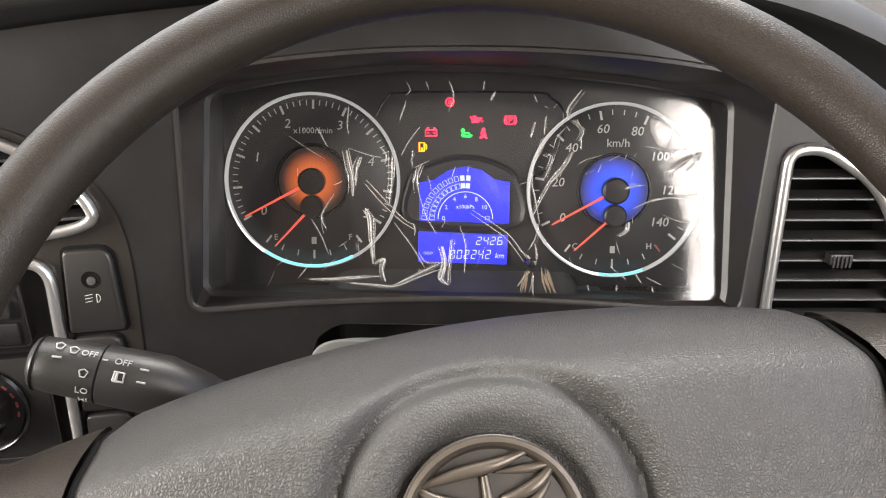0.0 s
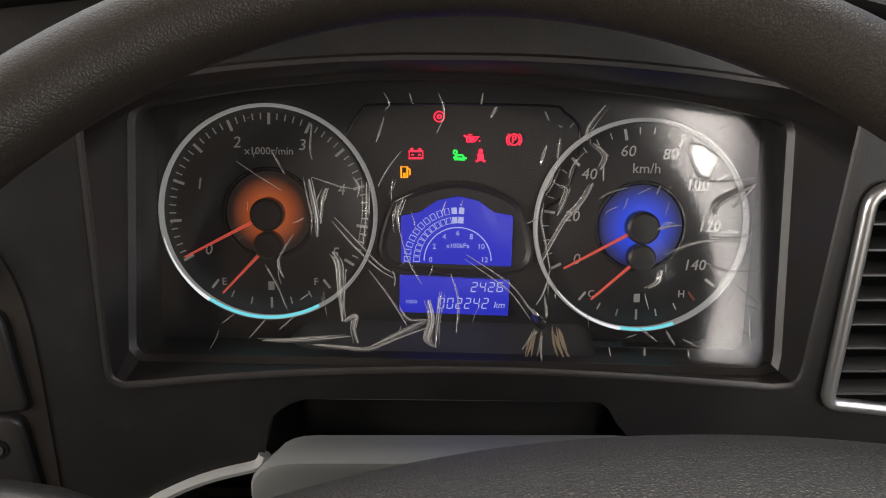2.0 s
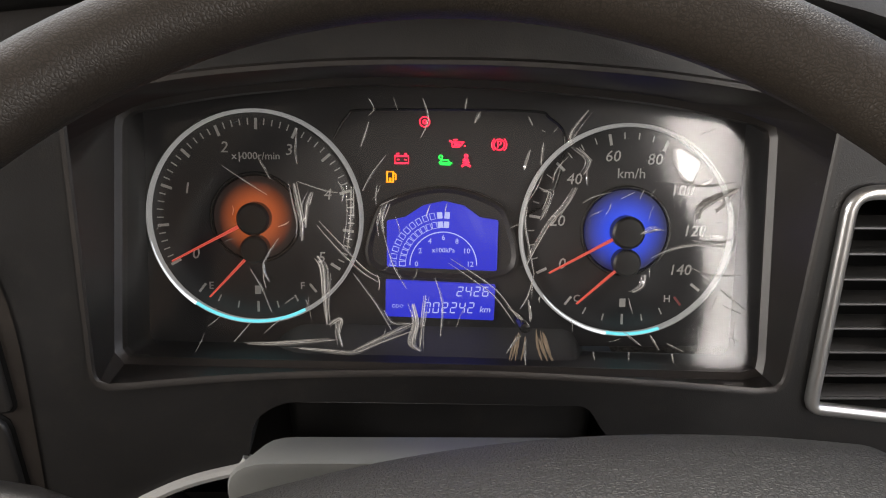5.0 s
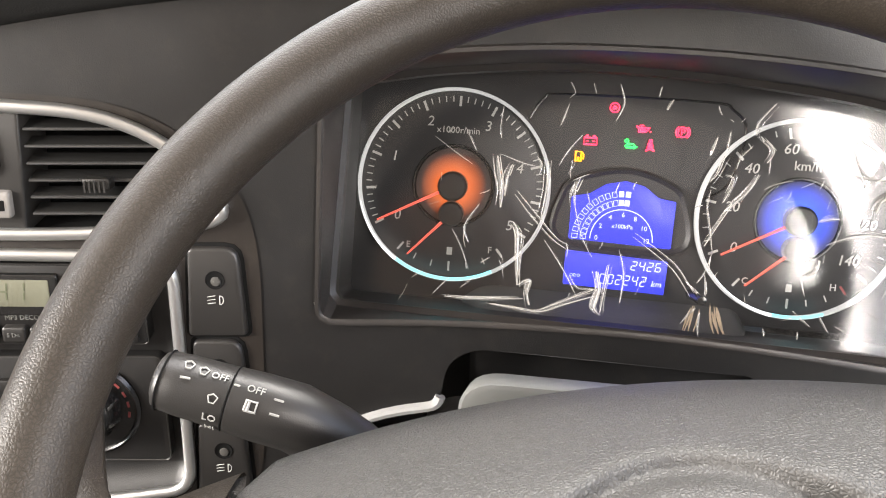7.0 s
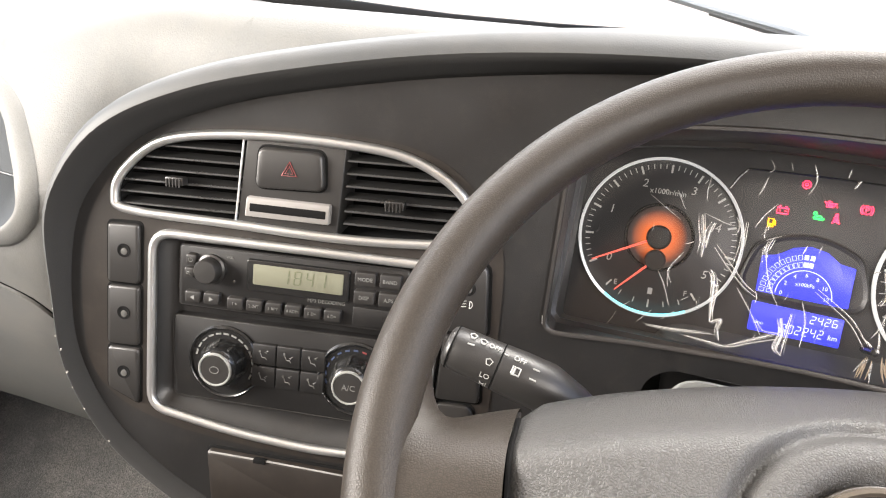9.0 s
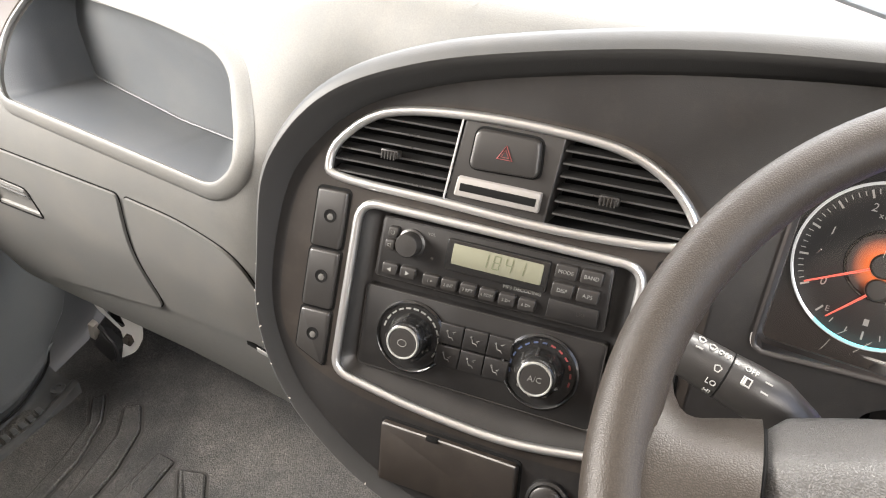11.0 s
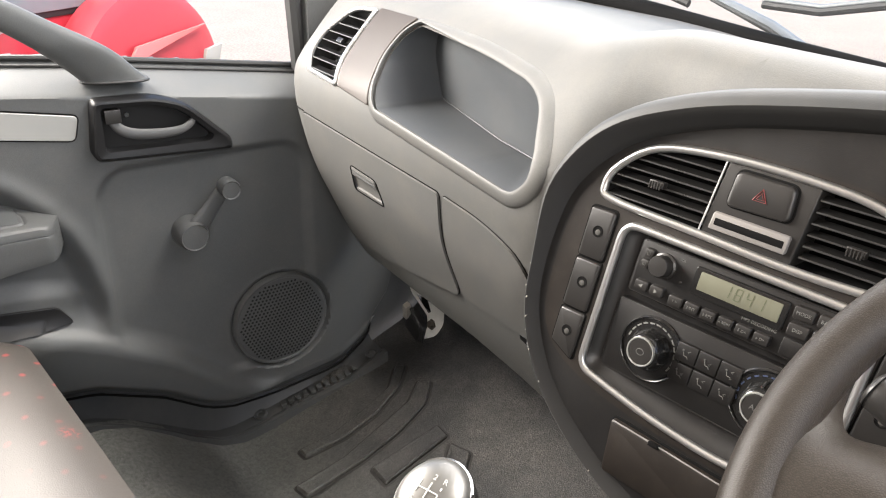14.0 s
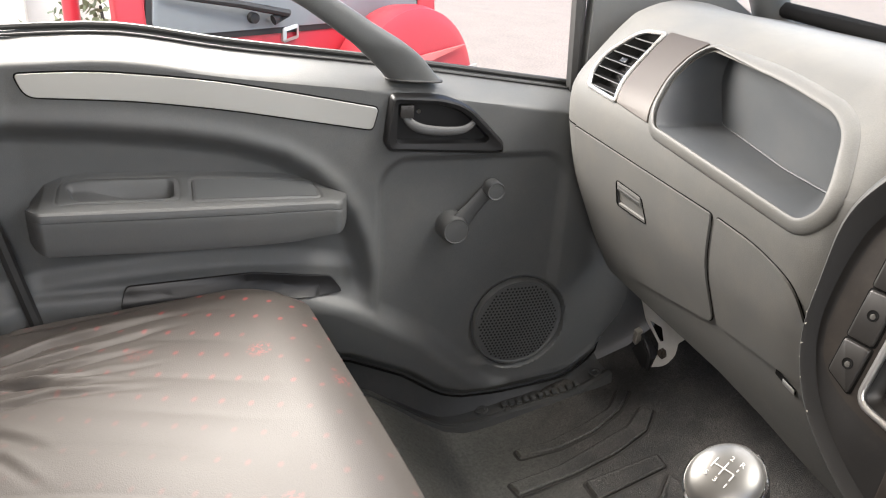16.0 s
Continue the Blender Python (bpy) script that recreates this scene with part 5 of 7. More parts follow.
fold([(0.115, 0.933), (0.108, 0.930)], 0.0006)
fold([(0.103, 0.933), (0.094, 0.931), (0.088, 0.928)], 0.0006)
fold([(0.169, 0.935), (0.159, 0.931), (0.150, 0.926), (0.149, 0.921)], 0.0031)
fold([(0.158, 0.924), (0.164, 0.929), (0.169, 0.935)], 0.0016)
fold([(0.132, 0.938), (0.150, 0.936), (0.169, 0.938)], 0.0008)
fold([(0.146, 0.911), (0.160, 0.910), (0.170, 0.913)], 0.0010)
fold([(0.144, 0.899), (0.156, 0.895), (0.172, 0.895)], 0.0008)
fold([(0.110, 0.869), (0.120, 0.862)], 0.0008)
fold([(0.125, 0.867), (0.130, 0.860)], 0.0010)
fold([(0.134, 0.863), (0.143, 0.859)], 0.0010)
fold([(0.095, 0.859), (0.096, 0.855)], 0.0008)
fold([(0.114, 0.859), (0.114, 0.855)], 0.0008)
fold([(0.137, 0.858), (0.138, 0.854)], 0.0008)
fold([(0.150, 0.871), (0.157, 0.868)], 0.0006)
fold([(0.165, 0.867), (0.172, 0.864)], 0.0006)
fold([(0.157, 0.879), (0.160, 0.885)], 0.0006)
fold([(0.162, 0.888), (0.175, 0.879)], 0.0006)
fold([(0.163, 0.881), (0.173, 0.877)], 0.0006)
for k in range(5):
    a = radians(random.choice((20, 60, 75, 110, 215, 250, 320)) + random.uniform(-12, 12))
    crease([(0.0605 + r * math.cos(a + 0.2 * r / 0.01), max(0.8525, 0.8685 + r * math.sin(a + 0.2 * r / 0.01))) for r in (0.004, 0.008, random.uniform(0.012, 0.018))], random.uniform(0.0004, 0.0008))
for k in range(40):
    a, z = random.uniform(-0.14, 0.175), random.uniform(0.856, 0.965)
    t = random.uniform(0.3, 1.9)
    L = random.uniform(0.003, 0.012)
    crease([(a, z), (a + 0.5 * L * math.cos(t) + random.uniform(-0.001, 0.001), min(0.972, z + 0.5 * L * math.sin(t))), (a + L * math.cos(t), min(0.974, z + L * math.sin(t)))], random.uniform(0.00015, 0.0003), FILM_EDGE if k % 3 == 0 else FILM)
GLUE = mat("dried_glue", (0.16, 0.12, 0.08), 0.5, vary=0.4, vary_scale=300)
for k in range(9):
    a0 = 0.0605 + random.uniform(-0.007, 0.008)
    crease([(a0, 0.8665 + random.uniform(-0.002, 0.003)), (a0 + 0.3 * (a0 - 0.0605), 0.861), (a0 + 0.7 * (a0 - 0.0605) + random.uniform(-0.001, 0.001), 0.8545)], random.uniform(0.0005, 0.0010), GLUE)
patch = rounded([(0.1344, 0.954), (0.1418, 0.9528), (0.1501, 0.9472), (0.1454, 0.9367), (0.1393, 0.9384), (0.134, 0.948)], 0.001, 2)
part("loose_flap", shell(patch, LP, [(0, 0.0008), (0.001, 0.0022)], cap1=True), FILM, film)

# ---- steering wheel ----
TIL = radians(54.6)
WC = Vector((0.016, 0.2, 0.948))
WN, WV, WU = Vector((0, -math.cos(TIL), math.sin(TIL))), Vector((0, math.sin(TIL), math.cos(TIL))), Vector((1, 0, 0))
TURNED = radians(9.5)


def W(u, v, h=0.0):
    """In the wheel's own plane, turned a little to the left as it stands."""
    c, s = math.cos(TURNED), math.sin(TURNED)
    return WC + WU * (u * c - v * s) + WV * (u * s + v * c) + WN * h


wheel = thing("steering_wheel", WC, "black leather-grained two-spoke steering wheel with wide horn pad", "steering wheel")
R, RT = 0.205, 0.0147
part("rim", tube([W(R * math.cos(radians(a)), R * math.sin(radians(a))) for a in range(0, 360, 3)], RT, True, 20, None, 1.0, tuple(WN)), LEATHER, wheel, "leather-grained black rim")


def pad_height(u, v):
    """A shallow dome with a ridge across, and a groove round the badge."""
    ridge = 0.015 - 0.62 * u * u
    top = 0.0590 - 0.0225 * (u / 0.14) ** 2
    steep = 1.22 * (top - 0.003) / (top - ridge)
    h = 0.0135 + 0.0022 * math.exp(-((v - ridge) / 0.010) ** 2) - 0.22 * (u / 0.15) ** 2 * 0.04 - steep * 0.005 * math.log1p(math.exp((v - ridge - 0.001) / 0.005))
    h -= 0.26 * 0.006 * math.log1p(math.exp((-0.006 - v) / 0.006))
    r = math.hypot(u + 0.0045, v + 0.034)
    h -= 0.0085 * math.exp(-((r - 0.0555) / 0.0042) ** 2) + 0.0015 * (1 - ss(0.050, 0.056, r)) + 0.0065 * (1 - ss(0.032, 0.041, r))
    return h - 0.002 * ss(0.10, 0.14, abs(u))


PAD_W = 0.147


def pad_fn(i, j):
    """The pad as rows from its lower to its upper edge, with a skirt round it."""
    p, q = min(1, max(0, i)), min(1, max(0, j))
    u = PAD_W * (2 * p - 1)
    e = abs(2 * p - 1)
    top = 0.0590 - 0.0225 * (u / 0.14) ** 2 - 0.010 * max(0, e - 0.93) / 0.07
    low = -0.130 + 0.070 * e ** 3 + 0.012 * max(0, e - 0.93) / 0.07
    v = low + (top - low) * q
    edge = max(0.0, 1 - min(q, 1 - q) / 0.05, 1 - (1 - e) / 0.05)
    h = pad_height(u, v) - 0.0045 * edge ** 2
    out = (i != p) or (j != q)
    return W(u, v, h - (0.022 if out else 0))


def pad():
    return grid(pad_fn, [-0.1] + [k / 150 for k in range(151)] + [1.1], [-0.1] + [k / 120 for k in range(121)] + [1.1])


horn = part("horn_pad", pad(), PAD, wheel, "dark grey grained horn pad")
for i in (0.0, 1.0):
    part("seam", tube([pad_fn(i, 0.12 + 0.88 * j / 30) + WN * 0.0006 for j in range(31)], 0.0016, False, 8), CAVITY, wheel, "dark joint between pad and spoke")


def spoke(sgn):
    def fn(s, w):
        u = 0.1478 + s * (R - 0.1478)
        fl = ss(0.35, 1.0, s)
        top = 0.034 - 0.028 * s + 0.062 * fl ** 2.2
        bot = -0.052 - 0.004 * s - 0.050 * fl ** 2.2
        v = bot + (top - bot) * (0.5 + 0.5 * math.cos(w))
        uu = u
        if s > 0.5:
            lim = math.sqrt(max(0.0, (R + 0.002) ** 2 - v * v))
            uu = u + (lim - R) * ss(0.3, 1.0, s)
        h = -0.004 + (0.0135 + 0.0005 * s) * math.sin(w) * (1 if math.sin(w) > 0 else 1.1)
        return W(sgn * uu, v, h - 0.002 * (1 - s) - (1 - s) ** 0.7 * 1.1 * 0.006 * math.log1p(math.exp((v - 0.003) / 0.006)))
    return grid(fn, [i / 16 for i in range(17)], [2 * math.pi * j / 28 for j in range(29)])


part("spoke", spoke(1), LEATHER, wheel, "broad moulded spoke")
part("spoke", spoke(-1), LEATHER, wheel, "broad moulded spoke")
badge_c = (-0.0045, -0.0330)
bmx = frame_of(W(badge_c[0], badge_c[1], 0.0012), W(1, 0) - W(0, 0), W(0, 1) - W(0, 0) + 0.26 * WN)
BADGE_DARK = mat("badge_recess", (0.026, 0.021, 0.017), 0.5, vary=0.25, vary_scale=60)
badge = part("badge", lathe([(0.0325, -0.004), (0.0325, 0.001), (0.0305, 0.003), (0.0285, 0.002), (0.0275, 0.0), (0.001, 0.0002)], bmx, 48), BADGE_DARK, horn, "round moulded badge of plain wings")
BRASS = mat("badge_bronze", (0.085, 0.072, 0.058), 0.36, metal=0.45, vary=0.2)
part("badge_ring", lathe([(0.0322, 0.001), (0.0318, 0.0040), (0.0303, 0.0046), (0.0290, 0.0034), (0.0284, 0.0005)], bmx, 48, cap=False), BRASS, badge)
for sg in (-1, 1):
    for k in range(5):
        y = 0.0165 - k * 0.0058
        part("wing", tube(smooth_curve([bmx @ Vector((sg * 0.0045, y - 0.006, 0.0008)), bmx @ Vector((sg * 0.011, y - 0.0052, 0.0024)), bmx @ Vector((sg * (0.0185 - k * 0.0025), y - 0.002, 0.0022)), bmx @ Vector((sg * (0.0245 - k * 0.003), y + 0.003, 0.0008))], 4, False),
                          [0.0009 + 0.0013 * math.sin(math.pi * j / 12) for j in range(13)], False, 14), BRASS, badge)
part("stem", tube([bmx @ Vector((0, 0.019, 0.001)), bmx @ Vector((0, 0.0, 0.0018)), bmx @ Vector((0, -0.024, 0.001))], [0.0014, 0.0026, 0.0016], False, 14), BRASS, badge)
part("top_bar", tube(smooth_curve([bmx @ Vector((-0.0240, 0.0185, 0.0008)), bmx @ Vector((-0.010, 0.0208, 0.0022)), bmx @ Vector((0.004, 0.0222, 0.0024)), bmx @ Vector((0.0165, 0.0248, 0.0008))], 4, False),
                     [0.0007 + 0.0017 * math.sin(math.pi * j / 12) for j in range(13)], False, 14), BRASS, badge)
part("top_bar", tube([bmx @ Vector((0.004, 0.0195, 0.0010)), bmx @ Vector((0.015, 0.0190, 0.0020)), bmx @ Vector((0.0255, 0.0195, 0.0008))], [0.0008, 0.0017, 0.0007], False, 14), BRASS, badge)
part("boss", lathe([(0.055, -0.03), (0.06, -0.06), (0.05, -0.09)], frame_of(W(0, -0.03, 0), W(1, 0) - W(0, 0), W(0, 1) - W(0, 0)), 32), BLACK, wheel)
for k in range(2):
    part("switch_pad", box(frame_of(W(0.158, -0.075 - 0.012 * k, 0.012), W(1, 0) - W(0, 0), W(0, 1) - W(0, 0)), 0.018, 0.010, 0.006, 0.002), SWITCH, wheel)

# column shroud under the wheel, with its light grey collar
column = thing("steering_column", (0.01, 0.38, 0.78), "grey plastic steering column shroud behind the wheel", "steering column")


def shroud(grow, y0, y1, zt):
    prof = rounded([(-0.070 - grow, 0.66), (-0.072 - grow, zt - 0.012), (-0.055 - grow, zt), (0.085 + grow, zt), (0.10 + grow, zt - 0.012), (0.10 + grow, 0.66)], 0.014, 5)
    return shell(prof, lambda a, b, d: Vector((a, y0 + (y1 - y0) * d, b)), [(0.004, 0), (0, 0.03), (0, 1.0)], cap0=True, cap1=True)


COLLAR = rounded([(-0.068, 0.80), (-0.067, 0.912), (0.098, 0.912), (0.100, 0.80)], [0.005, 0.019, 0.019, 0.005], 6)
part("collar", shell(COLLAR, lambda a, b, d: Vector((a, 0.298 + 0.044 * d, b - 0.034 * d)), [(0.005, 0.0), (0.0015, 0.03), (0, 0.10), (0, 1.0)], cap0=True, cap1=True), COLLAR_GREY, column, "light grey collar of the column shroud")
part("upper_shroud", shroud(0.026, 0.350, 0.418, 0.788), GREY, column, "grey upper shroud")
part("inner_cover", shroud(0.0, 0.425, 0.50, 0.838), BLACK, column, "dark inner cover")
part("cut_edge", tube([F(a, b, 0.001) for a, b in COLUMN_GAP if a < -0.084 and b > 0.74], 0.0032, False, 8), GREY_LIGHT, column, "light grey edge of the column cut-out")
part("gap_wall", shell(COLUMN_GAP, F, [(0, 0.0), (0, -0.10)], cap1=True), BLACK_SOFT, column)

# wiper stalk
stalk = thing("wiper_stalk", (-0.1, 0.31, 0.88), "black wiper stalk with white symbols beside the wheel", "control stalk")
axis = Vector((0.964, 0.012, -0.266)).normalized()
s_tip = Vector((-0.1653, 0.2794, 0.9074)) - axis * 0.027
s_path = [s_tip + axis * k for k in (0.0, 0.0006, 0.002, 0.004, 0.012, 0.0318, 0.0323, 0.0328, 0.045, 0.060)] + [Vector((-0.119, 0.282, 0.8865)), Vector((-0.1105, 0.284, 0.8765)), Vector((-0.103, 0.288, 0.864)), Vector((-0.094, 0.296, 0.845))]
part("lever", tube(s_path, [0.004, 0.0085, 0.0112, 0.0124, 0.0130, 0.0136, 0.0130, 0.0138, 0.0144, 0.0146, 0.0146, 0.0146, 0.0144, 0.014], False, 24), SWITCH, stalk, "tapered black lever")
for k, r in ((0.0042, 0.0127), (0.0322, 0.0136)):
    part("joint_ring", tube([s_tip + axis * k + r * (Vector((0, 1, 0)) * math.cos(q * math.pi / 14) + axis.cross(Vector((0, 1, 0))).normalized() * math.sin(q * math.pi / 14)) for q in range(28)], 0.0004, True, 6), CAVITY, stalk, "fine dark joint round the lever")
eye_at = Vector((-0.03, 0.02, 1.15))


def on_stalk(s, a, r=0.0142):
    """On the lever: s along it from the tip, a degrees round it from the side that faces the driver."""
    p = s_tip + axis * (s + 0.022)
    n0 = (eye_at - p)
    n0 = (n0 - axis * n0.dot(axis)).normalized()
    t0 = axis.cross(n0)
    nn = n0 * math.cos(radians(a)) + t0 * math.sin(radians(a))
    return frame_of(p + nn * r, axis, nn.cross(axis))


def stalk_mark(s, a, pts, w=0.00035, r=0.0138):
    m_ = on_stalk(s, a, r)
    part("symbol", tube([m_ @ Vector((x, y, 0)) for x, y in pts], w, False, 5), STALK_WHITE, stalk)


wip = [(-0.0020, 0.0012), (0.0, 0.0022), (0.0020, 0.0012), (0.0010, -0.0014), (-0.0010, -0.0014), (-0.0020, 0.0012)]
stalk_mark(-0.0085, -38, wip)
stalk_mark(-0.0080, -14, [(-0.002, -0.0002), (0.002, 0.0002)], 0.0005)
stalk_mark(-0.0020, -34, wip)
stalk_mark(0.0050, 8, wip)
lettering("print", "OFF", 0.0042, on_stalk(0.0050, -32, 0.0140), STALK_WHITE, stalk)
lettering("print", "LO", 0.0046, on_stalk(0.0055, 42, 0.0140), STALK_WHITE, stalk)
lettering("print", "HI", 0.0046, on_stalk(0.0060, 70, 0.0140), STALK_WHITE, stalk)
stalk_mark(0.0125, -26, [(-0.0012, 0), (0.0012, 0)], 0.0005, 0.0139)
lettering("print", "OFF", 0.0044, on_stalk(0.0205, -26, 0.0144), STALK_WHITE, stalk)
stalk_mark(0.0205, 2, [(-0.0022, -0.002), (-0.0022, 0.0022), (0.0022, 0.0022), (0.0022, -0.002), (-0.0022, -0.002)], 0.0006, 0.0143)
stalk_mark(0.0205, 2, [(-0.001, -0.002), (-0.001, 0.0022)], 0.0007, 0.0143)
stalk_mark(0.0305, -20, [(-0.002, 0), (0.002, 0)], 0.0005, 0.0144)
stalk_mark(0.0305, 4, [(-0.002, 0), (0.002, 0)], 0.0005, 0.0144)

# ---- grey dashboard body, left of the fascia and over the top ----
PROF = smooth_curve([(0.64, 0.40), (0.575, 0.445), (0.52, 0.50), (0.455, 0.60), (0.41, 0.69), (0.382, 0.755), (0.364, 0.822), (0.357, 0.865), (0.361, 0.908), (0.393, 0.950), (0.438, 0.998), (0.468, 1.018),
                     (0.52, 1.030), (0.62, 1.022), (0.72, 1.008), (0.80, 0.999)], 5, False)
ARC = [0.0]
for p, q in zip(PROF, PROF[1:]):
    ARC.append(ARC[-1] + math.hypot(q[0] - p[0], q[1] - p[1]))
PY, PZ = [p[0] for p in PROF], [p[1] for p in PROF]


def s_of(z):
    """Arc length of a height on the face of the dashboard."""
    k = max(range(len(PZ)), key=lambda i: PZ[i])
    return float(np.interp(z, PZ[:k + 1], ARC[:k + 1]))


def G(x, s, d=0.0):
    """On the grey dashboard: x across, s along its section, d out of it."""
    y, z = float(np.interp(s, ARC, PY)), float(np.interp(s, ARC, PZ))
    y2, z2 = float(np.interp(s + 0.01, ARC, PY)), float(np.interp(s + 0.01, ARC, PZ))
    y1, z1 = float(np.interp(s - 0.01, ARC, PY)), float(np.interp(s - 0.01, ARC, PZ))
    t = Vector((0, y2 - y1, z2 - z1)).normalized()
    nn = Vector((0, -t.z, t.y))
    near = ss(-0.66, -0.50, x)
    front = 1 - ss(0.46, 0.60, y)
    rise = ss(0.93, 1.02, z)
    z += 0.030 * near * rise * front - 0.028 * ss(-0.80, -0.35, x) * (1 - front)
    y += 0.035 * ss(-0.57, -0.49, x) * (1 - ss(0.50, 0.54, y)) * (1 - rise) + 0.012 * ss(-0.62, -0.52, x) * (1 - ss(0.50, 0.54, y))
    end = max(0.0, (-1.115 - x) / 0.075)
    y += 0.05 * end ** 2.2 * (1 - ss(0.55, 0.7, y))
    return Vector((x, y, z)) + nn * d


def gz(pts):
    return [(x, s_of(z)) for x, z in pts]


TRAY = rounded(gz([(-0.903, 0.997), (-0.918, 0.983), (-0.923, 0.955), (-0.905, 0.920), (-0.889, 0.900), (-0.72, 0.886), (-0.608, 0.876), (-0.586, 0.898), (-0.592, 0.920), (-0.622, 0.960), (-0.655, 0.976), (-0.75, 0.988)]),
               [0.008, 0.02, 0.04, 0.03, 0.008, 0.05, 0.018, 0.02, 0.03, 0.03, 0.04, 0.06], 6)
SIDE_VENT = rounded(gz([(-1.085, 0.911), (-1.0, 0.907), (-1.0175, 0.935), (-1.020, 0.999), (-1.073, 0.995), (-1.106, 0.958), (-1.106, 0.935)]), [0.004, 0.004, 0.03, 0.004, 0.02, 0.02, 0.015], 4)
LEFT, RIGHT = -1.19, 0.47
DASH_LOW = [(-1.19, 0.572), (-1.04, 0.557), (-0.82, 0.543), (-0.72, 0.515), (-0.62, 0.460), (-0.50, 0.42), (0.5, 0.42)]
DASH_OUT = [(LEFT + (RIGHT - LEFT) * i / 40, s_of(lerp_table(DASH_LOW, LEFT + (RIGHT - LEFT) * i / 40))) for i in range(40)] + [(RIGHT, s_of(0.42) + (ARC[-1] - s_of(0.42)) * i / 20) for i in range(20)] + \
           [(RIGHT + (LEFT - RIGHT) * i / 20, ARC[-1]) for i in range(20)] + [(LEFT, ARC[-1] + (s_of(0.572) - ARC[-1]) * i / 20) for i in range(20)]
FASCIA_HOLE = rounded(gz([(-0.505, 0.72), (-0.508, 0.945), (-0.45, 0.972), (-0.30, 0.985), (0.17, 0.985), (0.27, 0.95), (0.29, 0.90), (0.29, 0.72)]), 0.02, 3)
part("body", sheet(DASH_OUT, [TRAY, SIDE_VENT, FASCIA_HOLE], G, [-1.185, -1.175, -1.16, -1.145, -1.13, -1.115] + [-0.70 + 0.02 * i for i in range(21)] + [-0.26 + 0.04 * i for i in range(15)] + [-1.0, -0.8],
                   [ARC[-1] * i / 70 for i in range(1, 70)]), GREY, dash, "light grey grained plastic body")
# tray: rim, walls, floor


def tray_in(a, s, k):
    p = G(a, s)
    if k == 0:
        return p
    x = a + 0.008 * ss(-0.88, -0.92, a) - 0.045 * ss(-0.70, -0.60, a)
    return Vector((x, 0.468 - 0.15 * (x + 0.91), max(0.887 + (p.z - 0.887) * 0.97, 0.887)))


tb = bmesh.new()
TI = TRAY
r0 = [tb.verts.new(G(a, s)) for a, s in TI]
r1 = [tb.verts.new(tray_in(a, s, 2)) for a, s in TI]
for i in range(len(TI)):
    tb.faces.new((r0[i], r0[(i + 1) % len(TI)], r1[(i + 1) % len(TI)], r1[i]))
bmesh.ops.triangulate(tb, faces=[tb.faces.new(r1)])
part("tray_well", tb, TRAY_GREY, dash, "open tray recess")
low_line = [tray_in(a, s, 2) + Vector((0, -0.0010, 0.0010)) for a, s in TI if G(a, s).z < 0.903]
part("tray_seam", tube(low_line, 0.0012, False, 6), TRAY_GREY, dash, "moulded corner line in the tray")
part("tray_rim", tube([G(a, s, 0.0010) for a, s in offset2(TRAY, -0.0085)], 0.0095, True, 14, None, 0.32), GREY, dash, "raised rim of the tray")

side = thing("side_air_vent", G(-1.05, s_of(0.95)), "black air vent with silver surround at the dashboard's end", "air vent")
part("well", shell(SIDE_VENT, G, [(0, 0.0), (0.002, -0.03)]), RUBBER, side)
part("surround", tube([G(a, s, 0.002) for a, s in SIDE_VENT], 0.0034, True, 8), SILVER, side, "silver surround")
for i in range(7):
    s = s_of(0.918) + i * 0.0155
    sp = span(offset2(SIDE_VENT, 0.002), s)
    if sp:
        part("slat", grid(lambda u, v: G(sp[0] + (sp[1] - sp[0]) * u, s + (v - 0.5) * 0.009, 0.0005 - 0.012 * v), [0, 0.5, 1], [0, 0.1, 0.9, 1]), HANDLE_BLACK, side)
        # Paler bead painted as the highlight on the slat's front.
        part("slat_glint", tube([G(sp[0] + (sp[1] - sp[0]) * u, s - 0.0045, 0.0005) for u in (0, 0.5, 1)], 0.0011, False, 6), BLACK_SOFT, side)
part("tab", box(Matrix.Translation(G(-1.055, s_of(0.955), -0.001)) @ pose(0, 0, 0, -45, 0, 0), 0.016, 0.006, 0.008, 0.001), HANDLE_BLACK, side)
part("bronze_panel", curved_plate(rounded(gz([(-0.996, 0.9055), (-0.908, 0.8990), (-0.921, 0.923), (-0.937, 0.955), (-0.934, 0.985), (-0.919, 1.003), (-1.013, 1.003), (-1.012, 0.935)]), [0.004, 0.004, 0.03, 0.04, 0.02, 0.004, 0.004, 0.03], 4), G, -0.002, 0.0025, 0.001, [-0.98, -0.95, -0.935, -0.92], [s_of(0.9 + 0.008 * i) for i in range(1, 13)]), BROWN, dash, "bronze-brown satin panel beside the vent")

# glove box lid and the panel next to it
glove = thing("glove_box_lid", G(-0.93, s_of(0.75)), "closed light grey glove box lid with a recessed pull", "glove box")
HANDLE = rounded(gz([(-0.985, 0.752), (-0.978, 0.795), (-0.908, 0.792), (-0.902, 0.752)]), 0.008, 4)
LID = rounded(gz([(-1.108, 0.841), (-0.748, 0.829), (-0.764, 0.755), (-0.775, 0.655), (-1.06, 0.60), (-1.114, 0.72)]), [0.006, 0.006, 0.03, 0.02, 0.04, 0.04], 5)
LIDCUT = [-1.12 + 0.05 * i for i in range(8)]
part("gap", plate(offset2(LID, -0.0018), G, -0.002, 0.0008, 0.0002), CAVITY, glove)
part("end_seam", tube([G(-1.187 + 0.0079 * i, s_of(0.8435), 0.0002) for i in range(11)], 0.0011, False, 6), CAVITY, dash, "thin seam at the dashboard's end")
lb = sheet(LID, [HANDLE], lambda a, s, d: G(a, s, 0.0032), LIDCUT, [s_of(0.6 + 0.02 * i) for i in range(1, 12)])
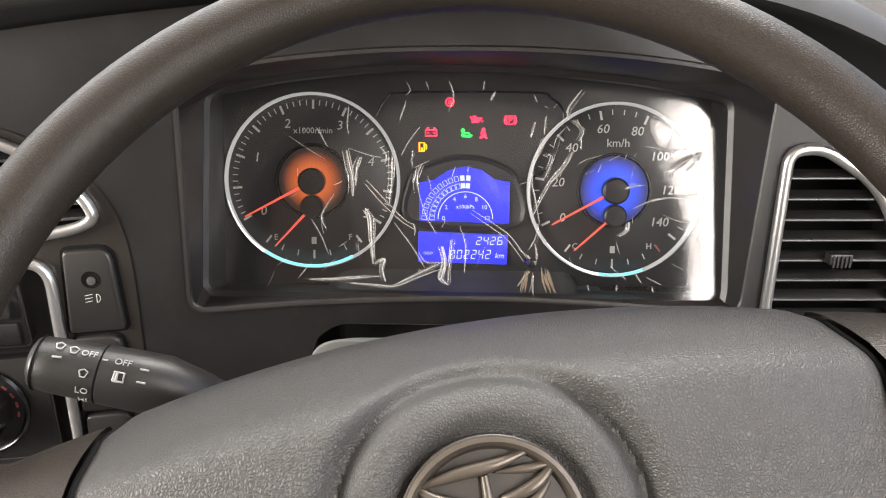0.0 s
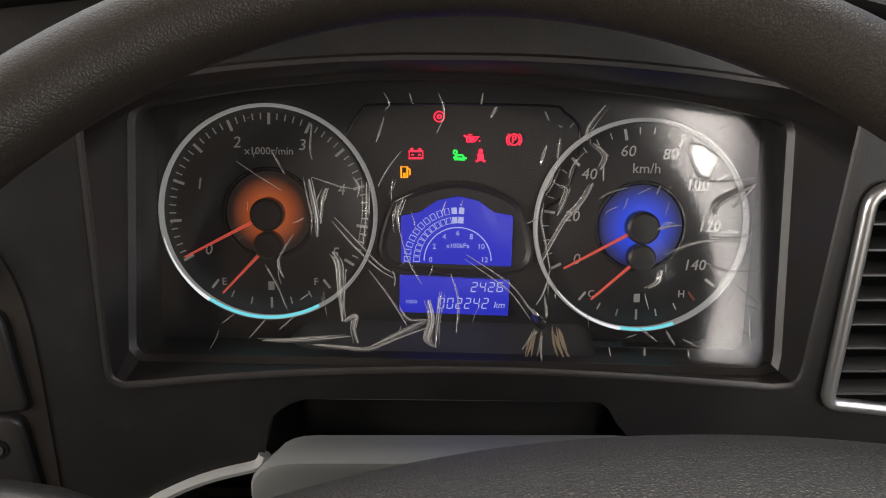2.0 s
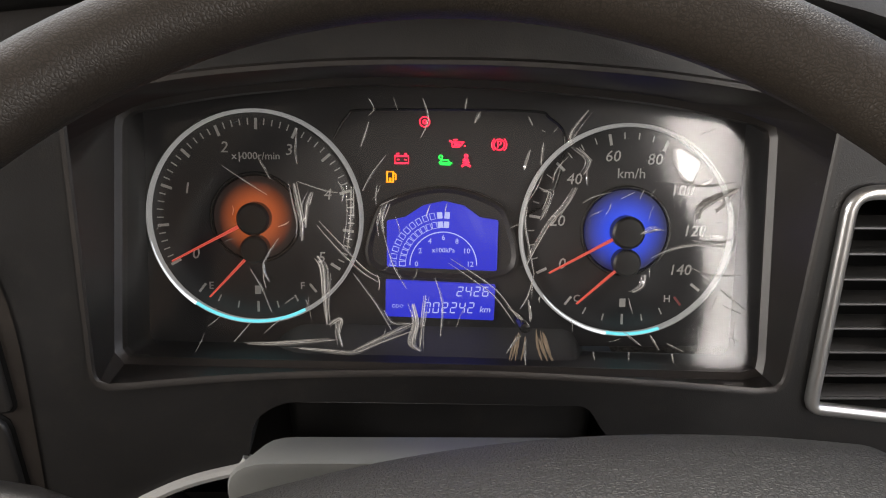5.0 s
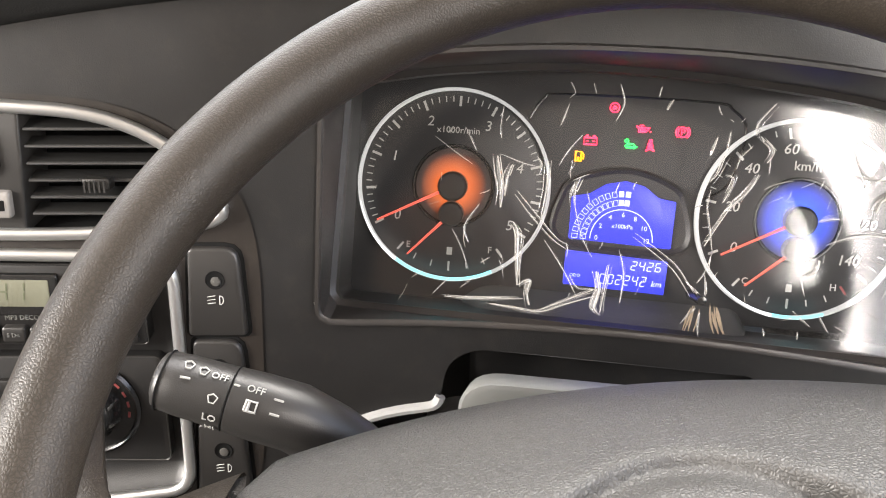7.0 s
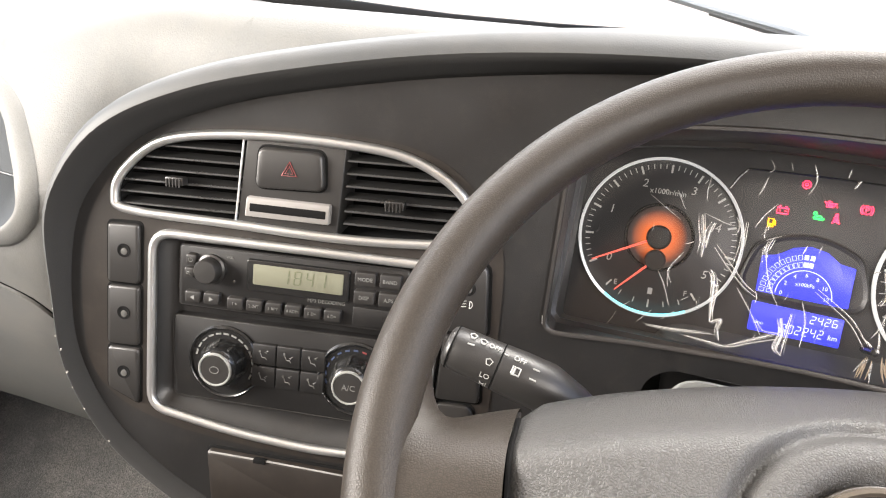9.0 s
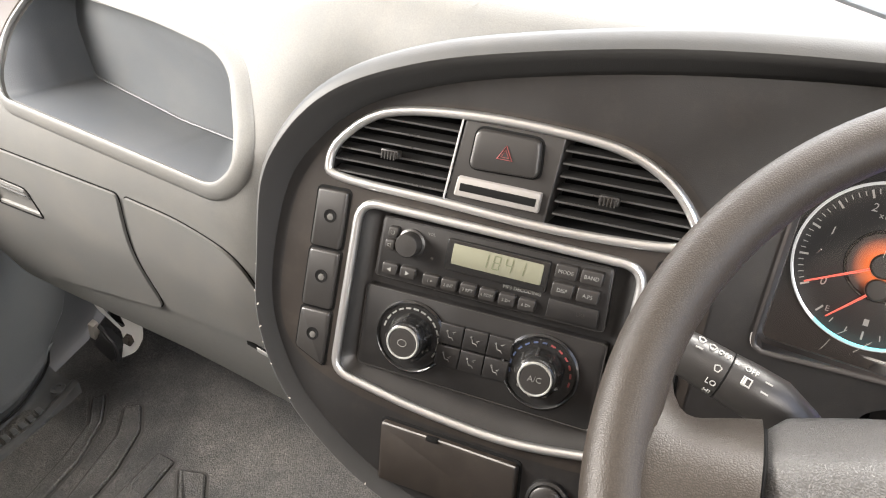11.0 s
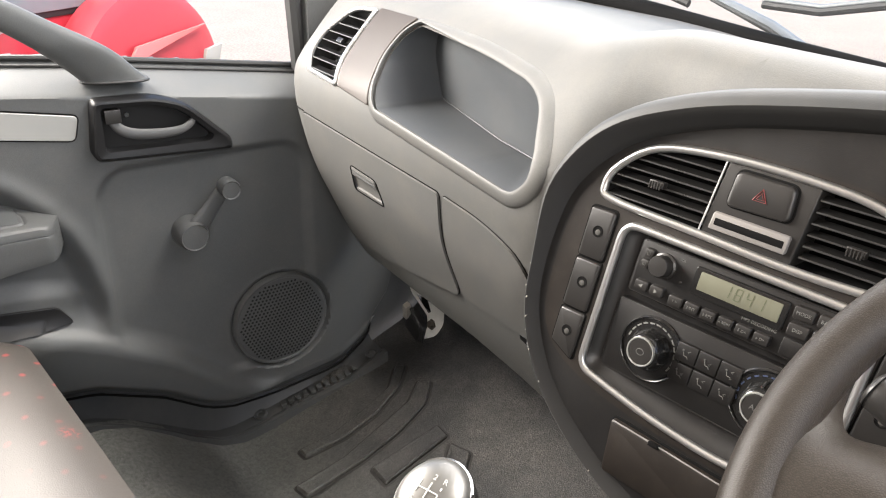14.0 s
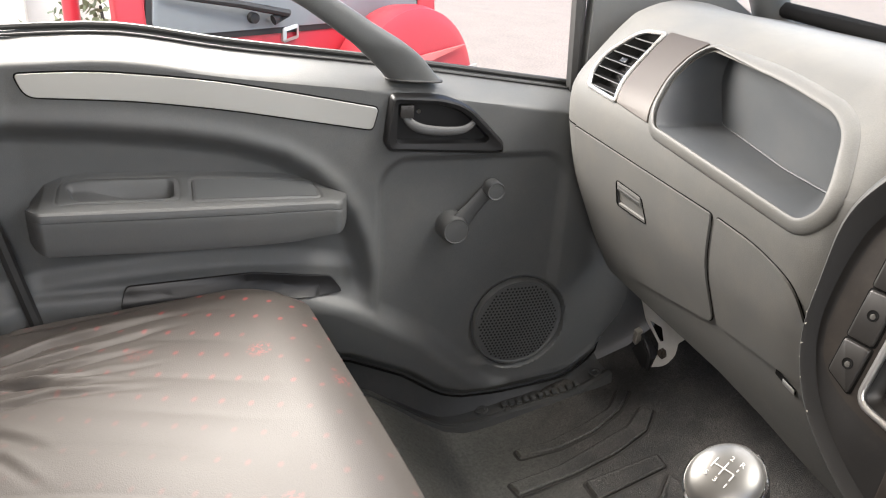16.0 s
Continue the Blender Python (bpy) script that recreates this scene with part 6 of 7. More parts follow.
part("lid", lb, GREY, glove, "light grey lid")
part("lid_edge", shell(LID, G, [(0, 0.0), (0, 0.0032)], cap1=False), GREY, glove)
part("pull", shell(HANDLE, G, [(0, 0.0032), (0.002, -0.014)]), BLACK_SOFT, glove, "recessed pull")
part("pull_flap", plate(rounded(gz([(-0.976, 0.780), (-0.974, 0.794), (-0.910, 0.791), (-0.909, 0.777)]), 0.002, 3), G, -0.004, 0.005, 0.001), GREY, glove)
part("pull_lip", plate(rounded(gz([(-0.981, 0.750), (-0.980, 0.757), (-0.908, 0.757), (-0.906, 0.750)]), 0.002, 3), G, -0.008, 0.0030, 0.001), GREY, glove)
part("pull_outline", tube([G(a, s, 0.0034) for a, s in HANDLE], 0.0011, True, 6), CAVITY, glove, "dark outline of the pull")
for z in (0.7835, 0.7885):
    part("flap_groove", tube([G(-0.972, s_of(z + 0.001), 0.0054), G(-0.94, s_of(z), 0.0054), G(-0.912, s_of(z - 0.001), 0.0054)], 0.0007, False, 6), BLACK_SOFT, glove)
lower_panel = thing("fuse_panel_lid", G(-0.66, s_of(0.74)), "light grey curved cover panel beside the glove box", "panel")
FUSE = rounded(gz([(-0.738, 0.829), (-0.665, 0.823), (-0.603, 0.803), (-0.583, 0.752), (-0.582, 0.668), (-0.765, 0.66), (-0.755, 0.75)]), [0.005, 0.06, 0.06, 0.04, 0.01, 0.01, 0.03], 5)
part("gap", plate(offset2(FUSE, -0.0013), G, -0.002, 0.0008, 0.0002), CAVITY, lower_panel)
part("lid", sheet(FUSE, [], lambda a, s, d: G(a, s, 0.0032), [-0.72, -0.68, -0.64, -0.6], [s_of(0.66 + 0.02 * i) for i in range(1, 9)]), GREY, lower_panel)
part("lid_edge", shell(FUSE, G, [(0, 0.0), (0, 0.0032)], cap1=False), GREY, lower_panel)
part("slot", plate(rounded(gz([(-0.652, 0.652), (-0.648, 0.662), (-0.616, 0.650), (-0.620, 0.640)]), 0.001, 2), G, 0.0, 0.0015, 0.0003), CAVITY, dash)
# Light grey insert painted as the highlight in the notch.
part("slot_highlight", plate(rounded(gz([(-0.640, 0.646), (-0.637, 0.655), (-0.618, 0.649), (-0.621, 0.640)]), 0.001, 2), G, 0.0, 0.0022, 0.0003), GREY_LIGHT, dash, "pale insert put in for the highlight in the slot")


# ---- cab shell: floor, firewall, roof, back, doors, glass ----
FLOOR_Z = [(-1.0, 0.33), (0.0, 0.322), (0.06, 0.300), (0.15, 0.235), (0.20, 0.210), (0.24, 0.205), (0.30, 0.215), (0.52, 0.288), (0.62, 0.325), (0.75, 0.42), (0.80, 0.60), (0.82, 1.0)]


def floor_at(x, y):
    z = lerp_table(FLOOR_Z, y)
    return Vector((x, y, z))


ys = [-0.95 + 0.06 * i for i in range(17)] + [0.03, 0.06, 0.09, 0.12, 0.15, 0.18, 0.20] + [0.22, 0.24, 0.26, 0.28, 0.30, 0.34, 0.4, 0.46, 0.52, 0.56, 0.60, 0.62, 0.66, 0.70, 0.75, 0.78, 0.80, 0.81]
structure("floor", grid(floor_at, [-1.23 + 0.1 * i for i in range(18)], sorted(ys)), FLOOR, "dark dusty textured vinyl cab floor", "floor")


mats = thing("floor_covering_pattern", (-0.95, 0.4, 0.24), "raised moulded blocks of the dusty vinyl floor covering", "floor mat")


def raised(pts, r=0.008):
    poly = rounded(pts, r, 3)
    part("raised_block", shell(poly, lambda a, b, d: floor_at(a, b) + Vector((0, 0, d)), [(0, -0.002), (0.001, 0.0050), (0.0035, 0.0072), (0.007, 0.0066)]), FLOOR, mats)
    # Dark flat ring round each block, put in for the shadow at its edge.
    part("groove", shell(poly, lambda a, b, d: floor_at(a, b) + Vector((0, 0, d)), [(-0.0045, 0.0006), (0, 0.0009)], cap1=False), DARK_MATT, mats)


raised([(-1.010, 0.265), (-0.977, 0.271), (-0.972, 0.38), (-0.976, 0.457), (-0.995, 0.526), (-1.031, 0.562), (-1.055, 0.547), (-1.025, 0.505), (-1.016, 0.44), (-1.005, 0.363)], 0.005)
raised([(-0.947, 0.380), (-0.900, 0.380), (-0.903, 0.511), (-0.937, 0.511)], 0.005)
raised([(-0.889, 0.503), (-0.844, 0.516), (-0.715, 0.372), (-0.750, 0.350)], 0.005)
raised([(-1.084, 0.307), (-1.060, 0.309), (-1.043, 0.382), (-1.046, 0.448), (-1.068, 0.512), (-1.105, 0.554), (-1.122, 0.536), (-1.086, 0.50), (-1.074, 0.443), (-1.069, 0.37)], 0.005)

# left door: a moulded panel as relief over (y, z)
SILL = [(-0.56, 0.958), (-0.46, 0.962), (-0.32, 0.966), (-0.17, 0.945), (0.025, 0.925), (0.153, 0.910), (0.374, 0.882), (0.62, 0.85)]
SILL = smooth_curve(SILL, 4, False)
DOOR_LOW = [(-0.56, 0.41), (-0.2, 0.40), (0.014, 0.380), (0.121, 0.333), (0.19, 0.285), (0.235, 0.272), (0.30, 0.276), (0.456, 0.292), (0.53, 0.315), (0.587, 0.368), (0.62, 0.46)]
RECESS = [(-0.52, 0.842), (-0.458, 0.838), (-0.36, 0.832), (-0.26, 0.822), (-0.17, 0.806), (-0.097, 0.783), (-0.055, 0.757), (-0.018, 0.722), (0.01, 0.68), (0.03, 0.63), (0.042, 0.57), (0.047, 0.52)]
KICK = [(-0.56, 0.565), (-0.193, 0.562), (-0.056, 0.534), (0.0, 0.512), (0.053, 0.483), (0.15, 0.424), (0.20, 0.378), (0.245, 0.337), (0.29, 0.312), (0.331, 0.298), (0.45, 0.31), (0.54, 0.34)]


def side_of(poly, y, z):
    """Signed distance from an open line: plus above or to the front of it."""
    best, sg = 9, 1
    for (a0, b0), (a1, b1) in zip(poly, poly[1:]):
        dy, dz = a1 - a0, b1 - b0
        t = max(0, min(1, ((y - a0) * dy + (z - b0) * dz) / (dy * dy + dz * dz)))
        ey, ez = y - a0 - t * dy, z - b0 - t * dz
        d = math.hypot(ey, ez)
        if d < best:
            best, sg = d, (1 if dy * ez - dz * ey > 0 else -1)
    return best * sg


def rbox(y, z, y0, y1, z0, z1, r):
    qy, qz = abs(y - (y0 + y1) / 2) - (y1 - y0) / 2 + r, abs(z - (z0 + z1) / 2) - (z1 - z0) / 2 + r
    return math.hypot(max(qy, 0), max(qz, 0)) + min(max(qy, qz), 0) - r


DX = -1.19


def door_x(y, z):
    d = 0.0
    rec = side_of(RECESS, y, z)
    if z > 0.50:
        d -= 0.026 * ss(0.008, -0.03, rec) * ss(0.50, 0.56, z)
        d += 0.006 * math.exp(-((rec - 0.012) / 0.014) ** 2) * ss(0.52, 0.60, z)
    rl = z - lerp_table([(-0.52, 0.585), (-0.418, 0.595), (-0.275, 0.604), (-0.176, 0.605), (-0.066, 0.597), (0.0, 0.586), (0.05, 0.57)], y)
    d += 0.013 * ss(0.020, -0.012, rl) * ss(0.04, -0.01, y) * ss(0.50, 0.56, z)
    k = side_of(KICK, y, z)
    d += 0.016 * ss(0.012, -0.02, k) - 0.24 * max(0.0, -k - 0.01) * ss(0.48, 0.36, y)
    d += 0.006 * math.exp(-((k - 0.0) / 0.010) ** 2)
    q = rbox(y, z, 0.062, 0.40, 0.36, 0.768, 0.05)
    d -= 0.012 * ss(0.009, -0.009, q) * ss(-0.01, 0.03, k)
    r = math.hypot(y - 0.338, (z - 0.434))
    d += 0.004 * ss(0.104, 0.090, r) * ss(-0.03, 0.02, k + 0.03)
    w = ss(0.099, 0.090, r)
    d = d * (1 - w) - 0.017 * w
    top = lerp_table(SILL, y) - z
    d -= 0.066 * max(0.0, 1 - top / 0.040) ** 1.15
    d -= 0.05 * ss(0.42, 0.62, y)
    d -= 0.030 * (1 - ss(0.0, 0.035, z - lerp_table(DOOR_LOW, y)))
    d += 0.02 * ss(-0.46, -0.52, y)
    return DX + d


def door_pt(u, v):
    y = -0.52 + 1.12 * u
    lo, hi = lerp_table(DOOR_LOW, y), lerp_table(SILL, y)
    z = lo + (hi - lo) * v
    return Vector((door_x(y, z), y, z))


door = thing("left_door", (-1.22, 0.0, 0.3), "dark grey moulded door with armrest, window crank and speaker", "door", kind="structure")
part("panel", grid(door_pt, [i / 250 for i in range(251)], [j / 190 for j in range(191)]), DOOR, door, "dark grey grained door panel")


def D(y, z, d=0.0):
    return Vector((door_x(y, z) + d, y, z))


def DF(y, z, d=0.0):
    return Vector((DX + d, y, z))


STRIP = rounded([(-0.452, 0.9125), (-0.36, 0.916), (-0.26, 0.908), (-0.176, 0.8985), (-0.06, 0.878), (0.053, 0.8565), (0.044, 0.8215), (-0.06, 0.839), (-0.17, 0.858), (-0.30, 0.874), (-0.441, 0.881)],
                [0.008, 0.05, 0.05, 0.05, 0.05, 0.008, 0.008, 0.05, 0.05, 0.05, 0.015], 4)
part("strip_seam", curved_plate(offset2(STRIP, -0.0022), D, -0.004, 0.0012, 0.0004, [-0.45 + 0.03 * i for i in range(17)], [0.83 + 0.01 * i for i in range(9)]), CAVITY, door, "dark seam round the strip")
part("silver_strip", curved_plate(STRIP, D, -0.004, 0.0035, 0.001, [-0.45 + 0.03 * i for i in range(17)], [0.83 + 0.01 * i for i in range(9)]), STRIP_SILVER, door, "silver trim strip")
HB = rounded([(0.070, 0.880), (0.155, 0.876), (0.200, 0.862), (0.266, 0.798), (0.268, 0.778), (0.068, 0.789), (0.061, 0.803)], [0.010, 0.02, 0.03, 0.012, 0.008, 0.010, 0.008], 5)
HO = rounded([(0.080, 0.868), (0.150, 0.865), (0.192, 0.852), (0.240, 0.806), (0.232, 0.797), (0.080, 0.802)], [0.006, 0.015, 0.02, 0.008, 0.008, 0.006], 5)
hset = part("handle_set", shell(HB, DF, [(0, -0.006), (0, 0.014), (0.003, 0.019), (0.006, 0.020)], cap1=False), HANDLE_BLACK, door, "black inner door handle bowl")
ring_pts = offset2(HB, 0.006)
HBA, HOA = by_angle(ring_pts, (0.16, 0.83), 90), by_angle(HO, (0.16, 0.83), 90)
rb = bmesh.new()
q0 = [rb.verts.new(DF(a, b, 0.020)) for a, b in HBA]
q1 = [rb.verts.new(DF(a, b, 0.018)) for a, b in HOA]
q2 = [rb.verts.new(D(a, b, 0.002)) for a, b in offset2(HOA, 0.003)]
for A, B in ((q0, q1), (q1, q2)):
    for i in range(90):
        rb.faces.new((A[i], A[(i + 1) % 90], B[(i + 1) % 90], B[i]))
rb.faces.new(q2)
part("bowl", rb, HANDLE_BLACK, hset)
LEVER = mat("satin_lever", (0.066, 0.067, 0.068), 0.5, spec=0.3, metal=0.0, vary=0.05)
lever_path = smooth_curve([DF(0.094, 0.848, 0.008), DF(0.104, 0.833, 0.013), DF(0.125, 0.824, 0.017), DF(0.165, 0.820, 0.018), DF(0.195, 0.823, 0.017), DF(0.216, 0.836, 0.011)], 5, False)
part("lever", tube(lever_path, [0.0045 + 0.0035 * math.sin(math.pi * min(1, 0.15 + 0.85 * k / (len(lever_path) - 1))) for k in range(len(lever_path))], False, 12, None, 0.55, (1, 0, 0)), LEVER, hset, "satin grey pull lever")
part("lock_slide", box(pose(DX + 0.012, 0.096, 0.853), 0.012, 0.022, 0.020, 0.002), SWITCH, hset)
part("screw", lathe([(0.004, 0), (0.0035, 0.002), (0.001, 0.002)], Matrix.Translation((DX + 0.010, 0.116, 0.852)) @ pose(0, 0, 0, 0, 90, 0), 16), CHROME, hset)

crank = thing("window_crank", DF(0.192, 0.651), "grey plastic window winder handle on the door", "window crank")
mc = Matrix.Translation(D(0.190, 0.645)) @ pose(0, 0, 0, 0, 90, 0)
part("boss", lathe([(0.027, 0.0), (0.0260, 0.012), (0.0245, 0.032), (0.0220, 0.0365), (0.0205, 0.0352), (0.001, 0.0362)], mc, 40), DOOR, crank)
a0, a1 = D(0.190, 0.645, 0.022), D(0.247, 0.722, 0.034)
ab = bmesh.new()
tube([a0 + (a1 - a0) * t for t in (0.0, 0.15, 0.5, 0.85, 1.0)], [0.020, 0.018, 0.0135, 0.013, 0.013], False, 16, ab, 0.38, (1, 0, 0))
part("arm", ab, DOOR, crank, "grey winder arm")
part("knob", lathe([(0.010, 0.0), (0.0155, 0.004), (0.0165, 0.024), (0.0150, 0.030), (0.0130, 0.0285), (0.001, 0.029)], Matrix.Translation(D(0.247, 0.722, 0.030)) @ pose(0, 0, 0, 0, 90, 0), 32), DOOR, crank)

SPX, SPY, SPZ = DX - 0.010, 0.338, 0.434
speaker = part("speaker_grille", lathe([(0.0915, -0.004), (0.091, 0.005), (0.0885, 0.0085), (0.0855, 0.0085), (0.0835, 0.007), (0.045, 0.0105), (0.001, 0.0115)], Matrix.Translation((SPX, SPY, SPZ)) @ pose(0, 0, 0, 0, 90, 0), 56), DOOR, door, "round perforated speaker grille")
dots = bmesh.new()
for i in range(-12, 13):
    for j in range(-14, 15):
        yy, zz = i * 0.0072 + (0.0036 if j % 2 else 0), j * 0.0062
        r = math.hypot(yy, zz)
        if r < 0.080:
            h = 0.0074 + 0.0042 * (1 - (r / 0.0835) ** 1.3)
            dots.faces.new([dots.verts.new((SPX + h + 0.0010, SPY + yy + 0.0023 * math.cos(k * 1.0472), SPZ + zz + 0.0023 * math.sin(k * 1.0472))) for k in range(6)])
dots_ob = part("perforation", dots, HANDLE_BLACK, speaker, "rows of small holes", smooth=False)
dots_ob["kind"] = "stuff"

arm = thing("door_armrest", (-1.15, -0.22, 0.72), "dark grey door armrest with a pull cup", "armrest")
ARM_TOP = [(-0.462, 0.712), (-0.44, 0.738), (-0.415, 0.749), (-0.38, 0.753), (-0.2525, 0.750), (-0.17, 0.746), (-0.10, 0.740), (-0.05, 0.733), (-0.01, 0.724), (0.012, 0.716)]
ARM_NOSE = [(-0.462, 0.722), (-0.44, 0.730), (-0.27, 0.727), (-0.107, 0.725), (-0.03, 0.722), (0.012, 0.714)]
ARM_LOW = [(-0.462, 0.670), (-0.435, 0.663), (-0.26, 0.658), (-0.09, 0.659), (0.012, 0.668)]
DEEP = 0.092


def arm_relief(y, w):
    """Pull cup, inset pad and the fine seams round both, as depth below the ledge; w across it from the door."""
    q = rbox(y, w, -0.408 + 0.012 * (w - 0.02) / 0.04, -0.262, 0.017, 0.060, 0.010)
    d = (0.010 + 0.020 * ss(-0.40, -0.29, y)) * ss(0.002, -0.006, q)
    q2 = rbox(y, w, -0.420, -0.253, 0.010, 0.068, 0.012)
    q3 = rbox(y, w, -0.236, -0.043 - 0.25 * max(0, 0.045 - w), 0.014, 0.072, 0.010)
    d += 0.0016 * ss(0.0022, 0.0, abs(q2)) + 0.0022 * ss(0.0026, 0.0, abs(q3)) - 0.0010 * ss(0.0, -0.004, q3)
    return d


def arm_fn(u, v):
    """A near level ledge with a rounded nose, a seam under it, then an upright front that turns in below."""
    y = -0.462 + 0.474 * u
    top, nose, low = lerp_table(ARM_TOP, y), lerp_table(ARM_NOSE, y), lerp_table(ARM_LOW, y)
    out = DEEP * (ss(-0.478, -0.435, y) ** 0.6) * (1 - 0.10 * ss(-0.16, 0.0, y) - 0.88 * ss(-0.035, 0.016, y) ** 2.6)
    x0 = DX - 0.027
    if v <= 1:
        w = out * 0.94 * v
        z = top + 0.008 * (1 - v) ** 6 + (nose + 0.003 - top) * v ** 1.2 - arm_relief(y, DEEP * 0.94 * v)
        return Vector((x0 + w, y, z))
    k = (v - 1)
    tab = [(0.0, 0.94, 0.003), (0.5, 0.985, 0.0), (1.0, 1.0, -0.006), (1.3, 1.0, -0.0095), (1.5, 0.975, -0.0105), (1.7, 0.995, -0.012), (2.0, 1.0, -0.016)]
    if k <= 2:
        return Vector((x0 + out * lerp_table([(a, b) for a, b, c in tab], k), y, nose + lerp_table([(a, c) for a, b, c in tab], k)))
    k -= 2
    z1 = nose - 0.016
    return Vector((x0 + out * lerp_table([(0, 1.0), (0.6, 0.965), (0.85, 0.93), (1.0, 0.85), (1.2, 0.6), (1.5, 0.0)], k), y, z1 + (low - z1) * lerp_table([(0, 0), (0.6, 0.70), (0.85, 0.93), (1.0, 1.0), (1.2, 1.04), (1.5, 1.10)], k)))


AU = [i / 230 for i in range(231)]
part("ledge", grid(arm_fn, AU, [i / 46 for i in range(47)] + [1.25, 1.5, 1.75, 2.0, 2.3, 2.5]), DOOR, arm, "grey ledge with pull cup and inset pad")
part("front_panel", grid(arm_fn, AU, [2.5, 2.7, 3.0, 3.2, 3.4, 3.6, 3.72, 3.85, 3.92, 4.0, 4.1, 4.2, 4.35, 4.5]), DOOR, arm)
pad_edge_y = [-0.230 + 0.006 * i for i in range(31)]
part("inset_pad", grid(lambda y, k: arm_fn((y + 0.462) / 0.474, (0.018 + (0.068 - 0.018) * k) / (DEEP * 0.94)) + Vector((0, 0, 0.0007)), pad_edge_y, [j / 10 for j in range(11)]), SILL_SOFT, arm, "smoother inset pad")

# Flat black plate drawn for the shaded pocket opening; the panel has no hole.
part("pocket_shade", curved_plate(rounded([(-0.355, 0.545), (-0.345, 0.578), (-0.15, 0.584), (-0.02, 0.566), (0.0, 0.536), (-0.05, 0.535), (-0.2, 0.545)], 0.008, 4), D, 0.002, 0.006, 0.001, [-0.34 + 0.03 * i for i in range(12)], [0.55, 0.56, 0.57]), HANDLE_BLACK, door, "black plate standing in for shade in the map pocket mouth")
part("lower_seal", tube([Vector((door_x(y, lerp_table(DOOR_LOW, y) + 0.004) + 0.006, y, lerp_table(DOOR_LOW, y) - 0.001)) for y in [-0.50 + 0.02 * i for i in range(54)]], 0.0022, False, 8), CAVITY, door, "black rubber seal along the lower edge")
part("sill_strip", tube([D(y, lerp_table(SILL, y) - 0.006, 0.004) for y in [-0.52 + 0.04 * i for i in range(27)]], 0.0022, False, 8), RUBBER, door, "thin black seal")
part("sill_rubber", tube([D(y, lerp_table(SILL, y), 0.004) + Vector((0, 0, 0.003)) for y in [-0.52 + 0.04 * i for i in range(27)]], 0.0045, False, 8), RUBBER, door, "black window rubber")
grab = thing("grab_handle", (DX, 0.1, 0.9), "dark grey curved grab handle arching over the window sill", "grab handle")
LOWER = smooth_curve([(0.066, 0.902), (0.051, 0.918), (0.030, 0.938), (0.004, 0.960), (-0.041, 0.992), (-0.084, 1.018), (-0.15, 1.045), (-0.25, 1.06), (-0.36, 1.055)], 5, False)
UPPER = smooth_curve([(0.158, 0.897), (0.143, 0.911), (0.117, 0.938), (0.085, 0.961), (0.038, 0.988), (-0.014, 1.019), (-0.10, 1.062), (-0.22, 1.095), (-0.36, 1.092)], 5, False)


def grab_fn(i, a):
    """Lens-shaped section between the bar's lower and upper line, widening into a flat foot."""
    (y0, z0), (y1, z1) = LOWER[int(i)], UPPER[int(i)]
    c, s_ = math.cos(a), math.sin(a)
    x = DX - 0.012 + 0.018 * ss(0, 16, i)
    th = 0.020 - 0.004 * ss(0, 12, i)
    f = 0.5 + 0.5 * abs(c) ** 0.8 * (1 if c > 0 else -1)
    return Vector((x + th * abs(s_) ** 0.7 * (1 if s_ > 0 else -1), y0 + (y1 - y0) * f, z0 + (z1 - z0) * f))


part("base_seal", tube([grab_fn(0, 2 * math.pi * j / 28) + Vector((0, 0, -0.001)) for j in range(28)], 0.0022, True, 6), RUBBER, grab, "dark seal under the foot")
part("bar", grid(grab_fn, list(range(len(LOWER))), [2 * math.pi * j / 28 for j in range(29)]), DOOR, grab, "flat grey grab bar")

# sill trim and tread plate under the door
def scuff(u, v):
    y = -0.52 + 1.06 * u
    zl = lerp_table(DOOR_LOW, y) + 0.004
    zf = lerp_table([(-0.6, 0.325), (0.0, 0.325), (0.05, 0.300), (0.10, 0.270), (0.16, 0.232), (0.205, 0.212), (0.24, 0.212), (0.30, 0.224), (0.46, 0.264), (0.58, 0.33)], y)
    wide = 0.004 + 0.030 * ss(0.10, 0.27, y) + 0.024 * ss(0.27, 0.56, y)
    return Vector((-1.255 + (0.046 + wide) * v + 0.004 * (v > 0.9), y, zl + (zf - zl) * ss(0.0, 0.45, v) + 0.007 * ss(0.72, 0.86, v) - (0.04 if v > 0.95 else 0)))


structure("door_sill_trim", grid(scuff, [i / 60 for i in range(61)], [0, 0.1, 0.25, 0.4, 0.5, 0.6, 0.72, 0.76, 0.80, 0.84, 0.88, 0.93, 1.0]), SILL_BLACK, "dark grey plastic sill trim with ribbed tread", "trim")
tread = thing("tread_plate", (-1.18, 0.4, 0.26), "ribbed dark plastic tread on the door sill", "tread plate")
TREAD_Z = [(0.24, 0.213), (0.30, 0.2255), (0.46, 0.2655), (0.58, 0.332)]
for i in range(11):
    y = 0.336 + i * 0.0145
    for x in (-1.209, -1.187):
        part("rib", box(Matrix.Translation((x + 0.16 * (y - 0.336), y, lerp_table(TREAD_Z, y) + 0.0015)) @ pose(0, 0, 0, 14, 0, -9), 0.016, 0.0095, 0.006, 0.0012), SILL_BLACK, tread)
for x, y in ((-1.214, 0.290), (-1.184, 0.520)):
    part("screw", lathe([(0.013, 0.0), (0.012, 0.004), (0.007, 0.004), (0.006, 0.001), (0.001, 0.001)], Matrix.Translation((x, y, lerp_table(TREAD_Z, y) + 0.001)) @ pose(0, 0, 0, 14, 0, 0), 20), SILL_BLACK, tread)

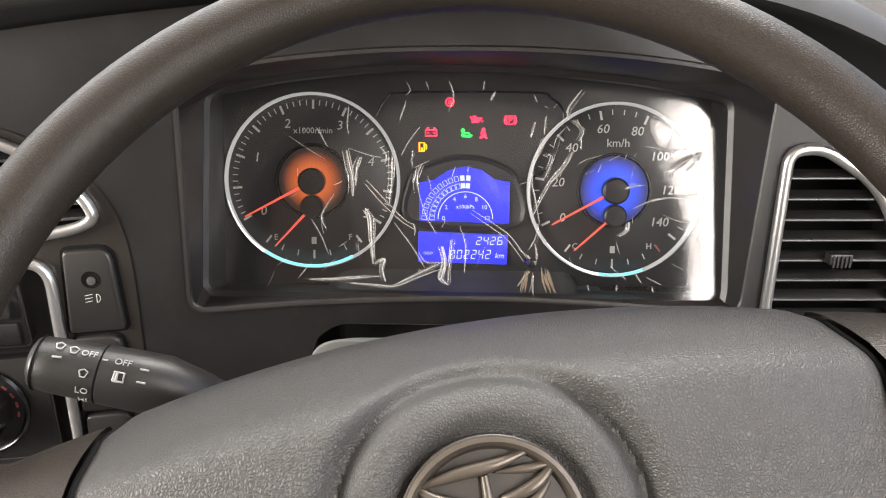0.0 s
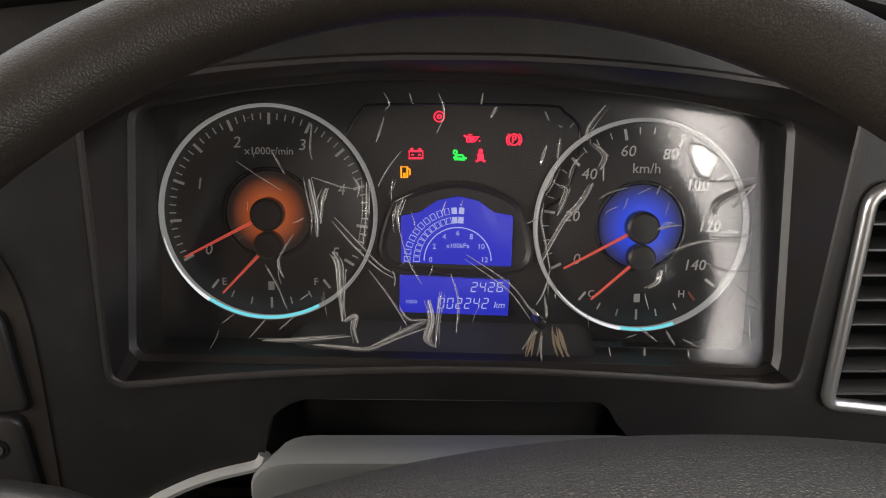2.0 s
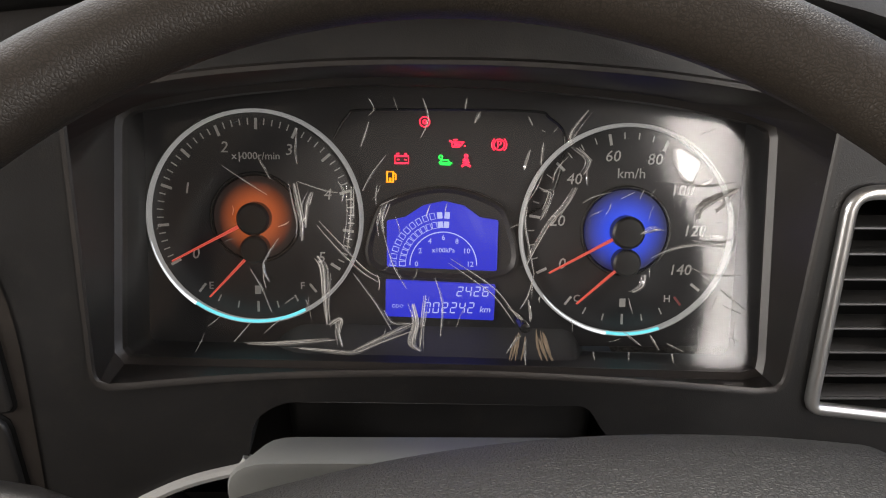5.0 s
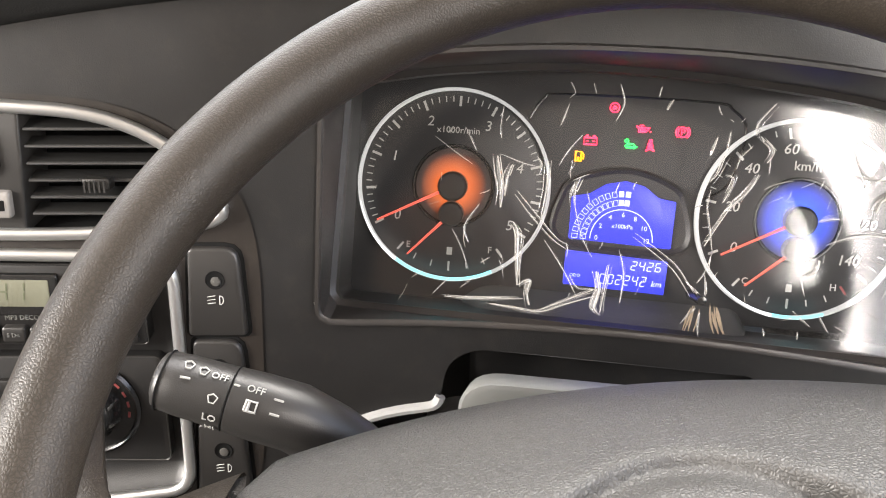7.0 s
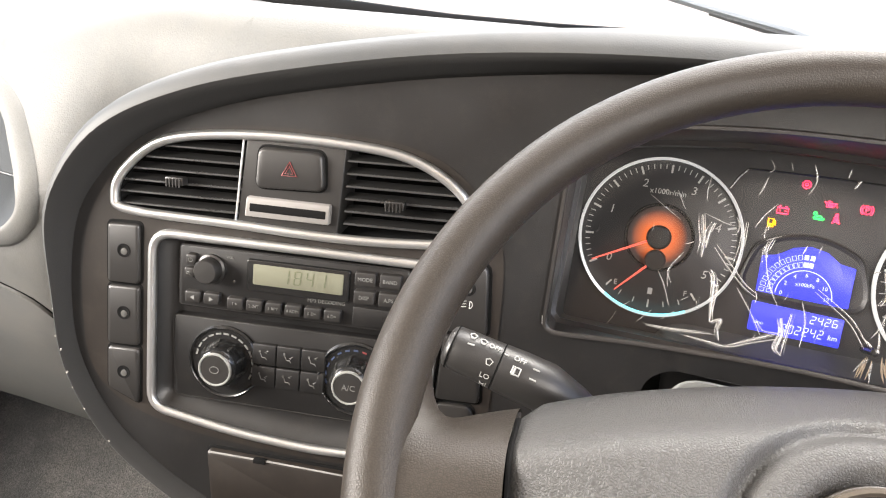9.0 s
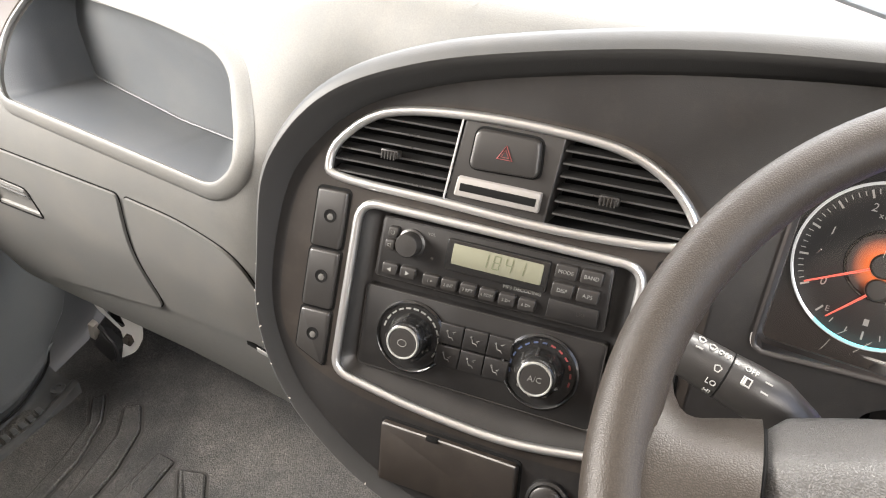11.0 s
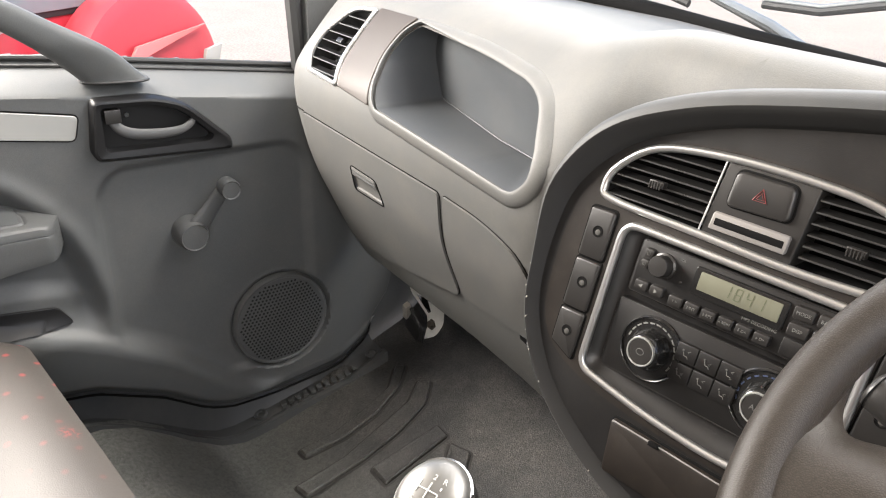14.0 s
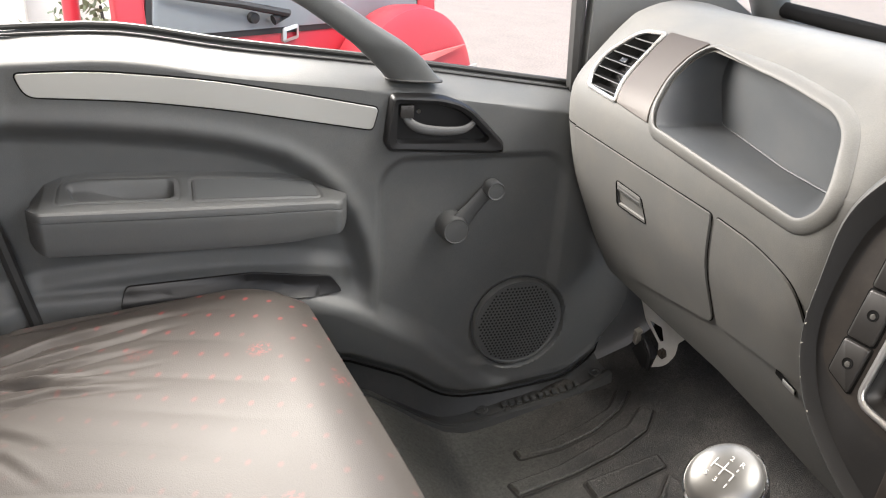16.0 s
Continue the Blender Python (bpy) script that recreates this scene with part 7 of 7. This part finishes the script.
# bracket and wiring under the dashboard
br = thing("metal_bracket", (-1.02, 0.61, 0.43), "white painted steel bracket with a bolt under the dashboard", "bracket")
bp = lambda a, b, d: Vector((a, 0.60 + d, b))
part("plate", sheet(rounded([(-1.193, 0.470), (-1.107, 0.470), (-1.030, 0.460), (-1.050, 0.437), (-1.051, 0.411), (-1.074, 0.373), (-1.115, 0.345), (-1.103, 0.384), (-1.106, 0.404), (-1.160, 0.428)], [0.003, 0.01, 0.004, 0.004, 0.02, 0.02, 0.004, 0.006, 0.004, 0.006], 4),
                    [rounded([(-1.146, 0.434), (-1.106, 0.440), (-1.093, 0.418), (-1.102, 0.411)], 0.003, 3)], bp, [-1.15, -1.1, -1.06], [0.38, 0.41, 0.44]), WHITE_METAL, br)
part("flange", grid(lambda a, d: bp(a, lerp_table([(-1.193, 0.470), (-1.107, 0.470), (-1.030, 0.460)], a) + 0.0005 * d, -0.004 + 0.024 * d), [-1.193, -1.15, -1.107, -1.07, -1.030], [0, 0.2, 1]), WHITE_METAL, br, "folded flange of the bracket")
part("rear_plate", plate(rounded([(-1.16, 0.445), (-1.085, 0.45), (-1.085, 0.40), (-1.15, 0.40)], 0.004, 3), bp, 0.018, 0.022, 0.001), CAVITY, br, "near-black plate behind the cut-out")
part("bolt", lathe([(0.011, 0), (0.011, 0.003), (0.007, 0.004), (0.007, 0.009), (0.001, 0.010)], Matrix.Translation(bp(-1.086, 0.394, -0.001)) @ pose(0, 0, 0, 70, 0, 0), 6), BROWN, br, "hexagonal bolt")
part("connector", box(Matrix.Translation(bp(-1.160, 0.392, -0.012)) @ pose(0, 0, 0, 20, 22, 10), 0.012, 0.013, 0.046, 0.002), CREAM, br, "cream plug connector")
part("plug_block", box(Matrix.Translation(bp(-1.146, 0.358, 0.004)) @ pose(0, 0, 0, 12, 35, 8), 0.045, 0.022, 0.052, 0.006), RUBBER, br, "black wiring plug")
part("wire", tube(smooth_curve([bp(-1.150, 0.40, -0.008), bp(-1.128, 0.392, -0.012), bp(-1.116, 0.372, -0.008), bp(-1.124, 0.335, 0.0)], 5, False), 0.004, False, 8), RUBBER, br, "black wire")

# seat cushion: soft slab with a rounded front and cloth folds at the back
seat = thing("passenger_seat", (-0.72, -0.4, 0.45), "wide bench seat cushion in brown-grey cover with red dots", "seat")


# folds of the loose cover, fanning in from the backrest: (x, y) along each, depth, half width
SEAT_FOLDS = [([(-1.030, -0.494), (-1.060, -0.44), (-1.070, -0.361), (-1.076, -0.24)], 0.010, 0.012),
              ([(-1.008, -0.490), (-1.022, -0.404), (-1.042, -0.267)], 0.009, 0.010),
              ([(-0.989, -0.470), (-0.991, -0.356), (-0.996, -0.300)], 0.007, 0.009),
              ([(-0.974, -0.490), (-0.953, -0.423), (-0.924, -0.330)], 0.012, 0.010),
              ([(-0.963, -0.430), (-0.949, -0.290)], 0.005, 0.008),
              ([(-0.926, -0.420), (-0.895, -0.300)], 0.006, 0.010),
              ([(-1.118, -0.400), (-1.124, -0.230)], 0.007, 0.010),
              ([(-0.866, -0.475), (-0.828, -0.425), (-0.80, -0.40)], 0.004, 0.014),
              ([(-0.818, -0.465), (-0.769, -0.425), (-0.74, -0.40)], 0.004, 0.015)]


def seat_top(x, ye, y):
    e = max(abs((x + 0.66) / 0.49), 0.0)
    z = 0.603 + 0.13 * min(0, ye + 0.10) + 0.012 * math.cos((x + 0.66) * 3.0)
    z -= 0.030 * max(0, (ye + 0.16) / 0.09) ** 2 if ye > -0.16 else 0
    z += 0.004 * noise.noise(Vector((x * 5, y * 5, 0)))
    for line, deep, wide in SEAT_FOLDS:
        y0, y1 = line[0][1], line[-1][1]
        if y0 - 0.10 < y < y1 + 0.03:
            dx = x - lerp_table([(b, a) for a, b in line], y) - 0.004 * noise.noise(Vector((y * 22, line[0][0] * 9, 3)))
            along = (1 - 0.75 * ss(y0, y1, y)) * ss(y1 + 0.03, y1 - 0.06, y)
            z += 0.7 * deep * along * (0.8 * math.exp(-((dx + 0.9 * wide) / wide) ** 2) - 1.2 * math.exp(-(dx / (0.6 * wide)) ** 2))
    p = x * 0.9 - y * 0.42 + 0.035 * noise.noise(Vector((x * 4, y * 4, 2)))
    z += 0.0018 * ss(-0.10, -0.30, y) * ss(-0.55, -0.75, x) * (abs(math.sin(p * 41 + 1.0)) ** 0.7 - 0.6)
    z -= 0.05 * ss(0.90, 1.03, e) ** 2
    return z


def seat_fn(u, v):
    x = -1.155 + 0.985 * u
    front = -0.066 + 0.10 * (x + 0.97) - 0.05 * ss(-1.08, -1.16, x)
    if v <= 1:
        y = -0.75 + (front + 0.75) * v
        return Vector((x, y, seat_top(x, y - front - 0.070, y)))
    k = v - 1
    return Vector((x, front + 0.014 * math.sin(k * math.pi) - 0.03 * k, seat_top(x, -0.07, front) - 0.02 * math.sin(k * 1.57) - 0.28 * k * k))


part("cushion", grid(seat_fn, [i / 300 for i in range(301)], [j / 110 for j in range(111)] + [1 + j / 12 for j in range(1, 13)]), SEAT, seat, "cover in brown-grey cloth")
part("base", box(pose(-0.66, -0.42, 0.30), 0.92, 0.56, 0.22, 0.02), RUBBER, seat, "dark seat base")
part("backrest", box(pose(-0.66, -0.80, 0.90, 12, 0, 0), 0.96, 0.14, 0.70, 0.05), SEAT, seat)
part("piping", tube([seat_fn(u / 40, 1.25) for u in range(41)], 0.0035, False, 8), SEAT, seat)

# gear lever
KNOB_CAP = mat("brushed_knob_cap", (0.155, 0.152, 0.144), 0.42, metal=0.75, spec=0.4, vary=0.06)
CAP_PRINT = mat("pale_cap_print", (0.5, 0.49, 0.46), 0.5, vary=0.1)
gear = thing("gear_lever", (-0.335, 0.1, 0.3), "gear lever with silver-topped knob showing a shift pattern", "gear lever")
gm = Matrix.Translation((-0.3247, 0.0717, 0.8084)) @ pose(0, 0, 0, 25, 0, 20)
gk = gm @ Matrix.Diagonal((0.97, 1.12, 1, 1))
part("knob", lathe([(0.011, -0.055), (0.016, -0.045), (0.021, -0.02), (0.0240, 0.005), (0.0254, 0.020), (0.0252, 0.030), (0.0240, 0.034)], gk, 48), GLOSSY, gear, "black lacquered knob")
part("knob_band", lathe([(0.0247, 0.0315), (0.0253, 0.0335), (0.0249, 0.0360), (0.0236, 0.0372), (0.0228, 0.0362)], gk, 48, cap=False), CHROME, gear, "thin chrome band")
kc = part("knob_cap", lathe([(0.0233, 0.034), (0.0229, 0.0375), (0.0215, 0.0405), (0.0190, 0.0428), (0.0150, 0.0450), (0.0100, 0.0466), (0.0050, 0.0473), (0.001, 0.0475)], gk, 48), KNOB_CAP, gear, "domed silver cap")


def on_cap(x, y, h=0.0004):
    return Vector((x, y, 0.0475 + h - 11.0 * (x * x + y * y)))


for pts in ([(-0.007, 0.0048), (-0.007, 0.0), (-0.007, -0.0030)], [(0, 0.0052), (0, 0), (0, -0.0052)], [(0.007, 0), (0.007, -0.0050)], [(-0.007, 0), (0, 0), (0.007, 0)], [(0.007, 0.0028), (0.007, 0.0048)]):
    part("pattern_line", tube([gm @ on_cap(x, y) for x, y in pts], 0.00045, False, 5), CAP_PRINT, kc)
for s, x, y in (("2", 0, 0.009), ("R", 0.007, 0.009), ("5", -0.007, -0.008), ("3", 0, -0.009), ("1", 0.007, -0.009)):
    lettering("figure", s, 0.0050, gm @ Matrix.Translation(on_cap(x, y, 0.0006)), CAP_PRINT, kc)
part("stick", tube([Vector((-0.336, 0.078, 0.76)), Vector((-0.337, 0.11, 0.6)), Vector((-0.338, 0.16, 0.32))], [0.010, 0.008, 0.009], False, 12), RUBBER, gear)
part("boot", lathe([(0.075, 0.0), (0.07, 0.02), (0.05, 0.05), (0.03, 0.10), (0.012, 0.15)], Matrix.Translation((-0.338, 0.165, 0.20)), 28), RUBBER, gear, "rubber boot")

# ---- the rest of the cab ----
back = bmesh.new()
box(pose(-0.36, -0.97, 0.95), 1.75, 0.05, 1.6, 0, back)
structure("wall_back", back, BACK_BROWN, "brown trimmed cab rear wall behind the seats", "wall", False)
structure("ceiling", box(pose(-0.36, -0.25, 1.78), 1.75, 1.48, 0.05, 0.01), LINER, "light grey fabric headliner", "ceiling", False)


def right_wall():
    bm = bmesh.new()
    box(pose(0.51, 0.0, 0.56), 0.06, 1.7, 0.72, 0.01, bm)
    box(pose(0.51, -0.83, 1.30), 0.06, 0.26, 0.96, 0.01, bm)
    box(pose(0.51, 0.1, 1.70), 0.06, 1.2, 0.12, 0.01, bm)
    return bm


structure("right_door", right_wall(), DOOR, "dark grey driver's door with open window", "door")


def left_wall():
    bm = bmesh.new()
    box(pose(-1.245, -0.76, 1.0), 0.06, 0.42, 1.56, 0.01, bm)
    box(pose(-1.245, 0.1, 1.70), 0.06, 1.3, 0.12, 0.01, bm)
    box(pose(-1.30, 0.15, 0.42), 0.05, 1.7, 0.90, 0.01, bm)
    box(pose(-1.27, 0.72, 0.60), 0.05, 0.56, 0.80, 0.01, bm)
    for i in range(27):
        y = -0.50 + 0.04 * i
        box(pose(-1.285, y, lerp_table(SILL, y) - 0.012), 0.07, 0.042, 0.012, 0, bm)
    return bm


structure("wall_left", left_wall(), DOOR, "dark grey cab side and window frame", "wall")
for x in (-1.235, 0.50):
    structure("windscreen_pillar", tube([Vector((x, 0.83, 0.96)), Vector((x, 0.62, 1.35)), Vector((x, 0.44, 1.76))], 0.035, False, 10), DOOR, "grey windscreen pillar", "pillar")
structure("window_divider", tube([Vector((-1.245, 0.42, 0.86)), Vector((-1.245, 0.40, 1.2)), Vector((-1.245, 0.37, 1.66))], 0.013, False, 8), RUBBER, "black window divider bar", "trim")
structure("pillar_trim", shell(rounded([(0.428, 0.86), (0.425, 1.10), (0.60, 1.10), (0.80, 0.98), (0.80, 0.86)], 0.01, 2), lambda y, z, d: Vector((-1.235 + d, y, z)), [(0, -0.01), (0, 0.0), (0.004, 0.008)]), DOOR, "grey quarter trim before the door", "trim")
wsb = [Vector((x, 0.805, z)) for x, z in ((-1.25, 1.018), (-1.07, 1.012), (-0.84, 1.003), (-0.60, 0.987), (-0.374, 0.976), (-0.245, 0.975), (0.0, 0.980), (0.3, 0.992), (0.5, 1.0))]
structure("windscreen_rubber", tube(wsb, 0.014, False, 10, None, 1.0), CAVITY, "black windscreen seal", "trim")
gl = structure("windscreen", grid(lambda u, v: Vector((-1.24 + 1.73 * u, 0.81 - 0.36 * v, 0.985 + 0.78 * v)), [0, 0.25, 0.5, 0.75, 1], [0, 0.5, 1]), GLASS, "clear windscreen glass", "windscreen")
gl.visible_shadow = False
face_driver(gl)
WIPER_GREY = mat("wiper_grey_paint", (0.13, 0.14, 0.145), 0.45, vary=0.15, vary_scale=20)
wiper_label = "grey windscreen wiper parked along the glass"


def glass_at(x, h, off=0.0):
    """Just outside the windscreen: x across, h up from its lower edge."""
    return Vector((x, 0.845 - 0.46 * h + off, 0.985 + h))


for arm_pts, blade_pts in (([(-0.585, -0.015), (-0.66, 0.022), (-0.75, 0.049), (-0.90, 0.100), (-1.02, 0.150)], [(-0.788, 0.033), (-0.863, 0.050), (-0.96, 0.090), (-1.06, 0.150)]),
                           ([(0.06, -0.015), (0.0, 0.007), (-0.086, 0.026), (-0.25, 0.065), (-0.42, 0.100)], [(-0.662, 0.050), (-0.58, 0.052), (-0.42, 0.090), (-0.25, 0.110)])):
    wp = thing("wiper", glass_at(*arm_pts[0]), wiper_label, "wiper", "windscreen wipers")
    part("arm", tube([glass_at(x, h, 0.012) for x, h in arm_pts], [0.013, 0.0125, 0.011, 0.008, 0.006], False, 10, None, 0.5), WIPER_GREY, wp, "grey painted wiper arm")
    part("arm_dark_half", tube([glass_at(x, h - 0.004, 0.004) for x, h in arm_pts[:3]], [0.009, 0.008, 0.004], False, 8, None, 0.7), BLACK_SOFT, wp, "darker half along the arm")
    part("blade", tube([glass_at(x, h) for x, h in blade_pts], 0.0055, False, 8), RUBBER, wp, "rubber blade")
    part("blade_rail", tube([glass_at(x, h + 0.006, 0.004) for x, h in blade_pts], 0.0035, False, 8), WIPER_GREY, wp, "thin steel blade rail")

structure("door_gap_seal", tube([Vector((-1.185, -0.545, 0.90)), Vector((-1.183, -0.505, 0.69)), Vector((-1.180, -0.470, 0.515)), Vector((-1.18, -0.45, 0.42))], 0.010, False, 8), RUBBER, "black rubber seal at the door's rear edge", "trim")

# ---- outside ----
GZ0 = -0.5
structure("ground", grid(lambda u, v: Vector((u, v, GZ0)), [-400, -60, -20, -8, -4, 0, 8, 40, 400], [-400, -60, -20, -8, 0, 8, 20, 60, 400]), GROUND, "pale sandy packed earth and concrete yard", "ground")
CAR_AT, CAR_TURN = Vector((-2.6, -0.3, 0)), radians(30)
car = thing("red_car", (-3.8, -0.2, GZ0), "bright red parked estate car with a spare wheel on its tail", "car")


def CT(a, z, d=0.0):
    """On the car's tail: a across it, z up, d out of it."""
    c, s_ = math.cos(CAR_TURN), math.sin(CAR_TURN)
    out = max(0.0, d) - 0.14 * max(0, z - 0.6)
    return CAR_AT + Vector((-s_ * a + c * out + min(0.0, d), c * a + s_ * out - 0.06 * min(0.0, d), z))


def car_pose(a, z, d, tilt=0):
    """x out of the tail, y across, z up."""
    return Matrix.Translation(CT(a, z, d)) @ pose(0, 0, 0, tilt, 0, 30)


TAIL = rounded([(-0.13, -0.18), (-0.14, 0.4), (-0.12, 0.68), (-0.02, 1.18), (1.20, 1.18), (1.29, 0.68), (1.31, 0.4), (1.30, -0.18)], 0.08, 5)
part("body", shell(TAIL, CT, [(0.02, -3.2), (0, -3.0), (0, -0.06), (0.03, -0.01), (0.06, 0.0)], cap0=True), RED_PAINT, car, "bright red bodywork")
RW = rounded([(0.0, 0.725), (0.07, 1.10), (1.12, 1.10), (1.19, 0.725)], 0.05, 4)
part("window_rubber", plate(offset2(RW, -0.02), CT, 0.0, 0.006, 0.002), RUBBER, car, "black window seal")
part("rear_window", plate(RW, CT, 0.0, 0.012, 0.003), CAR_GLASS, car, "rear window, its grey put in for the mirrored sky")
part("rear_wiper", tube([CT(0.44, 0.755, 0.035), CT(0.50, 0.775, 0.045), CT(0.30, 0.815, 0.045), CT(0.05, 0.85, 0.03)], [0.018, 0.014, 0.012, 0.007], False, 8), RUBBER, car, "black rear wiper")
part("washer_nozzle", lathe([(0.020, 0.0), (0.018, 0.02), (0.001, 0.024)], car_pose(0.37, 0.765, 0.012) @ pose(0, 0, 0, 0, 90, 0), 16), RUBBER, car)
cov = part("spare_wheel_cover", lathe([(0.31, 0.0), (0.345, 0.04), (0.355, 0.12), (0.345, 0.17), (0.30, 0.19), (0.001, 0.20)], car_pose(1.0, 0.44, 0.0) @ pose(0, 0, 0, 0, 90, 0), 64), RED_VINYL, car, "red vinyl spare wheel cover")
PALE_RED = mat("pale_red_print", (0.55, 0.13, 0.12), 0.4, vary=0.1)
part("cover_print", plate([(0.83, 0.55), (1.24, 0.64), (0.88, 0.61)], lambda a, z, d: CT(a, z, d) + Vector((0.02, 0.01, 0)), 0.19, 0.202, 0.001), PALE_RED, cov, "pale red wedge print")
for k, (w, h) in enumerate(((0.07, 0.05), (0.04, 0.02), (0.09, 0.075))):
    part("cover_mark", plate([(1.02 + 0.10 * k, 0.42 + 0.022 * k), (1.02 + 0.10 * k + 0.35 * h, 0.42 + 0.022 * k + h), (1.02 + 0.10 * k + 0.35 * h + w, 0.43 + 0.022 * k + h), (1.02 + 0.10 * k + w, 0.43 + 0.022 * k)], CT, 0.19, 0.206, 0.001), CREAM, cov, "plain slanted white bar")
part("badge", shell(rounded([(0.49, 0.672), (0.495, 0.722), (0.565, 0.735), (0.56, 0.685)], 0.01, 3), CT, [(0, 0.0), (0, 0.012), (0.012, 0.016)], cap1=False), STRIP_SILVER, car, "plain chrome badge outline")
for a in (-0.06, 1.24):
    part("tail_lamp", plate(rounded([(a - 0.05, 0.45), (a - 0.05, 0.95), (a + 0.05, 0.95), (a + 0.05, 0.45)], 0.02, 3), CT, 0.0, 0.02, 0.006), RED_VINYL, car)
part("bumper", box(car_pose(0.58, -0.08, 0.05), 0.14, 1.48, 0.2, 0.04), RED_PAINT, car)
for a in (0.10, 1.08):
    part("wheel", lathe([(0.32, -0.09), (0.33, 0.0), (0.32, 0.09), (0.20, 0.10), (0.19, 0.09)], car_pose(a, GZ0 + 0.33, -0.7) @ pose(0, 0, 0, 90, 0, 0), 32), RUBBER, car)

# yard wall with piers, a red post and a shrub beyond the car
YARD = mat("whitewashed_wall", (0.55, 0.53, 0.49), 0.85, grain=0.6, grain_scale=60, vary=0.2, vary_scale=3)
LEAF = mat("leaf_green", (0.16, 0.19, 0.11), 0.6, vary=0.4, vary_scale=12)
yard = structure("yard_wall", box(pose(-9.0, -4.0, GZ0 + 0.7), 0.2, 9.0, 1.4, 0.01), YARD, "pale weathered yard wall with piers", "wall")
for i in range(9):
    part("pier", box(pose(-8.86, -8.0 + 0.9 * i, GZ0 + 0.75), 0.16, 0.22, 1.5, 0.01), YARD, yard)
post = thing("red_post", (-6.0, -0.88, GZ0), "red painted steel post beside the yard wall", "post")
part("pole", tube([Vector((-6.0, -0.88, GZ0)), Vector((-6.0, -0.88, GZ0 + 1.5))], 0.055, False, 12), RED_PAINT, post)
part("cap", lathe([(0.062, 0.0), (0.062, 0.02), (0.001, 0.05)], Matrix.Translation((-6.0, -0.88, GZ0 + 1.5)), 16), RED_PAINT, post)
shrub = thing("shrub", (-6.6, -0.72, GZ0), "small green leafy shrub by the wall", "shrub")
part("stem", tube([Vector((-6.6, -0.72, GZ0)), Vector((-6.58, -0.70, GZ0 + 0.4)), Vector((-6.6, -0.74, GZ0 + 0.8))], [0.03, 0.02, 0.01], False, 8), DARK_MATT, shrub)
lv = bmesh.new()
for k in range(260):
    c = Vector((-6.6 + random.gauss(0, 0.16), -0.72 + random.gauss(0, 0.16), GZ0 + 0.75 + random.gauss(0, 0.22)))
    d1 = Vector((random.gauss(0, 1), random.gauss(0, 1), random.gauss(0, 1))).normalized() * 0.05
    d2 = Vector((random.gauss(0, 1), random.gauss(0, 1), random.gauss(0, 1))).normalized() * 0.022
    lv.faces.new([lv.verts.new(c + e) for e in (-d1, d2, d1, -d2)])
part("foliage", lv, LEAF, shrub, "small green leaves", smooth=False)
